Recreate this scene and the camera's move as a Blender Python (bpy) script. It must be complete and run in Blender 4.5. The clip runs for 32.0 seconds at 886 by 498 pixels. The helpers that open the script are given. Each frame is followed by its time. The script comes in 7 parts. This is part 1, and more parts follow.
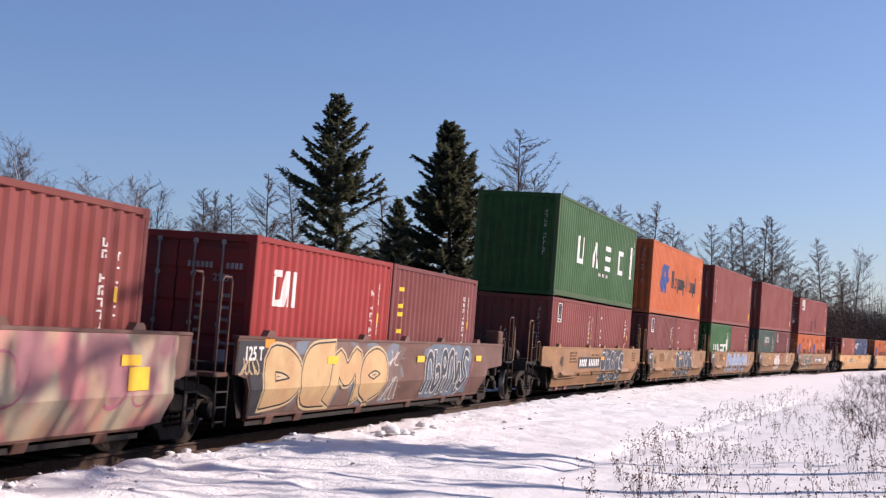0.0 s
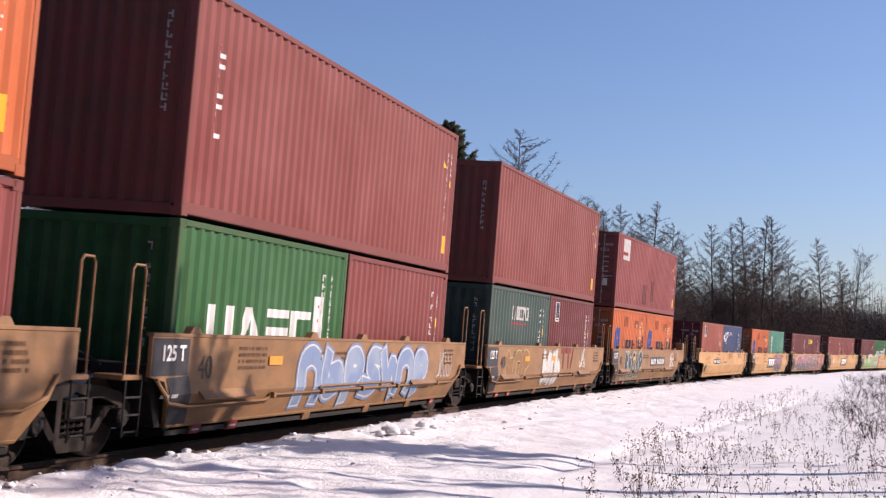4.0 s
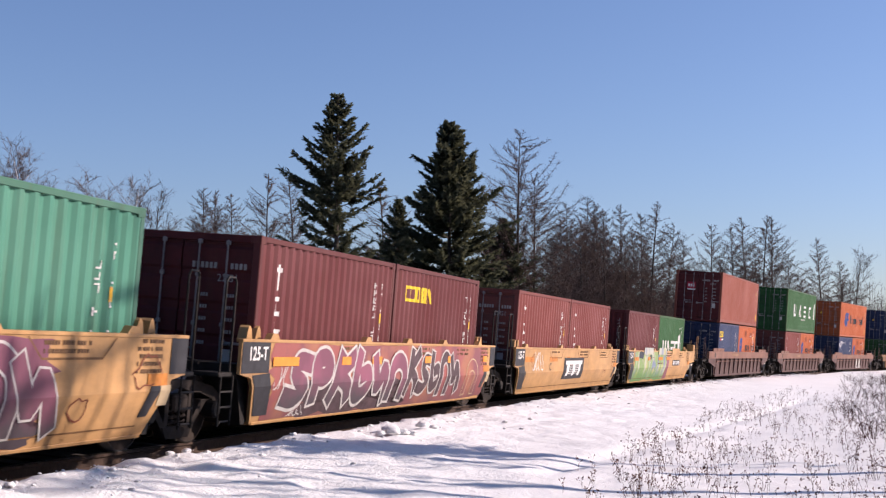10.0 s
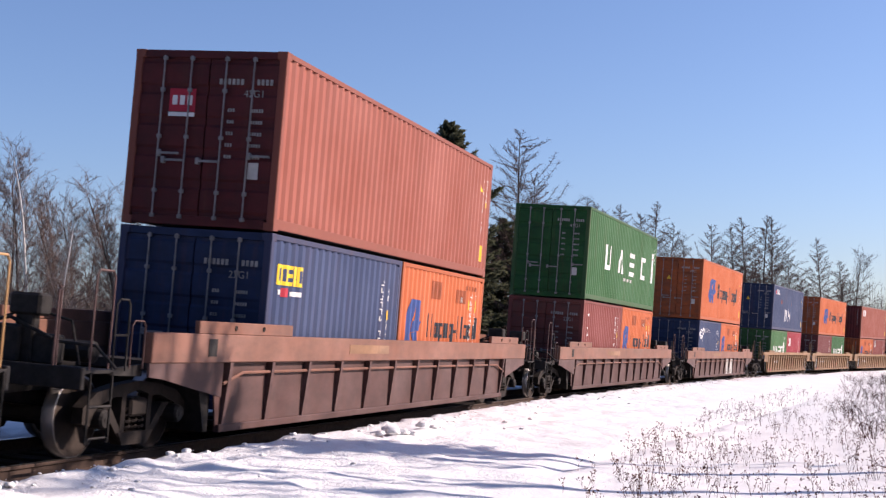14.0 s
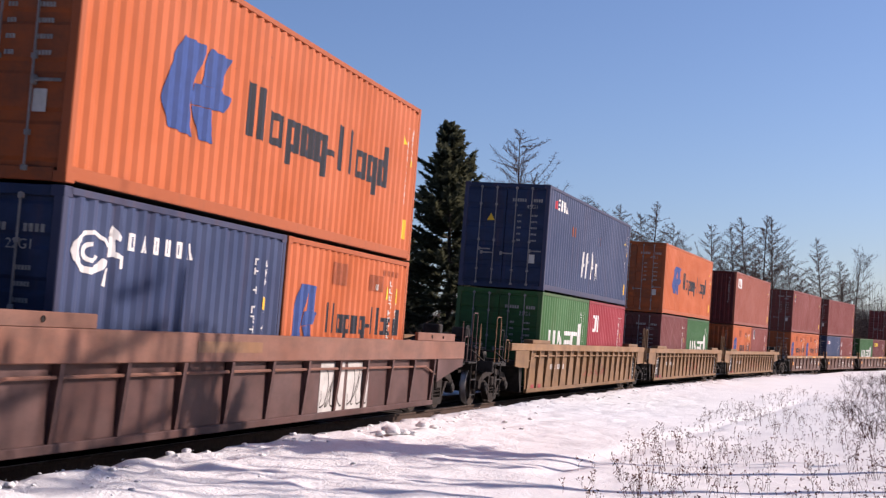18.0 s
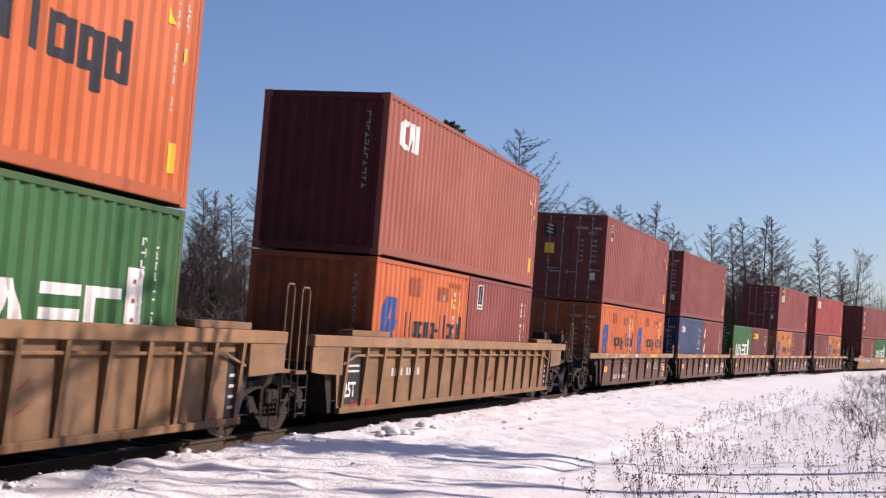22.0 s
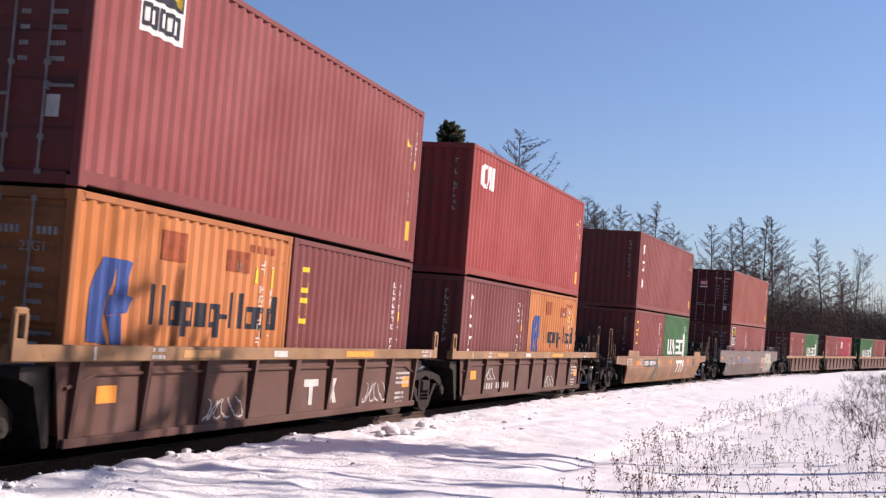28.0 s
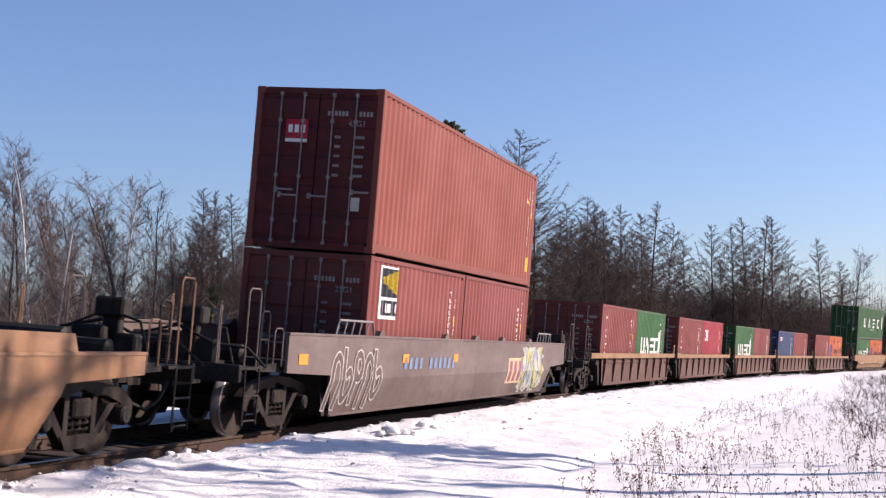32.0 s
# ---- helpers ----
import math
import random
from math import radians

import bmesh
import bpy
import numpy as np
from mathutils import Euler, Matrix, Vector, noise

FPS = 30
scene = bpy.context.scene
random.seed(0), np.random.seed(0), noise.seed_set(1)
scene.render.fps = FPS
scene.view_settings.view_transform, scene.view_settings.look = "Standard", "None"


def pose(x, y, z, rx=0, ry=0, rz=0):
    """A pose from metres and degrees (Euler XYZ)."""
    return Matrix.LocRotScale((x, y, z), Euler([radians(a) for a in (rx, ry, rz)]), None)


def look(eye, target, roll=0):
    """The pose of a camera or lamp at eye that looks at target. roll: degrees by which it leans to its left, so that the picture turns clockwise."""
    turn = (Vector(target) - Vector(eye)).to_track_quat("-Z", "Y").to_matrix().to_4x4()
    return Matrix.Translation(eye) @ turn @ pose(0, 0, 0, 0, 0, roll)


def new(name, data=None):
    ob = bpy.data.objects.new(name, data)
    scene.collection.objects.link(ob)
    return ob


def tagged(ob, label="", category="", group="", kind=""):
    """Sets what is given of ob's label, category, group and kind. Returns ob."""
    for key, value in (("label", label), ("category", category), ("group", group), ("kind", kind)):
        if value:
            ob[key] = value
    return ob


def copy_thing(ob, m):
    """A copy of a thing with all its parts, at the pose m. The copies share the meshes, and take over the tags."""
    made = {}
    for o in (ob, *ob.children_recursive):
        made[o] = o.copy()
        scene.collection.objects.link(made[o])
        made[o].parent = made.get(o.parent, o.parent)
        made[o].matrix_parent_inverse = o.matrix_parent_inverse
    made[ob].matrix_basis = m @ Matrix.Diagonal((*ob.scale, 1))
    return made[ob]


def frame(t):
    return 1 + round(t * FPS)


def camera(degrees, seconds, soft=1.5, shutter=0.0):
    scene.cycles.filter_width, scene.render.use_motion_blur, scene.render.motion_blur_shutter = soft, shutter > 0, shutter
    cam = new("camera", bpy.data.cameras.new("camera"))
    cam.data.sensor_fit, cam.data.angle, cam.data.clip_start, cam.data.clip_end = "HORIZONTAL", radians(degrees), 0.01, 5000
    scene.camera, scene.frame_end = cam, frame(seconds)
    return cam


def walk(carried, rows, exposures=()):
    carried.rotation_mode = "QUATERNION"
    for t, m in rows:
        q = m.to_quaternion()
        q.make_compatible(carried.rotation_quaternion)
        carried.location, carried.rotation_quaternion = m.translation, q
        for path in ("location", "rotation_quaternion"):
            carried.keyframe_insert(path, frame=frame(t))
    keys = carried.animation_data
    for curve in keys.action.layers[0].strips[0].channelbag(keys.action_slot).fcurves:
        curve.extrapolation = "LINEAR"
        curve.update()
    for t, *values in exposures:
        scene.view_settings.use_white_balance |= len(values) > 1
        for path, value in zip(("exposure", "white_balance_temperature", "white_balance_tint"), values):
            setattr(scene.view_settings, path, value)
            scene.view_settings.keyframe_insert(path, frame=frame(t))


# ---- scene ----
from itertools import pairwise
# ---------------------------------------------------------------- camera
cam = camera(36.36, 32.0, soft=1.3, shutter=0.08)
CAM_POSE = pose(0, 0, 1.224, 94.298, 0, 0) @ pose(0, 0, 0, 0, 0, 0.625)
# the camera opens and closes a little as bright and dark boxes fill its view
EXPOSURE = [(0.0, 0.74), (1.0, 0.90), (2.0, 0.94), (3.0, 0.73), (6.0, 0.78), (7.0, 0.81), (8.0, 0.74), (11.0, 0.75), (12.0, 0.88), (13.0, 0.78), (14.0, 0.96), (17.0, 0.92), (18.0, 0.72), (19.0, 0.86), (20.0, 0.94), (21.0, 0.76), (22.0, 0.70), (23.0, 0.70), (24.0, 0.82), (28.0, 0.80), (29.0, 0.83), (30.0, 0.84), (31.0, 0.91), (32.0, 0.96)]
walk(cam, [(0.0, CAM_POSE), (32.0, CAM_POSE)],
     exposures=[(t, e, 6350, 26) for t, e in EXPOSURE])

# ---------------------------------------------------------------- light
SUN_TO = Vector((0.97, 0.23, 0.0)).normalized()
SUN_ELEV = radians(27)
world = bpy.data.worlds.new("winter_sky")
scene.world = world
world.use_nodes = True
wn = world.node_tree.nodes
sky = wn.new("ShaderNodeTexSky")
sky.sky_type, sky.sun_disc = 'NISHITA', False
sky.sun_elevation = SUN_ELEV
sky.sun_rotation = math.atan2(SUN_TO.x, SUN_TO.y)
sky.air_density, sky.dust_density, sky.ozone_density = 1.0, 0.7, 5.0
wn["Background"].inputs["Strength"].default_value = 0.074
world.node_tree.links.new(sky.outputs[0], wn["Background"].inputs[0])
sun = new("sun", bpy.data.lights.new("sun", "SUN"))
sun.data.energy, sun.data.angle, sun.data.color = 4.4, radians(0.5), (1.0, 0.89, 0.73)
sd = Vector((SUN_TO.x * math.cos(SUN_ELEV), SUN_TO.y * math.cos(SUN_ELEV), math.sin(SUN_ELEV)))
sun.matrix_world = look(sd * 60, (0, 0, 0))

# ---------------------------------------------------------------- materials
def mat_base(name):
    m = bpy.data.materials.new(name)
    m.use_nodes = True
    nt = m.node_tree
    return m, nt.nodes, nt.links, nt.nodes["Principled BSDF"]


def noise_node(n, l, coord, scale, detail=4, rough=0.6, stretch=(1, 1, 1)):
    mp = n.new("ShaderNodeMapping")
    mp.inputs["Scale"].default_value = stretch
    l.new(coord, mp.inputs[0])
    t = n.new("ShaderNodeTexNoise")
    t.inputs["Scale"].default_value = scale
    t.inputs["Detail"].default_value = detail
    t.inputs["Roughness"].default_value = rough
    l.new(mp.outputs[0], t.inputs["Vector"])
    return t.outputs["Fac"]


def ramp(n, l, fac, a, b):
    r = n.new("ShaderNodeMapRange")
    r.inputs["From Min"].default_value, r.inputs["From Max"].default_value = a, b
    l.new(fac, r.inputs["Value"])
    return r.outputs["Result"]


def mixc(n, l, fac, a, b):
    m = n.new("ShaderNodeMix")
    m.data_type = 'RGBA'
    l.new(fac, m.inputs[0]) if not isinstance(fac, float) else None
    if isinstance(fac, float):
        m.inputs[0].default_value = fac
    for k, v in ((6, a), (7, b)):
        if isinstance(v, tuple):
            m.inputs[k].default_value = (*v, 1)
        else:
            l.new(v, m.inputs[k])
    return m.outputs[2]


def bump(n, l, bsdf, fac, strength, dist):
    b = n.new("ShaderNodeBump")
    b.inputs["Strength"].default_value, b.inputs["Distance"].default_value = strength, dist
    l.new(fac, b.inputs["Height"])
    l.new(b.outputs[0], bsdf.inputs["Normal"])


def shifted(n, l):
    """Object coordinates, moved by a random amount for each object."""
    tc, oi = n.new("ShaderNodeTexCoord"), n.new("ShaderNodeObjectInfo")
    mul = n.new("ShaderNodeMath")
    mul.operation = 'MULTIPLY'
    mul.inputs[1].default_value = 37.0
    l.new(oi.outputs["Random"], mul.inputs[0])
    add = n.new("ShaderNodeVectorMath")
    l.new(tc.outputs["Object"], add.inputs[0])
    l.new(mul.outputs[0], add.inputs[1])
    return add.outputs[0]


def paint(name, rgb, rough=0.6, fade=0.12, rust=0.35, grime=(0.045, 0.035, 0.03), soot=0.0, spread=(0.40, 0.72)):
    """Weathered industrial paint: sun-bleached patches, vertical streaks, rust freckles."""
    m, n, l, b = mat_base(name)
    co = shifted(n, l)
    big = ramp(n, l, noise_node(n, l, co, 0.55, 3), 0.35, 0.7)
    pale = tuple(min(1, c * (1 + fade) + fade * 0.16) for c in rgb)
    c1 = mixc(n, l, big, rgb, pale)
    streak = ramp(n, l, noise_node(n, l, co, 5.0, 5, 0.65, (1, 1, 0.09)), 0.52, 0.86)
    sm = n.new("ShaderNodeMath")
    sm.operation = 'MULTIPLY'
    sm.inputs[1].default_value = rust
    l.new(streak, sm.inputs[0])
    c2 = mixc(n, l, sm.outputs[0], c1, tuple(0.5 * c + 0.5 * g for c, g in zip(rgb, (0.13, 0.055, 0.03))))
    run_off = ramp(n, l, noise_node(n, l, co, 1.3, 4, 0.6, (1, 1, 0.22)), 0.50, 0.78)
    ro = n.new("ShaderNodeMath")
    ro.operation = 'MULTIPLY'
    ro.inputs[1].default_value = 0.28
    l.new(run_off, ro.inputs[0])
    c2 = mixc(n, l, ro.outputs[0], c2, tuple(0.62 * c for c in rgb))
    spot = ramp(n, l, noise_node(n, l, co, 9.0, 6, 0.7), 0.66, 0.74)
    sp = n.new("ShaderNodeMath")
    sp.operation = 'MULTIPLY'
    sp.inputs[1].default_value = min(1.0, rust * 1.3)
    l.new(spot, sp.inputs[0])
    c3 = mixc(n, l, sp.outputs[0], c2, grime)
    # dark clouds: grime on the cars, painted-in shade on the box ends
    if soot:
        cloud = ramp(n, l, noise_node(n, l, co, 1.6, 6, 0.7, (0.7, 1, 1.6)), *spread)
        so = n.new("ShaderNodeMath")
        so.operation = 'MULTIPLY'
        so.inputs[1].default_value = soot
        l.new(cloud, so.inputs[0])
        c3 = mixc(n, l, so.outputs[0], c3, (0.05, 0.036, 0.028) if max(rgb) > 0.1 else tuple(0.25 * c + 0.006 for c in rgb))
    l.new(c3, b.inputs["Base Color"])
    b.inputs["Roughness"].default_value = rough
    b.inputs["Specular IOR Level"].default_value = 0.22
    bump(n, l, b, noise_node(n, l, co, 60.0, 3), 0.12, 0.004)
    return m


def plain(name, rgb, rough=0.6, metal=0.0, var=0.25, scale=6.0, bmp=0.2):
    m, n, l, b = mat_base(name)
    co = shifted(n, l)
    v = ramp(n, l, noise_node(n, l, co, scale, 5), 0.3, 0.75)
    c = mixc(n, l, v, tuple(x * (1 - var) for x in rgb), tuple(min(1, x * (1 + var)) for x in rgb))
    l.new(c, b.inputs["Base Color"])
    b.inputs["Roughness"].default_value, b.inputs["Metallic"].default_value = rough, metal
    b.inputs["Specular IOR Level"].default_value = 0.5 if metal > 0.5 else 0.18
    bump(n, l, b, noise_node(n, l, co, scale * 9, 3), bmp, 0.006)
    return m


def snow_material():
    m, n, l, b = mat_base("snow")
    tc = n.new("ShaderNodeTexCoord")
    co = tc.outputs["Object"]
    v = ramp(n, l, noise_node(n, l, co, 0.7, 6, 0.65), 0.3, 0.7)
    c = mixc(n, l, v, (0.67, 0.672, 0.672), (0.755, 0.752, 0.748))
    dirt = ramp(n, l, noise_node(n, l, co, 3.3, 7, 0.75), 0.68, 0.80)
    dm = n.new("ShaderNodeMath")
    dm.operation = 'MULTIPLY'
    dm.inputs[1].default_value = 0.14
    l.new(dirt, dm.inputs[0])
    c = mixc(n, l, dm.outputs[0], c, (0.42, 0.36, 0.30))
    l.new(c, b.inputs["Base Color"])
    b.inputs["Roughness"].default_value = 0.75
    b.inputs["Specular IOR Level"].default_value = 0.2
    h1, h2 = noise_node(n, l, co, 3.0, 6, 0.65), noise_node(n, l, co, 19.0, 4, 0.6)
    ad = n.new("ShaderNodeMath")
    ad.operation = 'MULTIPLY_ADD'
    ad.inputs[1].default_value = 0.4
    l.new(h2, ad.inputs[0])
    l.new(h1, ad.inputs[2])
    bump(n, l, b, ad.outputs[0], 0.6, 0.07)
    return m


SNOW = snow_material()
BALLAST = plain("ballast", (0.052, 0.044, 0.040), 0.95, var=0.5, scale=18.0, bmp=0.9)
TIE = plain("tie_wood", (0.042, 0.032, 0.026), 0.9, var=0.4, scale=9.0, bmp=0.5)
RAIL_SIDE = plain("rail_rust", (0.060, 0.038, 0.028), 0.8, var=0.35, scale=12.0)
RAIL_TOP = plain("rail_polish", (0.50, 0.48, 0.46), 0.28, 1.0, var=0.1)
STEEL = plain("dark_steel", (0.022, 0.019, 0.017), 0.65, 0.1, var=0.5, scale=8.0, bmp=0.4)
TRUCK_STEEL = plain("truck_steel", (0.024, 0.018, 0.015), 0.8, 0.1, var=0.5, scale=7.0, bmp=0.5)
WHEEL_STEEL = plain("wheel_steel", (0.034, 0.024, 0.019), 0.85, 0.0, var=0.4)
WHEEL_TREAD = plain("wheel_tread", (0.24, 0.22, 0.21), 0.45, 1.0, var=0.1)
RUBBER = plain("hose_rubber", (0.023, 0.023, 0.023), 0.7)
GREY_PANEL = plain("charcoal_paint", (0.030, 0.030, 0.034), 0.55, var=0.3)
BLACK_PANEL = plain("black_paint", (0.016, 0.016, 0.017), 0.5, var=0.3)
WHITE = plain("white_marking", (0.624, 0.616, 0.593), 0.5, var=0.07)
DULL_WHITE = plain("weathered_white", (0.429, 0.413, 0.390), 0.6, var=0.2)
YELLOW = plain("reflector_yellow", (0.663, 0.390, 0.031), 0.4, var=0.1)
ORANGE_MARK = plain("reflector_orange", (0.624, 0.234, 0.031), 0.45, var=0.15)
LOGO_BLUE = plain("logo_blue", (0.030, 0.062, 0.20), 0.5, var=0.15)
LOGO_DARK = plain("logo_charcoal", (0.014, 0.016, 0.024), 0.5, var=0.2)
LOGO_NAVY = plain("logo_navy", (0.012, 0.020, 0.055), 0.5, var=0.15)
LOGO_YELLOW = plain("logo_yellow", (0.663, 0.468, 0.023), 0.5, var=0.1)
LOGO_RED = plain("logo_red", (0.351, 0.023, 0.039), 0.5, var=0.1)
PATCH_RED = plain("patch_red", (0.234, 0.035, 0.035), 0.55, var=0.2)
BLEACHED = plain("bleached_orange", (0.24, 0.058, 0.020), 0.6, var=0.3)
GALV = plain("galvanised_bar", (0.21, 0.195, 0.19), 0.55, 0.1, var=0.3)
CREAM = plain("spray_cream", (0.406, 0.314, 0.193), 0.6, var=0.12)
SPRAY = {
    "pink": plain("spray_pink", (0.314, 0.112, 0.152), 0.6, var=0.2),
    "rose": plain("spray_rose", (0.213, 0.081, 0.101), 0.6, var=0.3),
    "plum": plain("spray_plum", (0.071, 0.026, 0.045), 0.6, var=0.3),
    "slate": plain("spray_slate", (0.030, 0.038, 0.051), 0.6, var=0.3),
    "sky": plain("spray_sky", (0.127, 0.183, 0.294), 0.6, var=0.2),
    "lime": plain("spray_lime", (0.187, 0.226, 0.058), 0.6, var=0.2),
    "lemon": plain("spray_lemon", (0.374, 0.328, 0.156), 0.6, var=0.2),
    "mint": plain("spray_mint", (0.250, 0.289, 0.187), 0.6, var=0.2),
    "white": DULL_WHITE, "cream": CREAM, "black": BLACK_PANEL,
}
SHRUB = plain("shrub_twigs", (0.055, 0.026, 0.022), 0.9, var=0.5, scale=2.0)
AMBER_MARK = plain("faded_amber", (0.45, 0.17, 0.035), 0.6, var=0.3)
SOOT_PAINT = plain("sooty_stencil", (0.125, 0.070, 0.036), 0.7, var=0.4)
WELD = plain("dirty_weld", (0.150, 0.078, 0.034), 0.7, var=0.4)
RUST_LINE = plain("rust_scrawl", (0.17, 0.050, 0.028), 0.7, var=0.3)
STENCIL = plain("stencil_paint", (0.26, 0.25, 0.24), 0.6, var=0.3)
BARK = plain("dark_bark", (0.066, 0.053, 0.045), 0.95, var=0.45, scale=7.0, bmp=0.8)
BIRCH_BARK = plain("birch_bark", (0.562, 0.530, 0.484), 0.85, var=0.3, scale=5.0, bmp=0.3)
TWIG = plain("twig", (0.100, 0.069, 0.057), 0.9, var=0.3)
PALE_TWIG = plain("pale_twig", (0.19, 0.165, 0.155), 0.9, var=0.3)
NEEDLE = plain("spruce_needles", (0.050, 0.060, 0.040), 0.75, var=0.6, scale=1.5)
_n, _l = NEEDLE.node_tree.nodes, NEEDLE.node_tree.links
_tr, _mx = _n.new("ShaderNodeBsdfTranslucent"), _n.new("ShaderNodeMixShader")
_tr.inputs["Color"].default_value = (0.115, 0.120, 0.070, 1)
_mx.inputs[0].default_value = 0.4
_l.new(_n["Principled BSDF"].outputs[0], _mx.inputs[1])
_l.new(_tr.outputs[0], _mx.inputs[2])
_l.new(_mx.outputs[0], _n["Material Output"].inputs["Surface"])
WEED = plain("dry_weed", (0.101, 0.048, 0.037), 0.9, var=0.5, scale=2.0)
BRUSH = plain("brush_twigs", (0.082, 0.062, 0.054), 0.95, var=0.4, scale=0.6)

COLOURS = {
    "maroon": (0.136, 0.025, 0.021),
    "brick": (0.149, 0.030, 0.024),
    "salmon": (0.208, 0.053, 0.032),
    "rosewood": (0.154, 0.028, 0.026),
    "wine": (0.090, 0.013, 0.014),
    "dusky": (0.113, 0.023, 0.022),
    "red": (0.213, 0.013, 0.012),
    "scarlet": (0.213, 0.024, 0.020),
    "crimson": (0.213, 0.013, 0.023),
    "orange": (0.345, 0.076, 0.016),
    "amber": (0.320, 0.108, 0.025),
    "green": (0.011, 0.074, 0.016),
    "leaf": (0.026, 0.098, 0.026),
    "forest": (0.009, 0.060, 0.013),
    "pine": (0.025, 0.050, 0.041),
    "blue": (0.017, 0.032, 0.084),
    "navy": (0.017, 0.032, 0.082),
    "teal": (0.034, 0.149, 0.100),
    "copper": (0.172, 0.039, 0.025),
}
COLOURS = {k: tuple(1.10 * c for c in v) for k, v in COLOURS.items()}
BOX_PAINT = {k: paint("container_" + k, v, 0.6, 0.14, 0.5) for k, v in COLOURS.items()}
# the box paint again, rustier and darkened to paint in the ends' shade
SHADED_END_PAINT = {k: paint("door_" + k, tuple(0.9 * c for c in v), 0.7, 0.02, 0.9, soot=0.62, spread=(0.28, 0.66)) for k, v in COLOURS.items()}
RAIL_PAINT = {k: paint("frame_" + k, tuple(0.70 * c + 0.30 * r for c, r in zip(v, (0.055, 0.034, 0.028))), 0.65, 0.05, 0.95) for k, v in COLOURS.items()}
CAR_PAINT = {
    "mauve": paint("car_mauve", (0.100, 0.047, 0.034), 0.65, 0.2, 0.5, soot=0.55),
    "tan": paint("car_tan", (0.205, 0.105, 0.042), 0.6, 0.15, 0.55, soot=0.50),
    "yellow": paint("car_yellow", (0.405, 0.225, 0.085), 0.55, 0.14, 0.6, soot=0.38),
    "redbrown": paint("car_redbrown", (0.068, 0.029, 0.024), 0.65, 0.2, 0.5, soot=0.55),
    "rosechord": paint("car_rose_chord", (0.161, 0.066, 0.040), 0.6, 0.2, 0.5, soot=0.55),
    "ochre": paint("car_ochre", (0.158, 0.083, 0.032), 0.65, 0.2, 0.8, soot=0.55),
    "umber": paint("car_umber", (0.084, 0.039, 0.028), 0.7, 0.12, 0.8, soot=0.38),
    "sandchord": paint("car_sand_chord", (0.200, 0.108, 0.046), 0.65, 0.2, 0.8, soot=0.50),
    "sand": paint("car_sand", (0.205, 0.105, 0.050), 0.6, 0.25, 0.8, soot=0.55),
    "greymauve": paint("car_grey_mauve", (0.104, 0.075, 0.067), 0.6, 0.2, 0.5, soot=0.55),
}



def sprayed(name, tints, size=0.9, low=None, z=(0.3, 1.1), stretch=(1, 1, 1)):
    """Overlapping clouds of spray paint that fade into one another, with another tint towards the bottom."""
    m, n, l, b = mat_base(name)
    co = n.new("ShaderNodeTexCoord").outputs["Object"]
    col = tints[0]
    for i, t in enumerate(tints[1:]):
        mp = n.new("ShaderNodeMapping")
        mp.inputs["Location"].default_value = (3.1 * i + 0.7, 5.3 * i, 1.9 * i)
        l.new(co, mp.inputs[0])
        f = ramp(n, l, noise_node(n, l, mp.outputs[0], 1.0 / size, 2, 0.45, stretch), 0.48, 0.60)
        col = mixc(n, l, f, col, t)
    if low:
        sp = n.new("ShaderNodeSeparateXYZ")
        l.new(co, sp.inputs[0])
        wob = n.new("ShaderNodeMath")
        wob.operation = 'MULTIPLY_ADD'
        wob.inputs[1].default_value = 0.9
        l.new(noise_node(n, l, co, 1.6, 3), wob.inputs[0])
        l.new(sp.outputs[2], wob.inputs[2])
        col = mixc(n, l, ramp(n, l, wob.outputs[0], z[1] + 0.4, z[0] + 0.4), col, low)
    grime = ramp(n, l, noise_node(n, l, co, 5.0, 6, 0.7), 0.52, 0.8)
    g2 = n.new("ShaderNodeMath")
    g2.operation = 'MULTIPLY'
    g2.inputs[1].default_value = 0.35
    l.new(grime, g2.inputs[0])
    col = mixc(n, l, g2.outputs[0], col, (0.06, 0.045, 0.04))
    l.new(col, b.inputs["Base Color"])
    b.inputs["Roughness"].default_value = 0.6
    return m


SPRAY["blush"] = sprayed("spray_blush", [(0.34, 0.22, 0.145), (0.38, 0.135, 0.135), (0.30, 0.24, 0.17), (0.24, 0.10, 0.11)], 0.75)
SPRAY["ember"] = sprayed("spray_ember", [(0.25, 0.060, 0.050), (0.16, 0.040, 0.048), (0.28, 0.10, 0.05)], 0.9, (0.12, 0.05, 0.055), (0.2, 0.7))
SPRAY["magenta"] = sprayed("spray_magenta", [(0.135, 0.033, 0.062), (0.20, 0.050, 0.090)], 0.8, (0.050, 0.036, 0.044), (0.55, 1.0))
SPRAY["meadow"] = sprayed("spray_meadow", [(0.19, 0.27, 0.055), (0.36, 0.34, 0.10), (0.11, 0.15, 0.24), (0.33, 0.34, 0.27), (0.15, 0.25, 0.06)], 0.42, (0.075, 0.20, 0.055), (0.35, 0.8), (1, 1, 0.55))
SPRAY["frost"] = sprayed("spray_frost", [(0.34, 0.34, 0.29), (0.17, 0.20, 0.25), (0.33, 0.31, 0.13)], 0.5)
SPRAY["ice"] = sprayed("spray_ice", [(0.115, 0.17, 0.28), (0.17, 0.22, 0.30)], 0.6, (0.20, 0.17, 0.11), (0.2, 0.5))
SPRAY["demo"] = sprayed("spray_peach", [(0.40, 0.275, 0.125), (0.37, 0.225, 0.10)], 0.7, (0.33, 0.20, 0.11), (0.35, 0.8))
SPRAY["dusk"] = sprayed("spray_dusk", [(0.085, 0.048, 0.036), (0.10, 0.125, 0.16), (0.12, 0.065, 0.05)], 0.45)
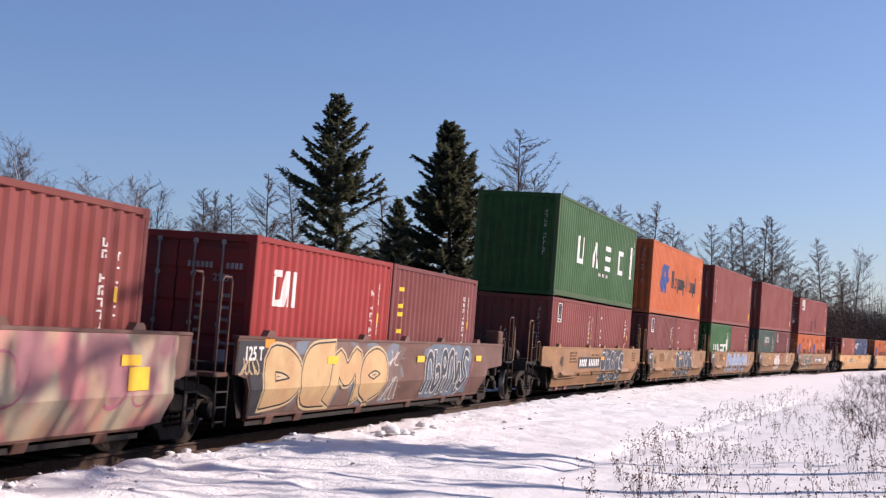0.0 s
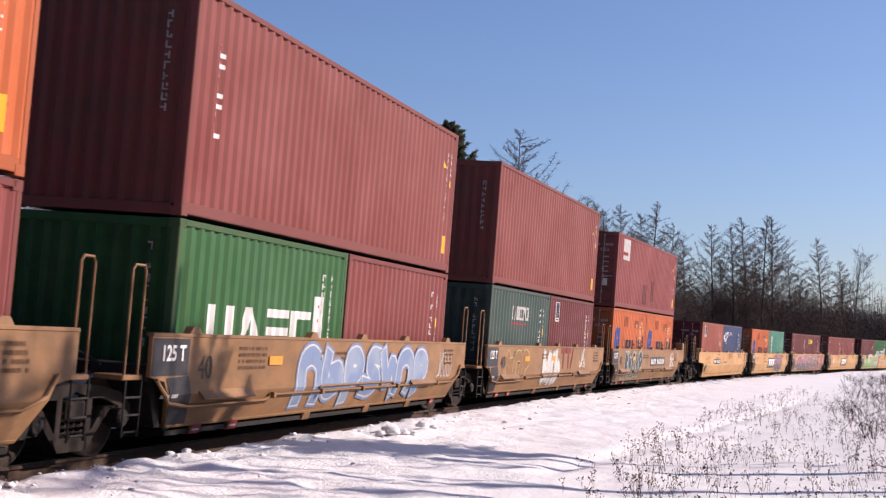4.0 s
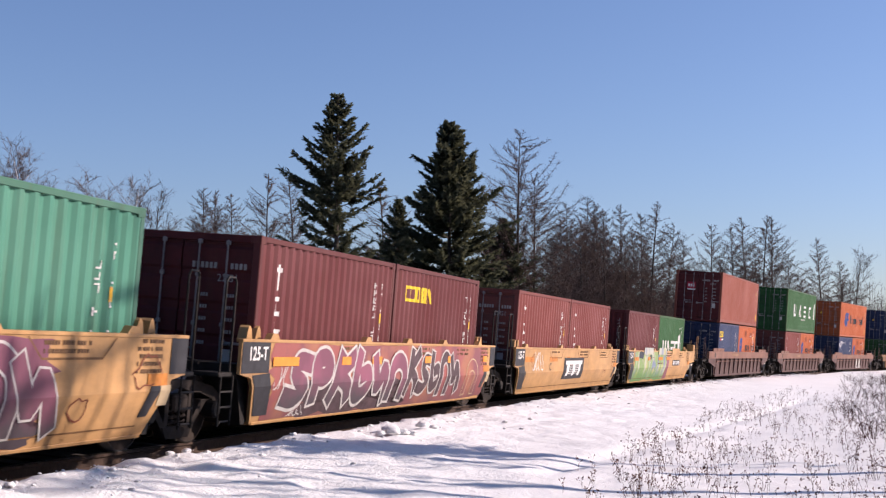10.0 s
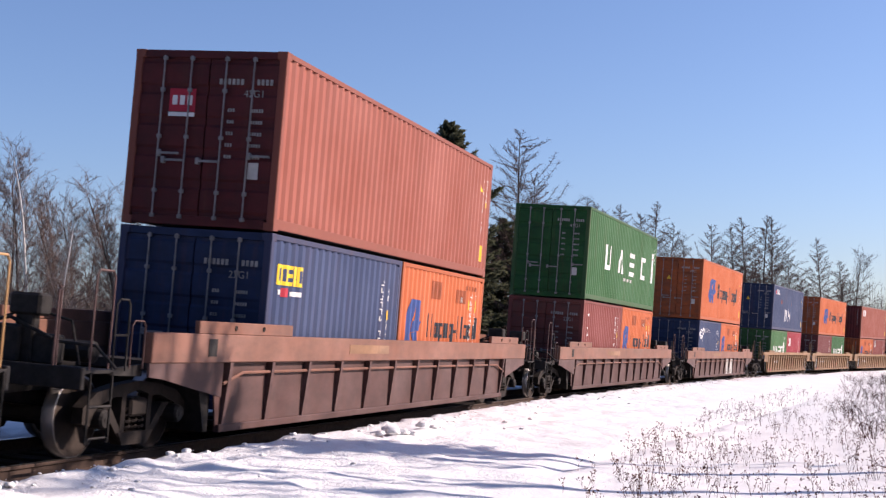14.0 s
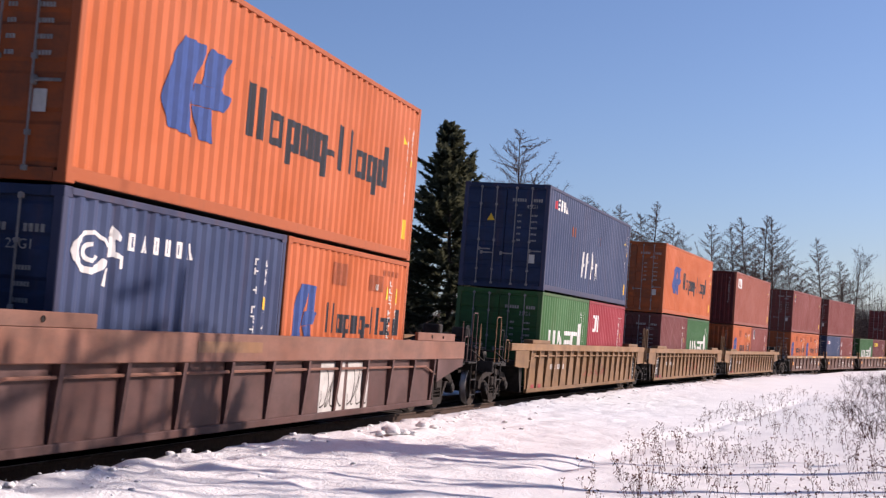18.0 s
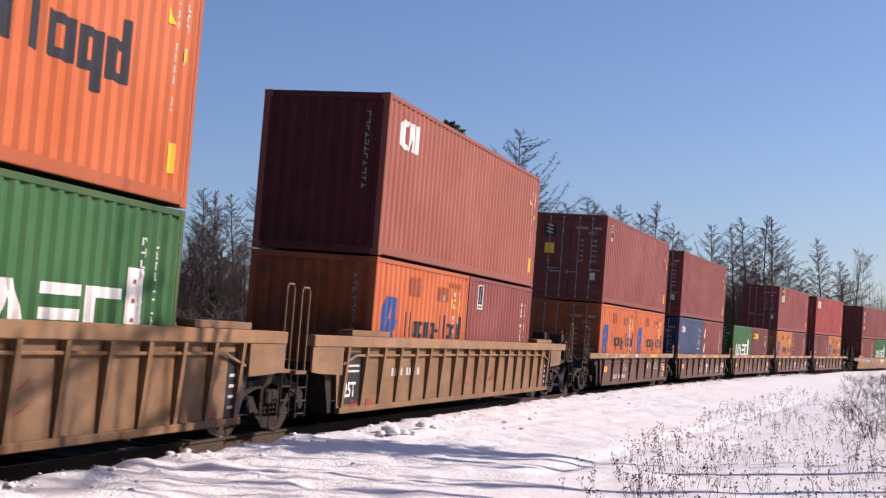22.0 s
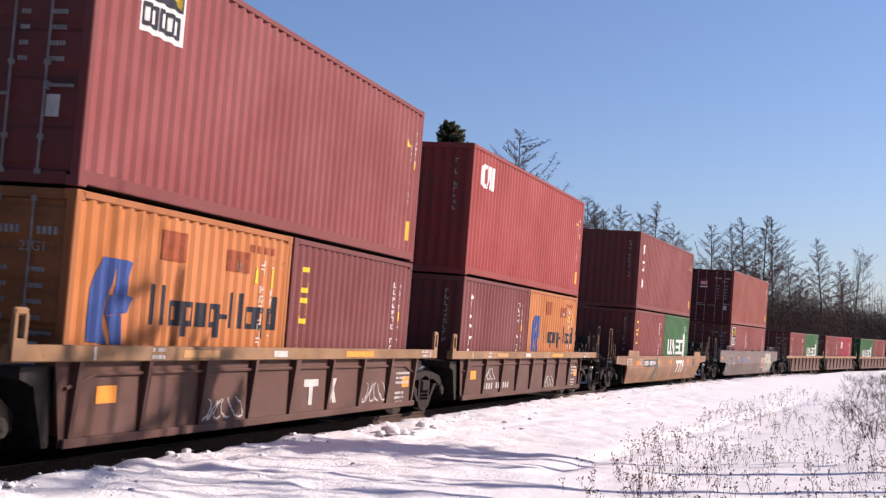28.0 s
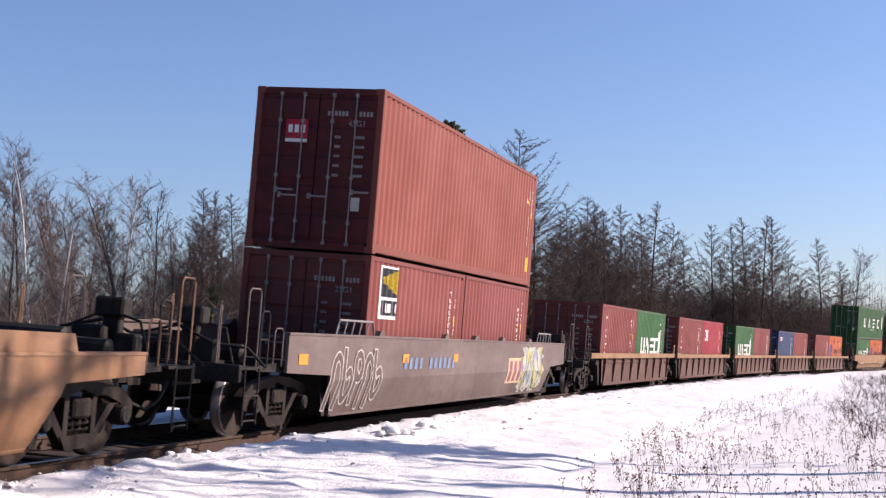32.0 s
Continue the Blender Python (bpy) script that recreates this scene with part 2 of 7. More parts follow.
SPRAY["slateplum"] = plain("spray_slate_plum", (0.070, 0.045, 0.050), 0.6, var=0.35)
SPRAY["verdigris"] = plain("spray_verdigris", (0.075, 0.098, 0.080), 0.65, var=0.3)
SPRAY["sandy"] = plain("spray_sandy", (0.190, 0.098, 0.040), 0.6, var=0.2)
SPRAY["rust"] = plain("spray_rust_red", (0.150, 0.030, 0.024), 0.6, var=0.25)
SPRAY["heather"] = plain("spray_heather", (0.095, 0.066, 0.060), 0.6, var=0.3)
SPRAY["steelblue"] = plain("spray_steel_blue", (0.10, 0.125, 0.16), 0.6, var=0.35)

# ---------------------------------------------------------------- mesh tools
class Shape:
    """Collects vertices and faces of one mesh."""

    def __init__(self):
        self.v, self.f = [], []

    def add(self, verts, faces):
        o = len(self.v)
        self.v += [tuple(p) for p in verts]
        self.f += [tuple(o + i for i in f) for f in faces]

    def box(self, x0, x1, y0, y1, z0, z1, c=0.0):
        if c <= 0:
            self.add([(x, y, z) for x in (x0, x1) for y in (y0, y1) for z in (z0, z1)],
                     [(0, 1, 3, 2), (4, 6, 7, 5), (0, 4, 5, 1), (2, 3, 7, 6), (0, 2, 6, 4), (1, 5, 7, 3)])
            return
        vs, ix = [], {}
        for i, x in enumerate((x0, x1)):
            for j, y in enumerate((y0, y1)):
                for k, z in enumerate((z0, z1)):
                    cx, cy, cz = (c, -c)[i], (c, -c)[j], (c, -c)[k]
                    for a, q in enumerate(((x, y + cy, z + cz), (x + cx, y, z + cz), (x + cx, y + cy, z))):
                        ix[i, j, k, a] = len(vs)
                        vs.append(q)
        fs = []
        for i in (0, 1):
            fs.append([ix[i, j, k, 0] for j, k in ((0, 0), (0, 1), (1, 1), (1, 0))])
            fs.append([ix[j, i, k, 1] for j, k in ((0, 0), (0, 1), (1, 1), (1, 0))])
            fs.append([ix[j, k, i, 2] for j, k in ((0, 0), (0, 1), (1, 1), (1, 0))])
            for j in (0, 1):
                fs.append([ix[0, i, j, 1], ix[1, i, j, 1], ix[1, i, j, 2], ix[0, i, j, 2]])
                fs.append([ix[i, 0, j, 0], ix[i, 1, j, 0], ix[i, 1, j, 2], ix[i, 0, j, 2]])
                fs.append([ix[i, j, 0, 0], ix[i, j, 1, 0], ix[i, j, 1, 1], ix[i, j, 0, 1]])
                for k in (0, 1):
                    fs.append([ix[i, j, k, 0], ix[i, j, k, 1], ix[i, j, k, 2]])
        self.add(vs, fs)

    def prism(self, poly, y0, y1):
        """A polygon in x, z drawn out along y."""
        n = len(poly)
        self.add([(x, y0, z) for x, z in poly] + [(x, y1, z) for x, z in poly],
                 [tuple(range(n)), tuple(range(2 * n - 1, n - 1, -1))]
                 + [(i, (i + 1) % n, n + (i + 1) % n, n + i) for i in range(n)])

    def prism_x(self, poly, x0, x1):
        """A polygon in y, z drawn out along x."""
        n = len(poly)
        self.add([(x0, y, z) for y, z in poly] + [(x1, y, z) for y, z in poly],
                 [tuple(range(n)), tuple(range(2 * n - 1, n - 1, -1))]
                 + [(i, (i + 1) % n, n + (i + 1) % n, n + i) for i in range(n)])

    def tube(self, pts, radii, n=6, close=True):
        pts = [Vector(p) for p in pts]
        if not isinstance(radii, (list, tuple)):
            radii = [radii] * len(pts)
        ring, vs = None, []
        for i, p in enumerate(pts):
            d = (pts[min(i + 1, len(pts) - 1)] - pts[max(i - 1, 0)]).normalized()
            a = d.orthogonal().normalized() if ring is None else (ring - d * ring.dot(d)).normalized()
            ring = a
            b = d.cross(a)
            for k in range(n):
                t = 2 * math.pi * k / n
                vs.append(p + (a * math.cos(t) + b * math.sin(t)) * radii[i])
        fs = [(i * n + k, i * n + (k + 1) % n, (i + 1) * n + (k + 1) % n, (i + 1) * n + k)
              for i in range(len(pts) - 1) for k in range(n)]
        if close:
            fs += [tuple(range(n - 1, -1, -1)), tuple((len(pts) - 1) * n + k for k in range(n))]
        self.add(vs, fs)

    def spike(self, a, b, r):
        """A thin three-sided twig from a to a point at b."""
        d = b - a
        u = d.orthogonal().normalized() * r
        w = d.normalized().cross(u)
        self.add([a + u, a - u * 0.5 + w * 0.87, a - u * 0.5 - w * 0.87, b], [(0, 1, 3), (1, 2, 3), (2, 0, 3)])

    def lathe(self, prof, n=24, cx=0.0, cz=0.0):
        """A profile of (radius, y) turned about the y axis."""
        vs = [(cx + r * math.cos(2 * math.pi * k / n), y, cz + r * math.sin(2 * math.pi * k / n)) for r, y in prof for k in range(n)]
        m = len(prof)
        self.add(vs, [(i * n + k, i * n + (k + 1) % n, (i + 1) * n + (k + 1) % n, (i + 1) * n + k) for i in range(m - 1) for k in range(n)])

    def mesh(self, name, mat, smooth=False):
        me = bpy.data.meshes.new(name)
        me.from_pydata(self.v, [], self.f)
        if len(self.f) < 4000:
            bm = bmesh.new()
            bm.from_mesh(me)
            bmesh.ops.recalc_face_normals(bm, faces=bm.faces)
            bm.to_mesh(me)
            bm.free()
        me.materials.append(mat)
        if smooth:
            me.shade_smooth()
        return me


CACHE = {}


def cached(key, build, mat, smooth=False):
    """One mesh for all alike parts: build(shape) fills it the first time."""
    k = (key, mat.name)
    if k not in CACHE:
        s = Shape()
        build(s)
        CACHE[k] = s.mesh(key if isinstance(key, str) else str(key[0]), mat, smooth)
    return CACHE[k]


def part(name, mesh, parent, m=None, label=""):
    ob = new(name, mesh)
    ob.parent = parent
    if m is not None:
        ob.matrix_basis = m
    if label:
        tagged(ob, label)
    return ob


def thing(name, label, category, group="", m=None, kind=""):
    ob = new(name)
    ob.empty_display_size = 0.3
    if m is not None:
        ob.matrix_basis = m
    return tagged(ob, label, category, group, kind)


def shift(x=0, y=0, z=0):
    return Matrix.Translation((x, y, z))


# ---------------------------------------------------------------- the line of the track
X0, Y0, TH0, K0, K1, K2 = -1.956, 26.231, 1.28721, -0.0020315, 1.451e-5, -1.670e-7
CANT, GRADE = 0.06994, -0.0015122
S_GRID = np.arange(-560.0, 760.0, 0.5)


def heading(s):
    s = np.clip(s, -60, 235)
    return TH0 + K0 * s + K1 * s * s / 2 + K2 * s ** 3 / 3


_th = heading(S_GRID)
_dx, _dy = np.cos(_th), np.sin(_th)
_cx = np.concatenate([[0], np.cumsum((_dx[1:] + _dx[:-1]) / 4)])
_cy = np.concatenate([[0], np.cumsum((_dy[1:] + _dy[:-1]) / 4)])
_i0 = int(np.argmin(abs(S_GRID)))
LINE_X, LINE_Y = _cx - _cx[_i0] + X0, _cy - _cy[_i0] + Y0


def line_xy(s):
    return float(np.interp(s, S_GRID, LINE_X)), float(np.interp(s, S_GRID, LINE_Y))


def line_z(s):
    return GRADE * min(max(s, -100.0), 260.0)


def on_line(s, lat, z):
    """The point beside the track: s along it, lat to its left, z above the rails, with the curve's cant."""
    x, y = line_xy(s)
    th = float(heading(s))
    a, b = lat * math.cos(CANT) - z * math.sin(CANT), lat * math.sin(CANT) + z * math.cos(CANT)
    return Vector((x - math.sin(th) * a, y + math.cos(th) * a, b + line_z(s)))


def beside(s, lat, z):
    """The same without the cant."""
    x, y = line_xy(s)
    th = float(heading(s))
    return Vector((x - math.sin(th) * lat, y + math.cos(th) * lat, z + line_z(s)))


def unit_pose(s, half):
    """The pose of a car body that rides on the track at s - half and s + half."""
    ax, ay = line_xy(s - half)
    bx, by = line_xy(s + half)
    return pose((ax + bx) / 2, (ay + by) / 2, line_z(s), math.degrees(CANT), 0, math.degrees(math.atan2(by - ay, bx - ax)))


SPEED, GAIN = 13.502, -0.0123


def run(t):
    """Metres that the train has gone at t seconds."""
    return SPEED * t + GAIN * t * t / 2

# ---------------------------------------------------------------- containers
LENGTHS = {20: 6.058, 40: 12.192}
HEIGHTS = {"std": 2.591, "hc": 2.896}
PITCH = {20: 5.838 / 21, 40: 11.972 / 43}
WIDE = 1.219


def wall_breaks(size):
    """Corner points (x, depth) of the corrugated side from one post to the other."""
    p, half = PITCH[size], LENGTHS[size] / 2 - 0.11
    n = round(2 * half / p)
    out = [(-half, 0.0)]
    for i in range(n):
        x = -half + i * p
        out += [(x + p * 0.13, 0.0), (x + p * 0.37, 0.036), (x + p * 0.63, 0.036), (x + p * 0.87, 0.0)]
    return out + [(half, 0.0)]


BREAKS = {k: wall_breaks(k) for k in (20, 40)}


def build_side(s, size, h, sgn):
    pts = BREAKS[size]
    z0, z1 = 0.165, h - 0.075
    zm = [z0, z1]
    vs = [(x, sgn * (WIDE - 0.008 - d), z) for z in zm for x, d in pts]
    n = len(pts)
    s.add(vs, [(i, i + 1, n + i + 1, n + i) for i in range(n - 1)])


def build_end(s, h):
    """The corrugated front wall, in the plane of x = 0, facing -x."""
    n, w = 9, 2 * (WIDE - 0.12)
    p = w / n
    pts = [(-w / 2, 0)]
    for i in range(n):
        y = -w / 2 + i * p
        pts += [(y + p * 0.2, 0), (y + p * 0.38, 0.045), (y + p * 0.7, 0.045), (y + p * 0.88, 0)]
    pts.append((w / 2, 0))
    m = len(pts)
    s.add([(0.02 + d, y, z) for z in (0.15, h - 0.09) for y, d in pts], [(i, i + 1, m + i + 1, m + i) for i in range(m - 1)])


def build_door(s, h, sgn):
    """One door leaf with pressed horizontal panels, facing -x."""
    y0, y1 = (0.012, WIDE - 0.12) if sgn > 0 else (-(WIDE - 0.12), -0.012)
    n, top = 5, h - 0.125
    dz = (top - 0.155) / n
    poly = [(0.075, 0.155), (0.045, 0.155)]
    for i in range(n):
        z = 0.155 + i * dz
        poly += [(0.045, z + 0.05), (0.022, z + 0.09), (0.022, z + dz - 0.09), (0.045, z + dz - 0.05)]
    poly += [(0.045, top), (0.075, top)]
    s.prism(poly, y0, y1)


def build_bar(s, h):
    s.tube([(0, 0, 0.10), (0, 0, h - 0.09)], 0.014, 6)
    for z in (0.13, 0.5, 1.3, h - 0.6, h - 0.13):
        s.box(-0.015, 0.03, -0.034, 0.034, z - 0.03, z + 0.03, 0.008)


def build_handle(s):
    s.box(-0.035, -0.018, 0.0, 0.36, -0.018, 0.018, 0.005)
    s.box(-0.04, 0.02, 0.30, 0.36, -0.05, 0.05, 0.008)


def build_roof(s, size, h):
    x, n = LENGTHS[size] / 2 - 0.08, 24 if size == 20 else 48
    vs, y = [], WIDE - 0.06
    for i in range(n + 1):
        d = 0.0 if i % 2 else 0.018
        vs += [(-x + 2 * x * i / n, -y, h - 0.03 + d), (-x + 2 * x * i / n, y, h - 0.03 + d)]
    s.add(vs, [(2 * i, 2 * i + 1, 2 * i + 3, 2 * i + 2) for i in range(n)])


def clip_x(poly, a, b):
    """The part of a convex polygon (x, z) between x = a and x = b."""
    for lim, keep in ((a, 1), (b, -1)):
        out = []
        for p, q in zip(poly, poly[1:] + poly[:1]):
            pi, qi = keep * (p[0] - lim) >= 0, keep * (q[0] - lim) >= 0
            if pi:
                out.append(p)
            if pi != qi:
                t = (lim - p[0]) / (q[0] - p[0])
                out.append((lim, p[1] + t * (q[1] - p[1])))
        poly = out
        if len(poly) < 3:
            return []
    return poly


def on_wall(s, size, polys, lift=0.004):
    """Lays flat convex shapes (x from the near end, z) on the corrugated side that faces -y."""
    half = LENGTHS[size] / 2
    for poly in polys:
        poly = [(x - half, z) for x, z in poly]
        lo, hi = min(p[0] for p in poly), max(p[0] for p in poly)
        for (xa, da), (xb, db) in pairwise(BREAKS[size]):
            if xb <= lo or xa >= hi:
                continue
            c = clip_x(poly, xa, xb)
            if c:
                y = lambda x: -(WIDE - 0.008 - (da + (db - da) * (x - xa) / (xb - xa))) - lift
                s.add([(x, y(x), z) for x, z in c], [tuple(range(len(c)))])


def rect(x, z, w, h, slant=0.0):
    return [(x, z), (x + w, z), (x + w + slant, z + h), (x + slant, z + h)]


def hollow(x, z, w, h, st, t):
    """A block with a hole through it."""
    return [rect(x, z, st, h), rect(x + w - st, z, st, h), rect(x + st, z, w - 2 * st, t), rect(x + st, z + h - t, w - 2 * st, t)]


def block_letters(x, z, w, h, n, gap=0.25, kinds="ulon"):
    """A word as plain blocks, one list of shapes for each: open trough, wedge, stacked bars, block open to one side, hollow block."""
    out, lw = [], w / (n + (n - 1) * gap)
    st, t = lw * 0.27, h * 0.19
    for i in range(n):
        a, k = x + i * lw * (1 + gap), kinds[i % len(kinds)]
        if k == "u":
            out.append([rect(a, z, st, h), rect(a + lw - st, z, st, h), rect(a + st, z, lw - 2 * st, t)])
        elif k == "w":
            out.append([[(a, z), (a + lw * 0.26, z), (a + lw * 0.58, z + h), (a + lw * 0.36, z + h)], [(a + lw * 0.74, z), (a + lw, z), (a + lw * 0.64, z + h), (a + lw * 0.42, z + h)]])
        elif k == "b":
            out.append([rect(a, z, lw, t), rect(a, z + (h - t) / 2, lw, t), rect(a, z + h - t, lw, t)])
        elif k == "c":
            out.append([rect(a, z, st, h), rect(a + st, z, lw - st, t), rect(a + st, z + h - t, lw - st, t)])
        else:
            out.append(hollow(a, z, lw, h, st, t))
    return out


def wing_logo(x, z, w, h):
    """Two slanted blue leaves side by side, joined at the waist."""
    u = lambda pts: [(x + a * w, z + b * h) for a, b in pts]
    return [u([(0.26, 1.0), (0.60, 1.0), (0.47, 0.60), (0.10, 0.62)]), u([(0.10, 0.62), (0.47, 0.60), (0.40, 0.30), (0.04, 0.30)]),
            u([(0.04, 0.30), (0.40, 0.30), (0.50, 0.0), (0.12, 0.03)]), u([(0.66, 1.0), (0.98, 0.98), (0.84, 0.60), (0.54, 0.58)]),
            u([(0.48, 0.57), (0.84, 0.60), (1.02, 0.56), (0.94, 0.38), (0.44, 0.34)]), u([(0.46, 0.33), (0.76, 0.36), (0.80, 0.0), (0.56, 0.0)])]


def word_blocks(x, z, w, h):
    """A long word as plain shapes, one list for each: tall bars, low hollow blocks, some with a leg below, and a dash."""
    out, q, st = [], 0.64 * h, 0.030 * w
    for a, wide, kind in ((0.0, 0.105, "twin"), (0.125, 0.078, "low"), (0.222, 0.078, "leg_l"), (0.316, 0.074, "low"), (0.405, 0.078, "leg_r"), (0.492, 0.052, "dash"),
                          (0.556, 0.074, "foot"), (0.640, 0.030, "bar"), (0.690, 0.082, "low"), (0.784, 0.078, "leg_r"), (0.880, 0.080, "tall_r")):
        p, ww, t = x + a * w, wide * w, 0.15 * h
        if kind == "twin":
            sh = [rect(p, z, st * 1.25, h), rect(p + ww - st * 1.25, z, st * 1.25, h)]
        elif kind == "dash":
            sh = [rect(p, z + 0.24 * h, ww, 0.13 * h)]
        elif kind == "bar":
            sh = [rect(p, z, st, h)]
        elif kind == "foot":
            sh = [rect(p, z, st * 1.2, h)]
        else:
            sh = hollow(p, z, ww, q, st * 0.92, t)
            if kind == "leg_l":
                sh.append(rect(p, z - 0.27 * h, st, 0.27 * h))
            elif kind == "leg_r":
                sh.append(rect(p + ww - st, z - 0.27 * h, st, 0.27 * h))
            elif kind == "tall_r":
                sh.append(rect(p + ww - st, z + q, st, h - q))
        out.append(sh)
    return out


def code_column(x, z0, z1, rng):
    """A column of small unreadable marks that runs down the wall."""
    out, z = [], z1
    while z > z0:
        h, w, t = rng.uniform(0.085, 0.105), rng.uniform(0.066, 0.082), 0.022
        if rng.random() < 0.85:
            # an unreadable sign: one or two uprights and a bar or two
            out.append(rect(x + (0.0 if rng.random() < 0.6 else w - t), z - h, t, h))
            if rng.random() < 0.5:
                out.append(rect(x + w - t, z - h * rng.choice((0.5, 1.0)), t, h * 0.5))
            out.append(rect(x, z - h * rng.choice((0.2, 0.6, 1.0)), w, t))
        z -= h + 0.035
    return out


def side_marks(size, h, logo, rng):
    """(name, material, shapes) of the markings on a container's side."""
    out = []
    L = LENGTHS[size]

    def each(name, mat, groups):
        out.extend((name, mat, g) for g in groups)

    if logo == "wing":
        if size == 40:
            out.append(("logo", LOGO_BLUE, wing_logo(1.85, 0.90, 1.90, 1.17)))
            each("lettering", LOGO_DARK, word_blocks(4.30, 1.18, 6.45, 0.72))
        else:
            out += [("logo", LOGO_BLUE, wing_logo(0.39, 0.96, 1.02, 0.96)), ("bleached_patch", BLEACHED, [rect(2.0, 1.98, 0.7, 0.36)]), ("bleached_patch", BLEACHED, [rect(3.9, 1.96, 0.72, 0.28)]),
                    ("faded_code", BLEACHED, [rect(4.55 + 0.13 * i, 2.26, 0.08, 0.10) for i in range(7)])]
            each("lettering", LOGO_DARK, word_blocks(1.82, 1.20, 4.0, 0.48))
    elif logo == "spaced":
        for i, k in enumerate("uwbc"):
            each("lettering", WHITE, block_letters(2.78 + i * 2.09, 1.10, 0.85, 0.82, 1, kinds=k))
        out += [("plate", WHITE, [rect(L - 0.98, 1.06, 0.32, 1.14)]), ("caption", PATCH_RED, [rect(L - 0.91, 1.18 + 0.26 * i, 0.18, 0.05) for i in range(4)]),
                ("caption", DULL_WHITE, [rect(5.9 + 0.19 * i, h * 0.30, 0.11, 0.10) for i in range(8)])]
    elif logo == "wide":
        each("lettering", WHITE, block_letters(0.98, 0.93, 3.7, 0.64, 4, 0.20, "uwbc"))
        out += [("plate", WHITE, [rect(4.76, 0.82, 0.34, 1.0)]), ("caption", PATCH_RED, [rect(4.86, 0.98 + 0.22 * i, 0.14, 0.05) for i in range(4)])]
    elif logo == "block3":
        x, w = (0.70, 0.88) if size == 20 else (0.8, 1.05)
        z = 1.62 if size == 20 else h * 0.70
        hh = 0.53
        u = lambda pts: [(x + a * w, z + b * hh) for a, b in pts]
        out += [("lettering", WHITE, [u([(0.0, 0.16), (0.17, 0.12), (0.17, 0.88), (0.0, 0.84)]), u([(0.0, 0.16), (0.12, 0.0), (0.40, 0.0), (0.34, 0.2)]), u([(0.0, 0.84), (0.34, 0.80), (0.40, 1.0), (0.12, 1.0)])]),
                ("lettering", WHITE, [u([(0.38, 0.0), (0.53, 0.0), (0.74, 1.0), (0.52, 1.0)]), u([(0.61, 0.0), (0.76, 0.0), (0.76, 1.0), (0.66, 1.0)])]),
                ("lettering", WHITE, [u([(0.84, 0.0), (1.0, 0.0), (1.0, 1.0), (0.84, 1.0)])])]
    elif logo == "flag":
        x, z = (0.85, 1.93) if size == 20 else (0.7, h * 0.74)
        k = 0.55 if size == 20 else 0.52
        u = lambda pts: [(x + a * k, z + b * k) for a, b in pts]
        out += [("plate", WHITE, [u(rect(0, -0.08, 0.62, 1.0))]), ("logo", LOGO_NAVY, [u(rect(0.04, 0.12, 0.54, 0.76))]), ("caption", LOGO_DARK, [u(rect(0.05 + 0.11 * i, -0.02, 0.07, 0.08)) for i in range(5)]),
                ("emblem", LOGO_YELLOW, [u([(0.08, 0.20), (0.26, 0.22), (0.26, 0.42), (0.10, 0.36)])]), ("emblem", LOGO_YELLOW, [u([(0.10, 0.42), (0.44, 0.48), (0.54, 0.60), (0.20, 0.54)])]),
                ("emblem", LOGO_YELLOW, [u([(0.16, 0.62), (0.48, 0.68), (0.56, 0.80), (0.28, 0.76)])])]
    elif logo == "column":
        zz = 2.32
        for i, q in enumerate((0.38, 0.28, 0.30, 0.28)):
            zz -= q + 0.09
            sh = [rect(0.68 + 0.06 * (i == 0), zz, 0.075, q, 0.03)]
            sh += [rect(0.64, zz + q * 0.70, 0.24, 0.065)] if i == 0 else [rect(0.66, zz, 0.22, 0.065), rect(0.66, zz + q - 0.065, 0.20, 0.065)] if i == 1 else [rect(0.68, zz + q * 0.42, 0.20, 0.07, 0.04)] if i == 2 else [rect(0.62, zz + q - 0.065, 0.24, 0.065)]
            out.append(("lettering", WHITE, sh))
    elif logo == "column_small":
        zz = h * 0.80
        for i in range(5):
            out.append(("lettering", WHITE, [rect(0.7, zz - 0.2, 0.06, 0.18), rect(0.76, zz - 0.2 + 0.12 * (i % 2), 0.13, 0.06)]))
            zz -= 0.26
    elif logo == "yellow_column":
        zz = 2.26
        for q in range(4):
            zz -= 0.47
            st, x = 0.075, 0.44
            out.append(("lettering", LOGO_YELLOW, hollow(x, zz, 0.33, 0.39, st, st) if q in (1, 3) else [rect(x, zz, st, 0.39), rect(x + st, zz, 0.25, st)] if q == 2
                        else [rect(x, zz, st, 0.39), rect(x + st, zz, 0.25, st), rect(x + st, zz + 0.315, 0.25, st), rect(x + 0.255, zz + st, st, 0.11)]))
    elif logo == "yellow_word":
        each("lettering", LOGO_YELLOW, block_letters(0.66, 1.93, 1.72, 0.30, 5, 0.10, "conow"))
    elif logo == "yellow_oval":
        each("lettering", LOGO_YELLOW, block_letters(0.32, 1.87, 0.98, 0.30, 5, 0.12, "ooboo"))
        out += [("caption", WHITE, [rect(0.36, 1.73, 0.16, 0.07), rect(0.86, 1.72, 0.40, 0.07)]), ("emblem", LOGO_RED, [rect(0.54, 1.70, 0.28, 0.13)])]
    elif logo == "white_word":
        z = 1.95 if size == 20 else h * 0.80
        x = 0.78 if size == 20 else 1.15
        each("lettering", WHITE, block_letters(x, z, 0.90 if size == 20 else 1.15, 0.24 if size == 20 else 0.30, 4, 0.14, "boow"))
        out.append(("emblem", LOGO_RED, [[(x - 0.40, z + 0.03), (x - 0.1, z - 0.02), (x - 0.06, z + 0.25), (x - 0.34, z + 0.22)]]))
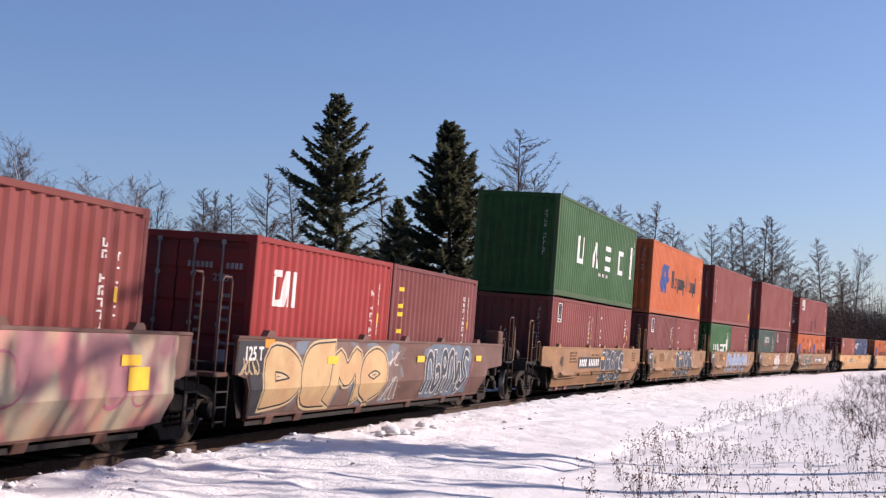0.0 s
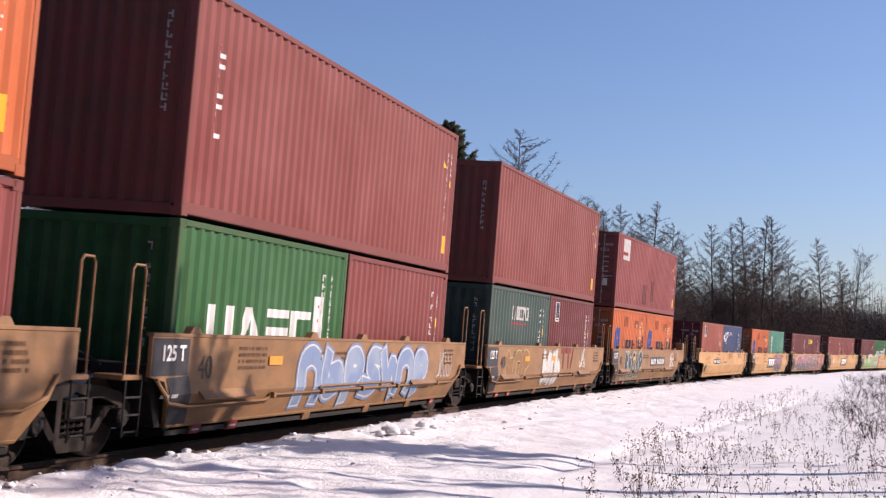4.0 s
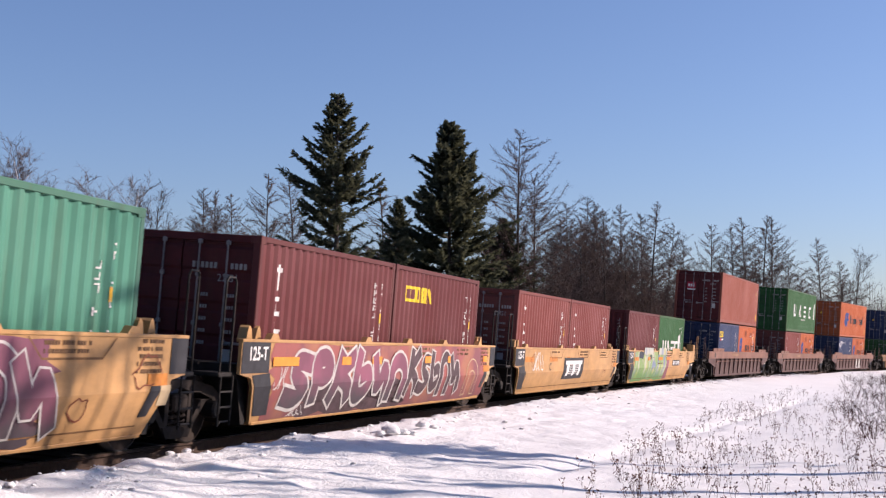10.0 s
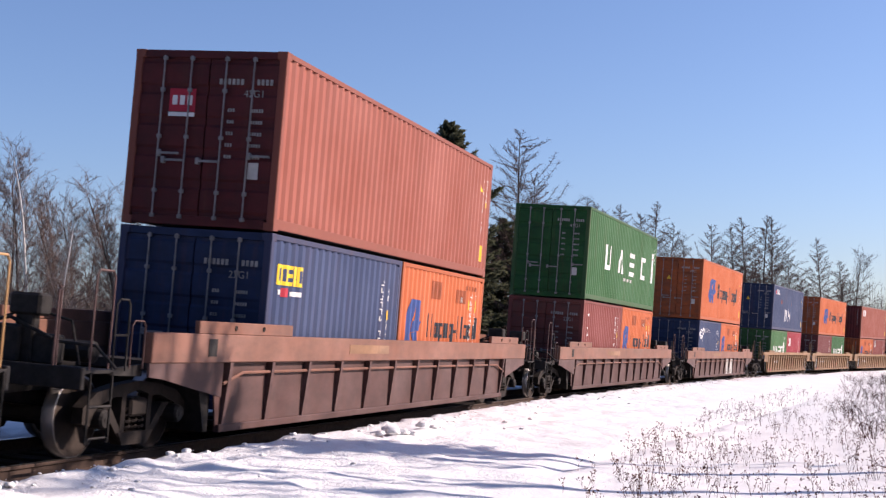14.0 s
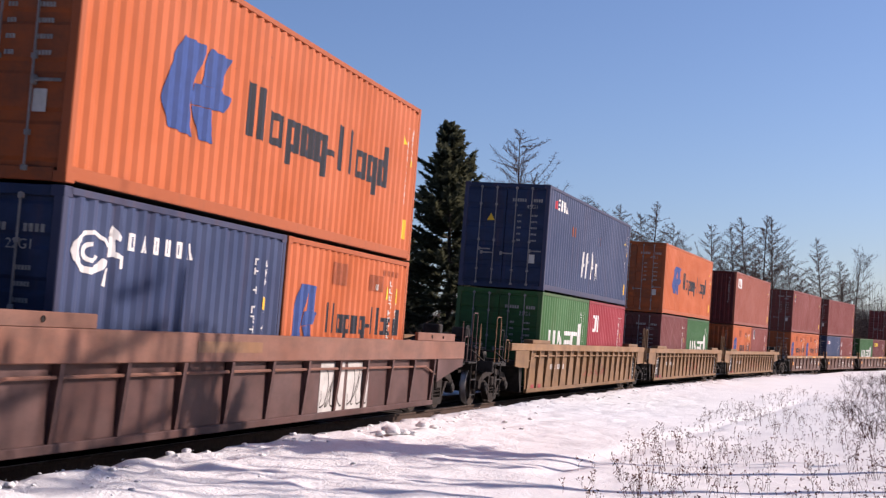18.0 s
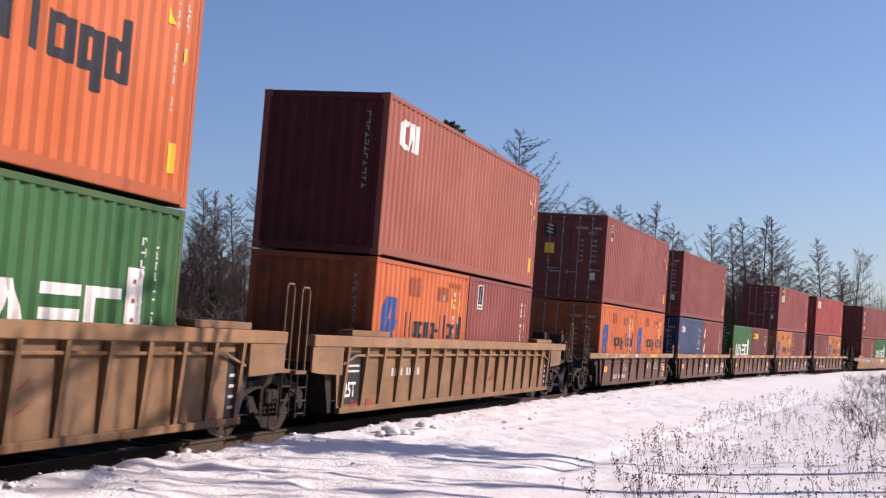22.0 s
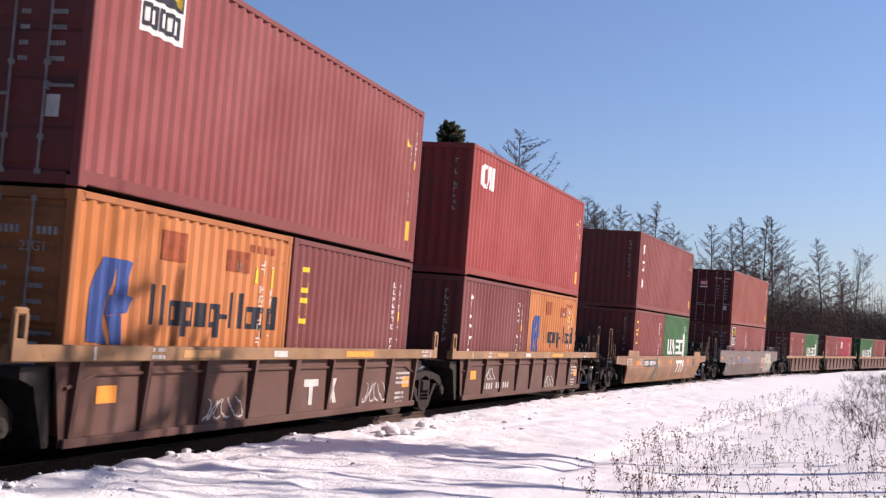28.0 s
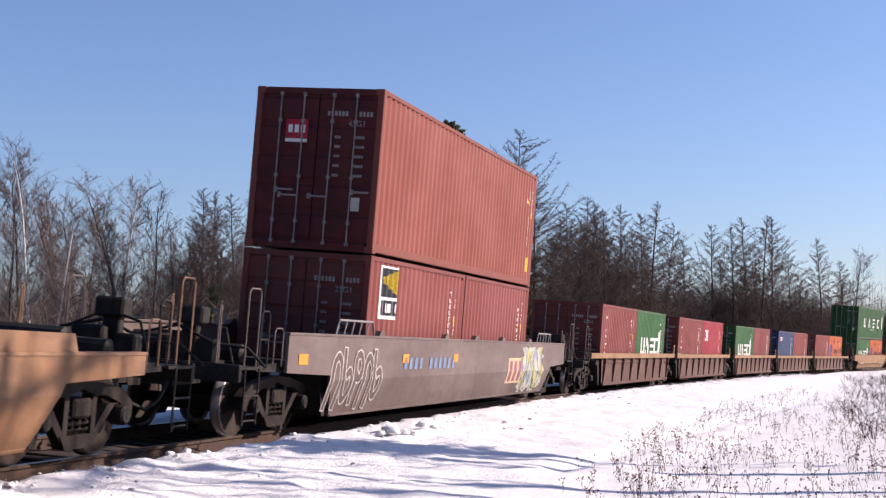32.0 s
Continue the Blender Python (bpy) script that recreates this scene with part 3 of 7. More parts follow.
        if size == 40:
            for k, x0 in enumerate((4.4, 4.95, 5.6, 6.2)):
                out.append(("sprayed_mark", WHITE, [rect(x0 + 0.3, 0.62, 0.08, 0.78, 0.06), rect(x0 + 0.33, 0.95 + 0.12 * (k % 2), 0.3, 0.09, 0.02), rect(x0 + 0.56, 0.66 + 0.2 * (k % 3), 0.06, 0.42, -0.08)]))
            out += [("bleached_patch", BLEACHED, [rect(x0, h * 0.60, 0.07, 0.28)]) for x0 in (3.1, 3.4, 6.9, 7.1)]
    elif logo == "horse":
        # a white emblem: a coil, a neck and head, forelegs and a hind leg
        at = lambda x, z: (0.28 + 0.95 * x, 1.64 + 0.66 * z)
        pt = lambda a, r: at(0.40 + r * math.cos(a), 0.46 + 0.9 * r * math.sin(a))
        arc = np.linspace(0.12 * math.pi, 1.90 * math.pi, 15)
        coil = [[pt(a, 0.40), pt(b, 0.40), pt(b, 0.40 - 0.06 - 0.09 * i / 14), pt(a, 0.40 - 0.06 - 0.09 * i / 14)] for i, (a, b) in enumerate(pairwise(arc))]
        inner = [[pt(a, 0.19), pt(b, 0.19), pt(b, 0.11), pt(a, 0.11)] for a, b in pairwise(arc[3:])]
        limbs = [[(0.74, 0.40), (0.94, 0.44), (0.90, 0.90), (0.78, 0.80)], [(0.76, 0.80), (0.86, 0.96), (1.06, 0.76), (1.00, 0.70)], [(0.92, 0.42), (1.16, 0.40), (1.17, 0.47), (0.93, 0.52)],
                 [(1.11, 0.24), (1.17, 0.26), (1.17, 0.44), (1.10, 0.42)], [(0.66, -0.06), (0.73, -0.08), (0.84, 0.24), (0.72, 0.22)]]
        out.append(("logo", WHITE, coil + inner + [[at(*q) for q in poly] for poly in limbs]))
        each("lettering", WHITE, block_letters(1.44, 2.02, 1.66, 0.20, 6, 0.50, "owouow"))
    elif logo == "white_mid":
        each("lettering", DULL_WHITE, block_letters(2.05, 1.82, 1.66, 0.34, 7, 0.26, "cwolowl"))
        out.append(("caption", LOGO_RED, [rect(2.0, 1.70, 1.5, 0.04)]))
    elif logo == "lighthouse":
        x, z = (0.60, 1.50) if size == 20 else (1.0, h * 0.66)
        out += [("plate", WHITE, [rect(x, z, 1.05, 0.96)]), ("logo", LOGO_DARK, [rect(x + 0.04, z + 0.40, 0.97, 0.52)]),
                ("emblem", LOGO_YELLOW, [[(x + 0.14, z + 0.66), (x + 0.99, z + 0.44), (x + 0.99, z + 0.92), (x + 0.14, z + 0.74)]])]
        each("lettering", LOGO_DARK, block_letters(x + 0.08, z + 0.07, 0.90, 0.27, 5, 0.12, "locol"))
    elif logo == "blank_plate":
        out += [("plate", DULL_WHITE, [rect(1.0, h * 0.66, 1.1, 0.74)]), ("caption", PATCH_RED, [rect(1.1 + 0.25 * i, h * 0.72, 0.18, 0.12) for i in range(3)]),
                ("painted_patch", BOX_PAINT["wine"], [rect(5.0, h * 0.10, 0.8, 0.75)]), ("painted_patch", BOX_PAINT["wine"], [rect(6.6, h * 0.16, 0.45, 0.8)])]
    elif logo == "big_white":
        out += [("lettering", WHITE, [rect(0.72, h * 0.72, 0.16, 0.36, 0.06), rect(0.86, h * 0.72 + 0.24, 0.22, 0.09, 0.02), rect(0.84, h * 0.72 + 0.04, 0.18, 0.09, 0.02)]),
                ("lettering", WHITE, [rect(0.72, h * 0.50, 0.28, 0.09, 0.02), rect(0.90, h * 0.50 + 0.08, 0.10, 0.14, 0.02), rect(0.72, h * 0.50 + 0.16, 0.10, 0.14, 0.02), rect(0.76, h * 0.50 + 0.29, 0.30, 0.09, 0.02)]),
                ("lettering", WHITE, [rect(0.72, h * 0.27, 0.14, 0.36, 0.05), rect(0.84, h * 0.29, 0.16, 0.24)])]
    elif logo == "plate_column":
        out.append(("plate", WHITE, [rect(0.93, 0.95, 0.3, 1.28)]))
        each("lettering", LOGO_DARK, [hollow(1.00, 1.0 + i * 0.235, 0.16, 0.16, 0.045, 0.04) for i in range(5)])
    elif logo == "two_marks":
        each("lettering", WHITE, [[rect(0.56, 1.76, 0.09, 0.42, 0.06), rect(0.72, 1.76, 0.09, 0.42, 0.06), rect(0.64, 1.93, 0.1, 0.1)], [rect(0.56, 1.06, 0.09, 0.42, 0.06), rect(0.66, 1.40, 0.20, 0.08), rect(0.62, 1.22, 0.18, 0.08)]])
    # codes near the far post
    col = code_column(L - (1.02 if size == 20 else 0.66), h * 0.36, h * 0.84, rng) + code_column(L - (0.68 if size == 20 else 0.42), h * (0.42 if size == 20 else 0.62), h * 0.84, rng)
    out.append(("stencil", WHITE, col))
    if size == 40 and logo != "spaced":
        out += [("warning_label", YELLOW, [rect(L - 0.60, h * 0.13, 0.17, 0.36)]), ("warning_triangle", LOGO_YELLOW, [[(L - 0.86, h * 0.73), (L - 0.70, h * 0.73), (L - 0.84, h * 0.73 + 0.20)]]),
                ("label", YELLOW, [rect(L - 0.43, h * 0.60, 0.07, 0.12)])]
    elif logo == "wing":
        out += [("warning_label", YELLOW, [rect(L - 0.69, 1.79, 0.15, 0.27)]), ("warning_triangle", LOGO_YELLOW, [[(L - 1.26, 1.84), (L - 1.08, 1.84), (L - 1.24, 2.08)]]), ("placard", WHITE, [rect(L - 1.85, 1.98, 0.12, 0.11)])]
    elif logo not in ("spaced", "wide"):
        out.append(("warning_label", YELLOW, [rect(L - 0.70, 1.48, 0.10, 0.17)]))
    return out


text_meshes = {}


def text_mesh(body, mat, size=1.0, bold=0.0):
    key = (body, mat.name, size, bold)
    if key not in text_meshes:
        cu = bpy.data.curves.new("text", "FONT")
        cu.body, cu.size, cu.offset, cu.fill_mode = body, size, bold, 'FRONT'
        cu.resolution_u = 3
        ob = new("text", cu)
        dg = bpy.context.evaluated_depsgraph_get()
        me = bpy.data.meshes.new_from_object(ob.evaluated_get(dg))
        bpy.data.objects.remove(ob)
        bpy.data.curves.remove(cu)
        me.materials.clear()
        me.materials.append(mat)
        text_meshes[key] = me
    return text_meshes[key]


for _b, _m, _z, _w in (("22G1", STENCIL, 0.15, 0.0), ("42G1", STENCIL, 0.15, 0.0), ("45G1", STENCIL, 0.15, 0.0), ("125 T", WHITE, 0.26, 0.006), ("125-T", WHITE, 0.26, 0.006), ("125T", WHITE, 0.34, 0.006),
                       ("40", GREY_PANEL, 0.42, 0.0), ("40", GREY_PANEL, 0.50, 0.012), ("A", GREY_PANEL, 0.29, 0.0), ("B", GREY_PANEL, 0.29, 0.0), ("C", GREY_PANEL, 0.29, 0.0), ("E", GREY_PANEL, 0.29, 0.0)):
    text_mesh(_b, _m, _z, _w)
SIDE_TURN = pose(0, 0, 0, 90, 0, 0)
END_TURN = pose(0, 0, 0, 90, 0, -90)


def container(size, tall, colour, end, logo, label, group, rng, code="22G1", end_plate=""):
    """A dry freight container; x runs along it, its base at z = 0. end: 'd' doors or 'c' corrugated wall towards -x."""
    L, h, mat, rail = LENGTHS[size], HEIGHTS[tall], BOX_PAINT[colour], RAIL_PAINT[colour]
    # ends get the paint with shade mixed in; salmon and copper the wine one
    end_mat = SHADED_END_PAINT[{"salmon": "wine", "copper": "wine"}.get(colour, colour)]
    root = thing("shipping_container", label, "container", group)
    for sgn in (-1, 1):
        part("side_wall", cached(("side_wall", size, tall, sgn), lambda s: build_side(s, size, h, sgn), mat), root)
        part("top_rail", cached(("top_rail", size), lambda s: s.box(-L / 2 + 0.1, L / 2 - 0.1, -0.03, 0.03, -0.04, 0.04, 0.008), rail), root, shift(0, sgn * (WIDE - 0.03), h - 0.045))
        part("bottom_rail", cached(("bottom_rail", size), lambda s: (s.box(-L / 2 + 0.1, L / 2 - 0.1, -0.012, 0.012, -0.062, 0.085, 0.005), s.box(-L / 2 + 0.1, L / 2 - 0.1, -0.05, 0.012, -0.062, -0.05)), rail), root,
             shift(0, sgn * (WIDE - 0.018), 0.095) @ (pose(0, 0, 0, 0, 0, 180) if sgn < 0 else Matrix()))
        for e in (-1, 1):
            part("corner_post", cached(("corner_post", tall), lambda s: s.box(-0.055, 0.055, -0.06, 0.06, 0.1, h - 0.1, 0.012), rail), root, shift(e * (L / 2 - 0.056), sgn * (WIDE - 0.062), 0))
            for z in (0.0, h - 0.118):
                part("corner_casting", cached("corner_casting", build_casting, rail), root, pose(e * (L / 2 - 0.089), sgn * (WIDE - 0.081), z, 0, 0, 0) @ Matrix.Diagonal((e, sgn, 1, 1)))
    for e in (-1, 1):
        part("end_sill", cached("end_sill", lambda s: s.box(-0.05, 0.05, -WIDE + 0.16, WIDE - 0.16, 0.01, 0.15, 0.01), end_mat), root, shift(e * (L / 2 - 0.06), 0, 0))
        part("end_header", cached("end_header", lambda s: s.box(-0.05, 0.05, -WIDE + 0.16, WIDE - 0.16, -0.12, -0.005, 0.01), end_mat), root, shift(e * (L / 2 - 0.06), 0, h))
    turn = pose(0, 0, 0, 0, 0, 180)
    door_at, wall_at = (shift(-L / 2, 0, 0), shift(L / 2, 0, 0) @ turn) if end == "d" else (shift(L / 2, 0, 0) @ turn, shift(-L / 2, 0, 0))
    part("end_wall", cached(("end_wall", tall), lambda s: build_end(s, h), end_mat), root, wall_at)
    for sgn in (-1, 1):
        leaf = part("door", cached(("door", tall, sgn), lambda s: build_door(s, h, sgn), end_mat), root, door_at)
        for yy in (0.28, 0.72):
            part("locking_bar", cached(("locking_bar", tall), lambda s: build_bar(s, h), GALV), leaf, shift(-0.012, sgn * yy, 0), "galvanised locking bar")
            part("handle", cached("bar_handle", build_handle, GALV), leaf, shift(-0.012, sgn * yy - (0.36 if yy > 0.5 else 0) , 0.95 + 0.1 * (yy > 0.5)))
    part("roof", cached(("roof", size, tall), lambda s: build_roof(s, size, h), mat), root)
    part("floor", cached(("floor", size), lambda s: s.box(-L / 2 + 0.12, L / 2 - 0.12, -WIDE + 0.07, WIDE - 0.07, 0.03, 0.14), STEEL), root)
    for nm, mt, shapes in side_marks(size, h, logo, rng):
        s = Shape()
        on_wall(s, size, shapes, 0.004 if nm in ("plate", "lettering", "stencil") and logo not in ("flag", "lighthouse", "plate_column") or nm == "plate" else 0.008 if nm != "lettering" else 0.012)
        if s.f:
            q = part(nm, s.mesh(nm, mt), root)
            if nm in ("stencil", "caption"):
                tagged(q, kind="stuff")
    # marks on the near end
    x = -L / 2 + (0.006 if end == "d" else 0.004)
    s = Shape()
    cm = -0.55
    if end == "d":
        for y0, n, z, q in [(-1.02, 4, h - 0.50, 0.085), (-0.56, 6, h - 0.50, 0.085)] + [(-0.90 + 0.45 * k, 5 if k == 0 else 3, h - 0.90 - 0.17 * i, 0.05) for i in range(5) for k in (0, 1)]:
            for m in range(n):
                s.box(x, x + 0.01, y0 + q * 0.8 * m, y0 + q * 0.8 * m + q * 0.5, z, z + q)
        tagged(part("stencil", s.mesh("stencil", STENCIL), root), kind="stuff")
        part("size_code", text_mesh(code, STENCIL, 0.15), root, shift(x - 0.004, -0.58, h - 0.68) @ END_TURN)
        part("placard", cached("placard", lambda s: s.box(0, 0.008, 0, 0.16, 0, 0.24), DULL_WHITE), root, shift(x - 0.002, -0.9, 0.72))
    else:
        for q in code_column(-0.8, h * 0.42, h * 0.88, rng):
            s.box(x - 0.004, x + 0.004, -q[1][0] - 1.6, -q[0][0] - 1.6, q[0][1], q[2][1])
        tagged(part("stencil", s.mesh("stencil", STENCIL), root), kind="stuff")
    if end_plate == "red":
        part("plate", cached("red_plate", lambda s: s.box(0, 0.006, 0, 0.42, 0, 0.34), LOGO_RED), root, shift(x - 0.006, 0.18, h - 0.92), "dark red logo plate")
        part("lettering", cached("plate_bars", lambda s: [s.box(0, 0.005, 0.05 + 0.12 * i, 0.13 + 0.12 * i, 0.08, 0.22) for i in range(3)] and s.box(0, 0.005, 0.0, 0.42, -0.09, -0.03), WHITE), root, shift(x - 0.011, 0.18, h - 0.9))
    elif end_plate == "flag":
        part("plate", cached("flag_plate", lambda s: s.box(0, 0.006, 0, 0.4, 0, 0.42), LOGO_NAVY), root, shift(x - 0.006, 0.52, h - 0.78), "blue logo plate")
        part("emblem", cached("flag_bars", lambda s: [s.prism_x([(0.04, 0.08 + 0.12 * i), (0.22, 0.10 + 0.12 * i), (0.31, 0.17 + 0.12 * i), (0.12, 0.14 + 0.12 * i)], 0, 0.004) for i in range(3)], LOGO_YELLOW), root, shift(x - 0.010, 0.55, h - 0.78))
        part("label", cached("label_square", lambda s: s.box(0, 0.006, 0, 0.32, 0, 0.34), YELLOW), root, shift(x - 0.006, 0.55, h - 1.35))
    elif end_plate == "triangle":
        part("warning_label", cached("tri_label", lambda s: s.prism_x([(0, 0), (0.22, 0), (0.11, 0.2)], 0, 0.006), YELLOW), root, shift(x - 0.006, 0.3, h - 1.05), "yellow warning triangle")
    return root


def build_casting(s):
    s.box(-0.089, 0.089, -0.081, 0.081, 0, 0.118, 0.008)
    s.box(-0.045, 0.045, 0.076, 0.0815, 0.032, 0.086)

# ---------------------------------------------------------------- well cars
def build_side_frame(s):
    """Cast side frame of a two-axle truck: top member, sloped arms, spring seat, bearing caps."""
    for sg in (-1, 1):
        s.prism([(sg * 1.22, 0.62), (sg * 1.22, 0.44), (sg * 1.05, 0.40), (sg * 0.92, 0.62), (sg * 0.55, 0.72), (sg * 0.35, 0.72), (0, 0.80), (0, 0.90), (sg * 0.5, 0.86), (sg * 0.95, 0.78)], -0.07, 0.07)
        s.prism([(sg * 0.92, 0.62), (sg * 0.78, 0.60), (sg * 0.30, 0.16), (sg * 0.30, 0.28), (sg * 0.62, 0.62)], -0.06, 0.06)
        s.prism([(sg * 0.36, 0.28), (sg * 0.26, 0.28), (sg * 0.26, 0.74), (sg * 0.36, 0.74)], -0.06, 0.06)
    s.prism([(-0.42, 0.30), (-0.30, 0.15), (0.30, 0.15), (0.42, 0.30)], -0.075, 0.075)


def build_spring(s):
    s.tube([(0.062 * math.cos(a), 0.062 * math.sin(a), 0.30 + 0.30 * a / (2 * math.pi * 4)) for a in np.linspace(0, 2 * math.pi * 4, 41)], 0.018, 4)


def build_wheelset(s):
    for sg in (-1, 1):
        s.lathe([(0.09, sg * 0.66), (0.11, sg * 0.80), (0.36, sg * 0.765), (0.40, sg * 0.79), (0.455, sg * 0.79)], 28)
        s.lathe([(0.455, sg * 0.79), (0.40, sg * 0.655), (0.36, sg * 0.68), (0.10, sg * 0.66)], 28)
        s.box(-0.03, 0.03, min(sg * 0.768, sg * 0.79), max(sg * 0.768, sg * 0.79), 0.2, 0.36)
        s.lathe([(0.0, sg * 1.06), (0.085, sg * 1.06), (0.085, sg * 0.85)], 12)
    s.tube([(0, -1.05, 0), (0, 1.05, 0)], 0.08, 10)


def build_tread(s):
    for sg in (-1, 1):
        s.lathe([(0.455, sg * 0.791), (0.483, sg * 0.785), (0.486, sg * 0.69), (0.51, sg * 0.675), (0.50, sg * 0.655), (0.44, sg * 0.655)], 28)


WHEELSETS = []


def wheelset_mesh():
    """Axle and wheels in dull steel, the running rims bright."""
    if "wheelset" not in CACHE:
        a, b = Shape(), Shape()
        build_wheelset(a)
        build_tread(b)
        n = len(a.f)
        a.add(b.v, b.f)
        me = a.mesh("wheelset", WHEEL_STEEL, True)
        me.materials.append(WHEEL_TREAD)
        for p in me.polygons:
            p.material_index = int(p.index >= n)
        CACHE["wheelset"] = me
    return CACHE["wheelset"]


def truck(parent, x):
    t = part("truck", cached("bolster", lambda s: (s.box(-0.2, 0.2, -1.1, 1.1, 0.48, 0.70, 0.03), s.box(-0.35, 0.35, -0.25, 0.25, 0.66, 0.80, 0.03)), TRUCK_STEEL), parent, shift(x, 0, 0), "two-axle truck")
    for sg in (-1, 1):
        part("side_frame", cached("side_frame", build_side_frame, TRUCK_STEEL), t, shift(0, sg * 1.0, 0))
        for dx in (-0.16, 0.0, 0.16):
            part("spring", cached("spring", build_spring, TRUCK_STEEL), t, shift(dx, sg * 1.0, 0))
        for e in (-1, 1):
            part("bearing_cap", cached("bearing_cap", lambda s: (s.lathe([(0, 0.12), (0.09, 0.12), (0.115, 0.09), (0.12, -0.06)], 14), s.lathe([(0.0, 0.13), (0.04, 0.125), (0.04, 0.11)], 8)), STEEL), t, pose(e * 0.89, sg * 1.06, 0.483, 0, 0, 0) @ Matrix.Diagonal((1, sg, 1, 1)))
        part("brake_beam", cached("brake_beam", lambda s: s.box(-0.04, 0.04, -0.75, 0.75, 0.30, 0.38, 0.01), STEEL), t, shift(sg * 0.36, 0, 0))
    for e in (-1, 1):
        w = part("wheelset", wheelset_mesh(), t, shift(e * 0.89, 0, 0.483), "steel wheelset with bright rims")
        WHEELSETS.append((w, parent, x, e * 0.89))
    return t


def loop_rail(s, x0, x1, z0, z1, y, r=0.015):
    r *= 0.75
    s.tube([(x0, y, z0), (x0, y, z1 - 0.06), (x0 + 0.05, y, z1), (x1 - 0.05, y, z1), (x1, y, z1 - 0.06), (x1, y, z0)], r, 6)


def strip(s, pts, w, y):
    """A painted line of width w along points (x, z) in the plane y."""
    n = len(pts)
    vs = []
    for i, (x, z) in enumerate(pts):
        a, b = pts[max(0, i - 1)], pts[min(n - 1, i + 1)]
        dx, dz = b[0] - a[0], b[1] - a[1]
        q = math.hypot(dx, dz) or 1
        ww = w * (0.55 + 0.45 * math.sin(math.pi * (i + 0.5) / n))
        vs += [(x - dz / q * ww / 2, y, z + dx / q * ww / 2), (x + dz / q * ww / 2, y, z - dx / q * ww / 2)]
    s.add(vs, [(2 * i, 2 * i + 1, 2 * i + 3, 2 * i + 2) for i in range(n - 1)])


GLYPHS = {
    "D": [[(0.14, 0.02), (0.10, 0.98), (0.55, 0.92), (0.88, 0.55), (0.75, 0.12), (0.14, 0.02)]],
    "E": [[(0.88, 1.0), (0.26, 0.95), (0.12, 0.5), (0.24, 0.05), (0.92, 0.04)], [(0.16, 0.50), (0.78, 0.56)]],
    "M": [[(0.02, 0.02), (0.16, 0.95), (0.46, 0.35), (0.82, 1.0), (0.96, 0.05)]],
    "O": [[(0.5, 0.02), (0.12, 0.25), (0.14, 0.75), (0.5, 0.98), (0.86, 0.75), (0.88, 0.25), (0.5, 0.02)]],
    # signs that stand for no letter
    "a": [[(0.10, 0.0), (0.12, 0.8), (0.5, 1.0), (0.85, 0.75), (0.80, 0.0)]],
    "b": [[(0.20, 1.0), (0.12, 0.35), (0.45, 0.02), (0.85, 0.30), (0.72, 0.66), (0.42, 0.56)]],
    "c": [[(0.08, 0.92), (0.40, 0.10), (0.60, 0.90), (0.92, 0.02)]],
    "d": [[(0.30, 0.0), (0.18, 0.9), (0.60, 1.0), (0.86, 0.70), (0.52, 0.42), (0.28, 0.60)]],
    "e": [[(0.12, 1.0), (0.40, 0.42), (0.88, 0.96)], [(0.40, 0.50), (0.48, 0.0)]],
    "f": [[(0.08, 0.10), (0.50, 0.0), (0.82, 0.30), (0.28, 0.62), (0.50, 0.98), (0.92, 0.88)]],
    "g": [[(0.15, 0.0), (0.30, 1.0)], [(0.82, 1.0), (0.22, 0.55), (0.70, 0.35), (0.90, 0.0)]],
}


def fat(s, pts, w, y):
    """A broad painted stroke along points (x, z), mitred where it bends and a little longer than its line."""
    n, vs = len(pts), []
    for i, (x, z) in enumerate(pts):
        a, b = pts[max(0, i - 1)], pts[min(n - 1, i + 1)]
        dx, dz = b[0] - a[0], b[1] - a[1]
        q = math.hypot(dx, dz) or 1
        ext = (-1 if i == 0 else 1 if i == n - 1 else 0) * w * 0.4
        x, z = x + dx / q * ext, z + dz / q * ext
        vs += [(x - dz / q * w / 2, y - 0.00001 * i, z + dx / q * w / 2), (x + dz / q * w / 2, y - 0.00001 * i, z - dx / q * w / 2)]
    s.add(vs, [(2 * i, 2 * i + 1, 2 * i + 3, 2 * i + 2) for i in range(n - 1)])


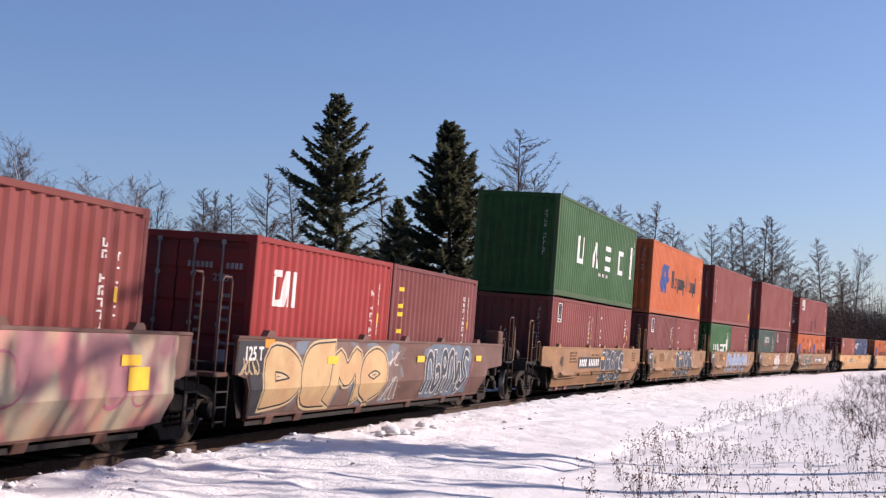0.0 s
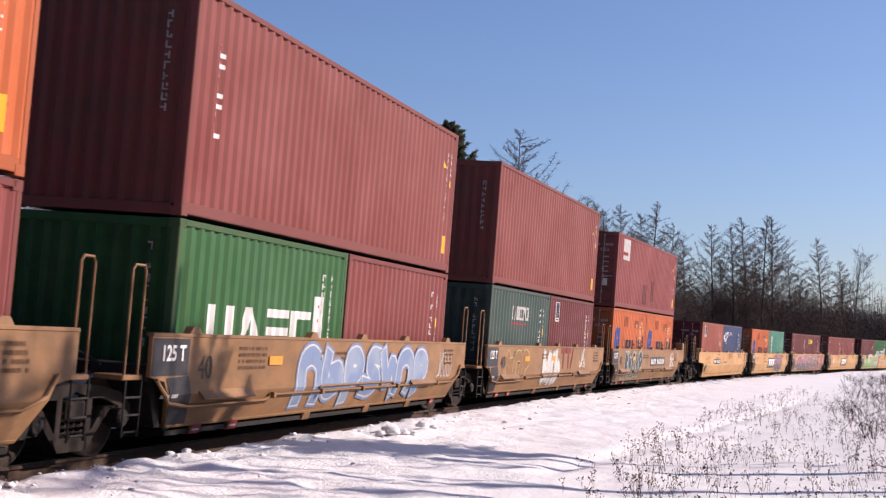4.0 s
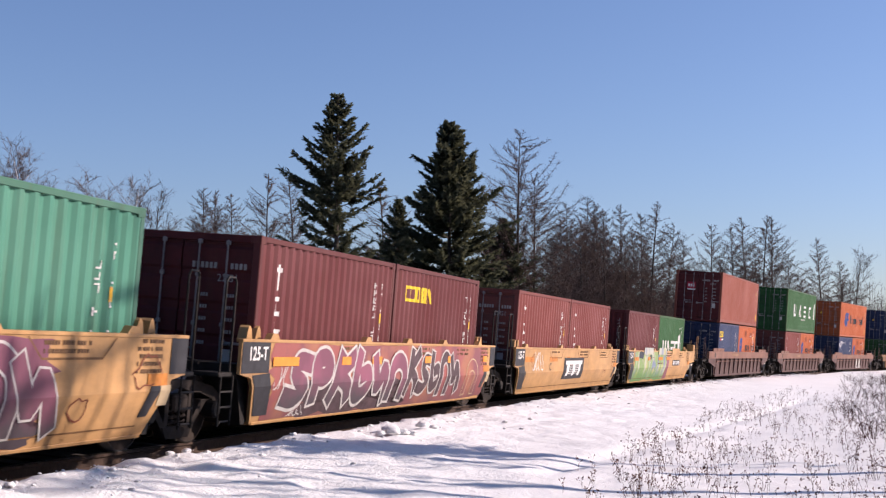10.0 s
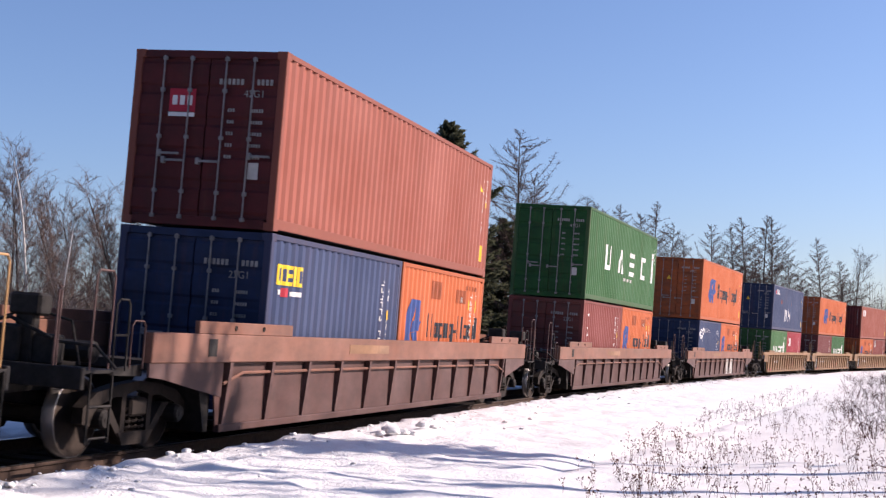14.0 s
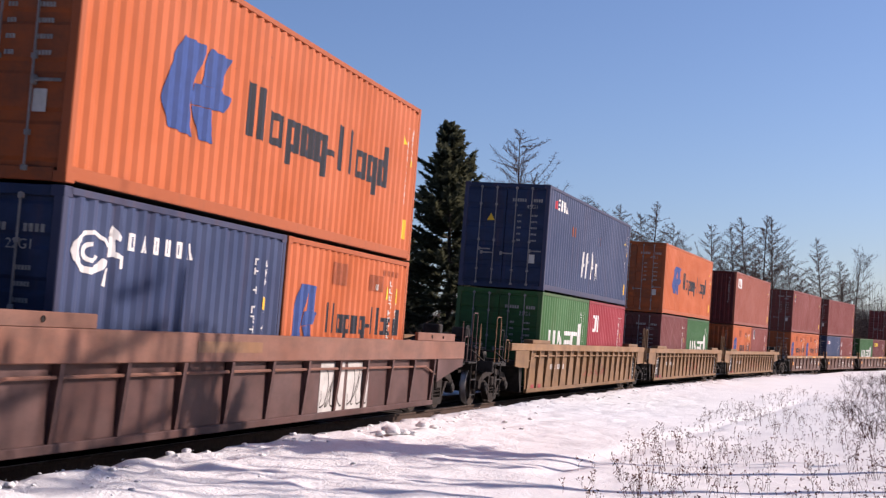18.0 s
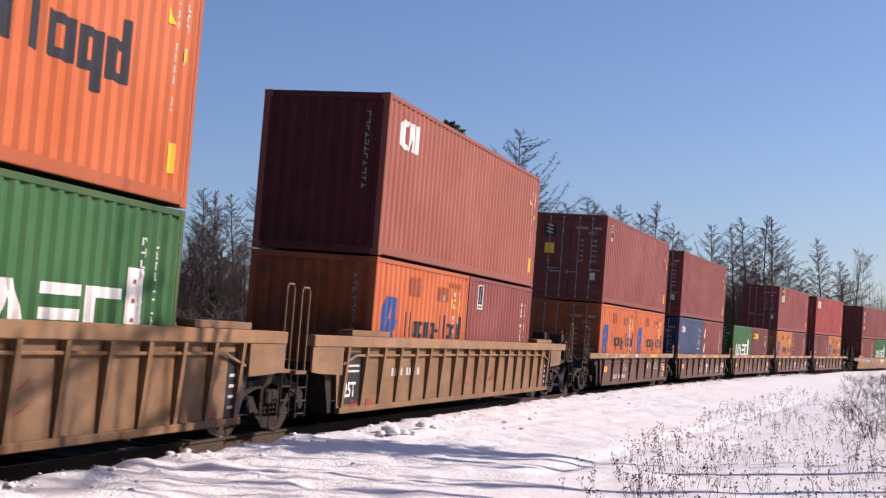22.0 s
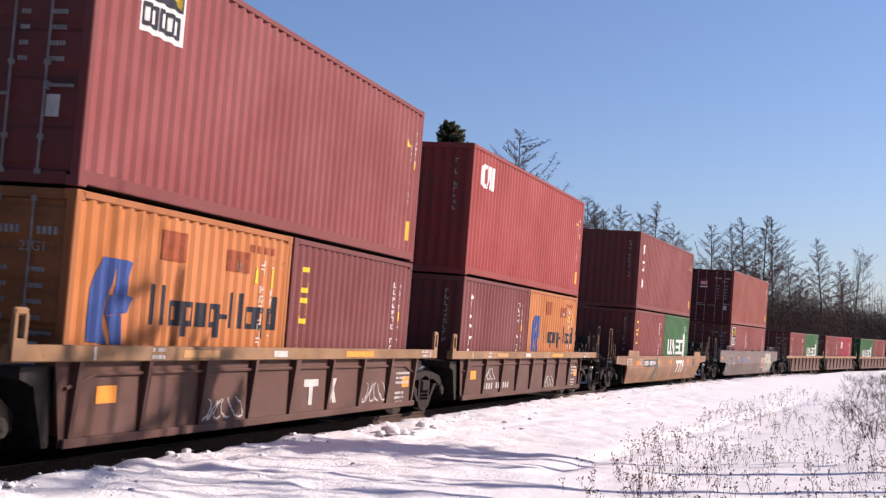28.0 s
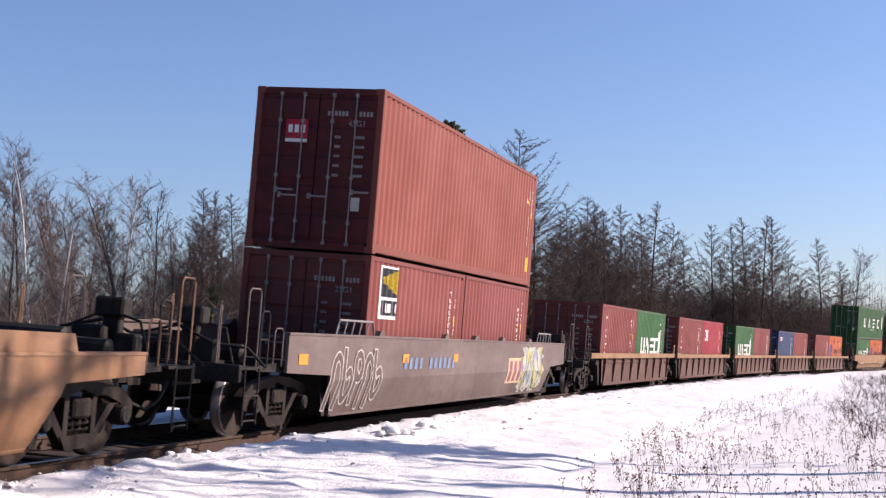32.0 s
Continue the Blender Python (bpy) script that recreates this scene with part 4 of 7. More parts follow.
def lettered(parent, y, x0, x1, z0, z1, word, fill, line, rng, weight=0.30, edge=0.035, halo=None, overlap=1.18):
    """Swollen spray-painted signs, each with its outline, overlapping like scales."""
    n = len(word)
    w = (x1 - x0) / n
    for i, ch in enumerate(word):
        a, lean = x0 + i * w - w * (overlap - 1) / 2, rng.uniform(-0.10, 0.16)
        drop, lift = rng.uniform(0.0, 0.10), rng.uniform(0.0, 0.08)
        fw = weight * w
        lo, hi = z0 + fw / 2 + edge + drop * (z1 - z0), z1 - fw / 2 - edge - lift * (z1 - z0)
        strokes = []
        for st in GLYPHS[ch]:
            pts = [(a + (u + lean * (v - 0.5)) * w * overlap, lo + v * (hi - lo)) for u, v in st]
            if len(pts) > 3:
                # soften the corners
                for _ in range(2):
                    sm = [pts[0]]
                    for p, q in pairwise(pts):
                        sm += [(p[0] * 0.78 + q[0] * 0.22, p[1] * 0.78 + q[1] * 0.22), (p[0] * 0.22 + q[0] * 0.78, p[1] * 0.22 + q[1] * 0.78)]
                    pts = sm + [pts[-1]]
            strokes.append(pts)
        d = y - 0.0025 * i
        layers = ([(SPRAY[halo], fw + 5 * edge, 0.0003)] if halo else []) + [(SPRAY[line], fw + 2 * edge, 0.0009), (SPRAY[fill], fw, 0.0016)]
        for mt, ww, dd in layers:
            for k, pts in enumerate(strokes):
                s = Shape()
                fat(s, pts, ww, d - dd - 0.0001 * k)
                part("spray_paint", s.mesh("spray_paint", mt), parent, None, "spray-painted sign with outline" if mt is SPRAY[fill] else "")


def wall_piece(parent, y, x0, x1, z0, z1, mat, rng, ragged=0.12, label=""):
    """A field of spray paint with an uneven edge."""
    m, pts = 46, []
    for k in range(m):
        t = k / m * 4
        e, f = int(t), t - int(t)
        u, v = ((f, 0), (1, f), (1 - f, 1), (0, 1 - f))[e]
        pts.append((x0 + u * (x1 - x0) + rng.uniform(-1, 1) * ragged * (e % 2), max(z0, min(z1, z0 + v * (z1 - z0) + rng.uniform(-1, 1) * ragged * 0.3))))
    s = Shape()
    s.add([((x0 + x1) / 2, y, (z0 + z1) / 2)] + [(a, y, b) for a, b in pts], [(0, 1 + k, 1 + (k + 1) % m) for k in range(m)])
    part("spray_paint", s.mesh("spray_paint", mat), parent, None, label)


def tag(parent, y, x0, x1, z0, z1, mat, rng, n=6, thick=0.03):
    """A hasty scribble in thin lines."""
    s = Shape()
    for i in range(n):
        cx = x0 + (x1 - x0) * (i + 0.5) / n
        r = (x1 - x0) / n * 0.75
        pts = [(cx + r * math.sin(t * rng.uniform(0.9, 1.1) + i), (z0 + z1) / 2 + (z1 - z0) / 2 * math.cos(t * 0.8 + rng.uniform(-0.1, 0.1))) for t in np.linspace(rng.uniform(0, 1), rng.uniform(4, 6), 12)]
        strip(s, pts, thick, y)
    tagged(part("spray_line", s.mesh("spray_line", mat), parent), kind="stuff")


def bars_panel(parent, y, x, z, w, h, n1, n2, ink, panel=None):
    """A car's number as plain bars, on a painted panel where there is one."""
    if panel:
        s = Shape()
        s.box(x, x + w, y - 0.002, y + 0.002, z, z + h)
        part("number_panel", s.mesh("number_panel", panel), parent)
    s = Shape()
    step = w / (n1 + n2 + 2.2)
    for i in range(n1 + n2):
        a = x + step * (0.6 + i + (1 if i >= n1 else 0))
        s.prism(rect(a, z + h * 0.18, step * 0.50, h * 0.62, step * 0.12), y - 0.005, y - 0.001)
    tagged(part("number_marking", s.mesh("number_marking", ink), parent), kind="stuff")


def sign(parent, body, y, x, z, size, mat, bold=0.0):
    part("lettering", text_mesh(body, mat, size, bold), parent, shift(x, y, z) @ SIDE_TURN)


def build_lug(s):
    """An upright plate with a slot through it."""
    s.box(-0.12, 0.12, -0.05, 0.004, -0.16, 0.06, 0.006)
    for x0, x1 in ((-0.12, -0.06), (0.06, 0.12)):
        s.box(x0, x1, -0.05, 0.004, 0.055, 0.30, 0.006)
    s.box(-0.12, 0.12, -0.05, 0.004, 0.28, 0.36, 0.02)


FAMILY = {
    # half: half length of the side; truck: truck centre from the middle; style of side; heights
    "smooth": dict(floor=0.302, half=7.0, inner=6.35, truck=7.87, ribs=0, z0=0.36, z1=1.48, chord=0.0),
    "guide": dict(floor=0.302, half=7.0, inner=6.35, truck=7.87, ribs=0, z0=0.27, z1=1.44, chord=0.0),
    "long_rib": dict(floor=0.367, half=9.8, inner=7.85, truck=9.3, ribs=12, z0=0.24, z1=1.50, chord=0.36),
    "mid_rib": dict(floor=0.367, half=9.3, inner=8.0, truck=9.885, ribs=18, z0=0.29, z1=1.55, chord=0.18),
    "short_rib": dict(floor=0.367, half=7.4, inner=6.35, truck=7.87, ribs=9, z0=0.27, z1=1.33, chord=0.17),
    "long_smooth": dict(floor=0.367, half=10.0, inner=7.95, truck=9.35, ribs=0, z0=0.26, z1=1.56, chord=0.0),
    "low_smooth": dict(floor=0.367, half=10.0, inner=7.95, truck=9.35, ribs=0, z0=0.26, z1=1.23, chord=0.0),
}


def well_car(fam, body, chord, near_end, far_end, label, group, variant=""):
    """One well unit. near_end, far_end: None where it hangs on a shared truck, else the metres from its middle to the coupler."""
    F = FAMILY[fam]
    hl, zt, zb = F["half"], F["z1"], F["z0"]
    P, C = CAR_PAINT[body], CAR_PAINT[chord or body]
    root = thing("well_car", label, "rail car", group)
    yo = 1.47
    inner = F["inner"]
    # the sides reach farther out where the unit ends in a coupler
    more = {"smooth": 0.9, "guide": 0.9, "short_rib": 1.0, "mid_rib": 0.5}.get(fam, 0.0)
    hn, hf = hl + (more if near_end else 0.0), hl + (more if far_end else 0.0)
    for sg in (-1, 1):
        if not F["ribs"]:
            poly = [(-hn, zt), (-hn, 0.98), (-inner - 0.28, 0.92), (-inner + 0.12, zb), (inner - 0.12, zb), (inner + 0.28, 0.92), (hf, 0.98), (hf, zt)]
            part("side_plate", cached(("side_plate", fam, sg, hn, hf), lambda s: s.prism(poly, sg * yo - sg * 0.05, sg * yo), P), root)
            part("top_flange", cached(("top_flange", fam, hn, hf), lambda s: s.box(-hn, hf, -0.09, 0.012, -0.03, 0.012, 0.006), P), root, pose(0, sg * yo, zt, 0, 0, 0) @ Matrix.Diagonal((1, sg, 1, 1)))
            part("bottom_flange", cached(("bottom_flange", fam), lambda s: s.box(-inner + 0.15, inner - 0.15, -0.12, 0.014, -0.02, 0.02, 0.006), P), root, pose(0, sg * yo, zb, 0, 0, 0) @ Matrix.Diagonal((1, sg, 1, 1)))
        else:
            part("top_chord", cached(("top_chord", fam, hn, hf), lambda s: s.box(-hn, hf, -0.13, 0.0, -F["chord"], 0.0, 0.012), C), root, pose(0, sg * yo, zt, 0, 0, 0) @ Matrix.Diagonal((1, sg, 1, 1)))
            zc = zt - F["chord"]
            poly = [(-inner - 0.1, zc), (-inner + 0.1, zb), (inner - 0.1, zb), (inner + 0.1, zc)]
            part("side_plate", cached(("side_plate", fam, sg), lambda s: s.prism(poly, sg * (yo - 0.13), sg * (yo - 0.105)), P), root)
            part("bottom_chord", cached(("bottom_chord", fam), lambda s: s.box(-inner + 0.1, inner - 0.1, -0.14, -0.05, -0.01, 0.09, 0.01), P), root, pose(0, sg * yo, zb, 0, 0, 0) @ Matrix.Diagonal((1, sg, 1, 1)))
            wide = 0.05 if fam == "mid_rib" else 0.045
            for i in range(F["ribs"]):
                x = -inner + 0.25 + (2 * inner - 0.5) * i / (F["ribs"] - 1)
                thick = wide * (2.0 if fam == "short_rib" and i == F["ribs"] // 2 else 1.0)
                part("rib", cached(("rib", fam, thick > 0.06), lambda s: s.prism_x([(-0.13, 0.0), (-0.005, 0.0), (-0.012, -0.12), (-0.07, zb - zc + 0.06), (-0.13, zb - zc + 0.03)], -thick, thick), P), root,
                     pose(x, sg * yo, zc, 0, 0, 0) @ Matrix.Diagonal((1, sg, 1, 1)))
            part("air_pipe", cached(("air_pipe", fam), lambda s: s.tube([(-inner + 0.1, 0, -0.28), (-inner + 0.7, 0, -0.14), (0, 0, -0.13), (inner - 0.8, 0, -0.14), (inner - 0.1, 0, -0.30)], 0.022, 6), C if fam != "short_rib" else P), root, shift(0, sg * (yo - 0.05 if fam != "short_rib" else yo - 0.085), zc))
            for e in (-1, 1) if fam != "short_rib" else ():
                part("end_gusset", cached(("end_gusset", fam), lambda s: s.prism([(0.0, zc), (0.0, 0.98), (-0.35, 0.95), (-hl + inner - 0.02, zc - 0.45), (-hl + inner - 0.02, zc)], -0.03, 0.0), P), root,
                     pose(e * hl, sg * yo - sg * 0.02, 0, 0, 0, 0) @ Matrix.Diagonal((e, sg, 1, 1)))
    # floor of the well and its cross members
    part("well_floor", cached(("well_floor", fam), lambda s: [s.box(-inner + 0.2, inner - 0.2, sg * 0.96 - 0.32, sg * 0.96 + 0.32, F["floor"] - 0.06, F["floor"]) for sg in (-1, 1)], STEEL), root)
    for i in range(7):
        part("cross_member", cached("cross_member", lambda s: s.box(-0.11, 0.11, -1.28, 1.28, zb - 0.03, zb + 0.05, 0.01), STEEL), root, shift(-inner + 0.5 + (2 * inner - 1) * i / 6, 0, 0))
    for e in (-1, 1):
        M = Matrix.Diagonal((e, 1, 1, 1))
        part("bulkhead", cached(("bulkhead", fam), lambda s: s.prism([(inner - 0.02, zb), (inner + 0.10, zb), (inner + 0.34, 0.9), (inner + 0.6, 0.98), (inner + 0.6, 1.10), (inner - 0.02, 1.10)], -1.29, 1.29), STEEL), root, M)
        out = near_end if e < 0 else far_end
        he = hn if e < 0 else hf
        tc = F["truck"]
        end = out - 0.75 if out else tc + 0.05
        part("draft_beam", cached(("draft_beam", fam, he, round(end, 2)), lambda s: s.prism([(he - 0.1, 0.78), (he - 0.1, 1.12), (end, 1.04), (end, 0.74)], -0.42, 0.42), STEEL), root, M)
        if out:
            part("platform", cached(("platform", fam, he, round(end, 2)), lambda s: s.box(end - 0.72, end, -1.42, 1.42, 1.03, 1.07, 0.006), STEEL), root, M)
            for sg in (-1, 1):
                part("side_arm", cached(("side_arm", fam, he, round(end, 2)), lambda s: s.prism([(he - 0.05, 0.98), (he - 0.05, 1.12), (end - 0.7, 1.07), (end - 0.7, 1.0)], -0.03, 0.03), STEEL), root, M @ shift(0, sg * 1.30, 0))
            part("end_beam", cached(("end_beam", round(end, 2)), lambda s: s.box(end - 0.03, end + 0.05, -1.42, 1.42, 0.86, 1.10, 0.012), STEEL), root, M)
            for sg in (-1, 1):
                S = M @ Matrix.Diagonal((1, sg, 1, 1))
                part("ladder", cached(("ladder", round(end, 2)), lambda s: (loop_rail(s, end - 0.55, end - 0.1, 1.05, 0.34, 1.44, 0.02), s.tube([(end - 0.55, 1.44, 0.68), (end - 0.1, 1.44, 0.68)], 0.016, 6)), STEEL), root, S)
                part("hand_rail", cached(("hand_rail", round(end, 2)), lambda s: (loop_rail(s, end - 0.50, end - 0.12, 1.08, 2.15, 1.40, 0.018), loop_rail(s, end - 0.02, end + 0.03, 1.02, 1.95, 1.05, 0.018)), P), root, S)
                part("grab_rail", cached(("grab_rail", round(end, 2)), lambda s: (loop_rail(s, end - 0.95, end - 0.66, 1.05, 1.85, 1.36, 0.018), s.tube([(end - 0.66, 1.36, 1.45), (end - 0.95, 1.36, 1.45)], 0.014, 5)), STEEL), root, S)
                part("step_rail", cached(("step_rail", fam, he), lambda s: loop_rail(s, he + 0.12, he + 0.42, 1.08, 1.62, 1.42), P), root, S)
                part("air_hose", cached(("air_hose", round(end, 2)), lambda s: s.tube([(end, 0.35, 0.8), (end + 0.25, 0.36, 0.55), (end + 0.5, 0.3, 0.42), (end + 0.68, 0.2, 0.5)], 0.028, 6), RUBBER), root, S)
            part("coupler", cached(("coupler", round(out, 2)), lambda s: (s.box(end, out - 0.22, -0.1, 0.1, 0.80, 0.98, 0.03), s.prism([(out - 0.30, 0.74), (out + 0.02, 0.74), (out + 0.06, 0.88), (out + 0.02, 1.04), (out - 0.30, 1.04)], -0.17, 0.12)), TRUCK_STEEL), root, M, "cast steel coupler")
            if e > 0 and fam in ("smooth", "guide"):
                bw = part("brake_wheel", cached("brake_wheel", lambda s: (s.tube([(0, 0.28 * math.cos(a), 0.28 * math.sin(a)) for a in np.linspace(0, 2 * math.pi, 21)], 0.02, 6), [s.tube([(0, 0, 0), (0, 0.28 * math.cos(a), 0.28 * math.sin(a))], 0.016, 5) for a in np.arange(5) * 1.2566], s.box(-0.05, 0.12, -0.07, 0.07, -0.07, 0.07, 0.02)), PATCH_RED if body == "tan" else STEEL), root, M @ shift(he + 0.45, -1.1, 1.52), "round hand-brake wheel")
                part("brake_stand", cached("brake_stand", lambda s: (s.box(-0.06, 0.06, -0.10, 0.10, -0.9, 0.1, 0.02), s.box(-0.1, 0.06, -0.12, 0.12, -0.12, 0.16, 0.03)), STEEL), root, M @ shift(he + 0.60, -1.1, 1.60))
            if fam in ("long_smooth", "low_smooth", "mid_rib", "long_rib", "short_rib"):
                part("brake_stand", cached("end_stand", lambda s: (s.box(-0.07, 0.07, -0.12, 0.12, 0.0, 0.62, 0.02), s.box(-0.16, 0.1, -0.2, 0.2, 0.55, 0.8, 0.03), s.tube([(0, -0.2, 0.3), (0.05, -0.9, 0.28), (0.1, -1.2, 0.05)], 0.02, 6)), STEEL), root, M @ shift(end - 0.35, -0.45, 1.05), "dark brake gear box")
            part("brake_cylinder", cached("brake_cylinder", lambda s: (s.tube([(0, -0.9, 0), (0, -0.86, 0), (0, -0.3, 0), (0, -0.26, 0)], [0.06, 0.13, 0.13, 0.06], 10), s.tube([(0, -0.26, 0), (0.05, 0.7, 0.02)], 0.03, 6)), STEEL), root, M @ shift(he + 0.25, 0, 1.22), "dark brake cylinder")
            part("valve_box", cached("valve_manifold", lambda s: (s.box(-0.2, 0.18, -0.35, 0.1, 0, 0.42, 0.03), s.box(-0.1, 0.14, 0.15, 0.45, 0, 0.3, 0.03), s.box(-0.12, 0.1, -0.75, -0.45, 0.0, 0.34, 0.03), s.tube([(0.1, -0.7, 0.3), (0.15, -0.2, 0.5), (0.1, 0.4, 0.36)], 0.022, 6), s.tube([(-0.1, -0.95, 0.02), (-0.12, -0.8, 0.5), (-0.05, -0.3, 0.62), (0.0, 0.2, 0.4)], 0.018, 6)), STEEL), root, M @ shift(end - 0.4, -0.1, 1.07), "dark valve boxes with piping")
            if fam in ("smooth", "guide") and e > 0:
                part("control_box", cached("control_box", lambda s: (s.box(-0.42, 0.0, -1.46, -1.15, 0.0, 0.30, 0.02), s.box(-0.34, -0.08, -1.47, -1.455, 0.04, 0.25)), P), root, M @ shift(he, 0, zt + 0.01), "box beside the end ladder")
            part("air_tank", cached("air_tank", lambda s: s.tube([(0, -0.55, 0), (0, -0.5, 0), (0, 0.5, 0), (0, 0.55, 0)], [0.08, 0.17, 0.17, 0.08], 12), STEEL), root, M @ shift(he + 0.42, 0.3, 1.28), "cylindrical air tank")
        else:
            for sg in (-1, 1) if fam != "short_rib" else ():
                S = M @ Matrix.Diagonal((1, sg, 1, 1))
                part("hand_rail", cached(("joint_rail", fam), lambda s: (loop_rail(s, he + 0.10, he + 0.40, 0.98, 2.25, 1.36, 0.022), s.box(he, he + 0.45, 1.0, 1.38, 0.94, 1.0, 0.01)), P if fam != "guide" else STEEL), root, S)
                part("ladder", cached(("joint_ladder", fam), lambda s: (loop_rail(s, he + 0.06, he + 0.42, 0.95, 0.36, 1.40, 0.02), [s.tube([(he + 0.06, 1.40, z), (he + 0.42, 1.40, z)], 0.016, 5) for z in (0.55, 0.75)]), STEEL), root, S)
            part("valve_box", cached("valve_box", lambda s: (s.box(-0.22, 0.22, -0.3, 0.3, -0.05, 0.28, 0.03), s.tube([(0, -0.3, 0.1), (0.0, -0.8, 0.12), (0.1, -1.2, 0.0)], 0.022, 6)), STEEL), root, M @ shift(he + 0.2, 0.2, 1.1))
    # trucks: each unit carries the one at its near end, the last of a car also the far one
    truck(root, -(near_end - 2.3 if near_end and fam in ("smooth", "guide", "short_rib") else F["truck"]))
    if far_end:
        truck(root, far_end - 2.3 if fam in ("smooth", "guide", "short_rib") else F["truck"])
    # fittings on the side that stand out
    for sg in (-1, 1):
        if fam == "smooth" and body == "tan":
            for x in (-4.9, 3.9):
                part("ledge", cached("ledge", lambda s: s.prism_x([(0, 0.0), (0.09, -0.10), (0.08, -0.12), (0, -0.03)], -0.8, 0.8), P), root, pose(x, sg * yo, 0.80, 0, 0, 0) @ Matrix.Diagonal((1, sg, 1, 1)))
            part("air_pipe", cached("tan_pipe", lambda s: s.tube([(-6.9, 0.035, 0.95), (-6.5, 0.035, 0.66), (-5.9, 0.035, 0.60), (-3.6, 0.035, 0.61), (-3.3, 0.035, 0.68), (6.0, 0.035, 0.68), (6.4, 0.035, 0.80), (6.6, 0.035, 1.02)], 0.024, 6), P), root, pose(0, sg * yo, 0, 0, 0, 0) @ Matrix.Diagonal((1, sg, 1, 1)))
            part("air_pipe", cached("tan_pipe_b", lambda s: s.tube([(-1.6, 0.03, 0.74), (-1.5, 0.03, 0.76), (2.0, 0.03, 0.76), (2.2, 0.03, 0.70)], 0.018, 6), P), root, pose(0, sg * yo, 0, 0, 0, 0) @ Matrix.Diagonal((1, sg, 1, 1)))
            for x in (-3.4, -1.5, 0.4, 2.3, 4.9):
                part("pipe_clamp", cached("pipe_clamp", lambda s: s.box(-0.04, 0.04, 0.0, 0.065, 0.64, 0.72, 0.008), P), root, pose(x, sg * yo, 0, 0, 0, 0) @ Matrix.Diagonal((1, sg, 1, 1)))
        if fam == "smooth":
            for x in (-5.4, -4.3, -1.6, 1.2, 3.6, 5.2):
                part("jack_pad", cached("jack_pad", lambda s: s.box(-0.14, 0.14, -0.05, 0.02, -0.13, 0.0, 0.01), P), root, pose(x, sg * yo, zb, 0, 0, 0) @ Matrix.Diagonal((1, sg, 1, 1)))
        if fam in ("smooth", "guide") or variant == "grey":
            for x in (-5.9, -1.9, 0.4, 2.8, 5.6):
                part("guide_tab", cached("guide_tab", lambda s: s.prism([(-0.17, 0), (-0.08, 0.085), (0.08, 0.085), (0.17, 0)], -0.1, 0.0), P), root, pose(x, sg * yo, zt + 0.012, 0, 0, 0) @ Matrix.Diagonal((1, sg, 1, 1)))
        if fam == "guide":
            for x in (-6.35, -6.05, 6.1, 6.4):
                part("end_guide", cached("end_guide", lambda s: s.prism([(-0.10, 0), (0.10, 0), (0.06, 0.14), (0.01, 0.19), (-0.04, 0.16)], -0.34, -0.20), P), root, pose(x, sg * yo, zt, 0, 0, 0) @ Matrix.Diagonal((1, sg, 1, 1)))
        if fam == "long_rib":
            for x0, x1 in ((-8.6, -5.6), (6.3, 9.0)):
                part("chord_plate", cached(("chord_plate", x0), lambda s: s.box(x0, x1, -0.09, -0.02, 0.0, 0.16, 0.01), C), root, pose(0, sg * yo, zt, 0, 0, 0) @ Matrix.Diagonal((1, sg, 1, 1)))
                for q in (0.35, 0.65):
                    part("bolt_hole", cached("bolt_hole", lambda s: s.lathe([(0.0, 0.0), (0.035, 0.0), (0.035, -0.01)], 10), STEEL), root, shift(x0 + (x1 - x0) * q, sg * (yo - 0.018), zt + 0.085))
        if fam == "short_rib":
            for x in ([] if near_end else [-hl + 0.12]) + ([] if far_end else [hl - 0.12]):
                part("lifting_lug", cached("lifting_lug", build_lug, C), root, pose(x, sg * yo, zt, 0, 0, 0) @ Matrix.Diagonal((1, sg, 1, 1)))
        if fam == "mid_rib":
            for x0, x1 in ((-7.6, -5.7), (6.2, 8.0)):
                part("chord_plate", cached(("chord_plate", x0, "m"), lambda s: s.box(x0, x1, -0.30, -0.04, 0.0, 0.10, 0.01), P), root, pose(0, sg * yo, zt, 0, 0, 0) @ Matrix.Diagonal((1, sg, 1, 1)))
        if fam in ("long_smooth", "low_smooth"):
            for x0, x1 in ((-8.0, -6.2), (6.6, 8.3)):
                if variant == "grey":
                    part("guard_rail", cached(("guard_rail", x0), lambda s: (s.tube([(x0, -0.06, 0), (x0 + 0.12, -0.06, 0.24), (x1 - 0.1, -0.06, 0.24), (x1, -0.06, 0)], 0.02, 6), [s.tube([(x0 + 0.35 * k, -0.06, 0), (x0 + 0.35 * k + 0.12, -0.06, 0.24)], 0.015, 5) for k in range(1, 5)]), GALV), root, pose(0, sg * yo, zt, 0, 0, 0) @ Matrix.Diagonal((1, sg, 1, 1)))
                else:
                    part("flare_plate", cached(("flare_plate", x0), lambda s: s.prism([(x0, 0), (x1 + 0.15, 0), (x1 + 0.05, 0.20), (x0 + 0.05, 0.22)], -0.05, -0.01), P), root, pose(0, sg * yo, zt, 0, 0, 0) @ Matrix.Diagonal((1, sg, 1, 1)))
    return root

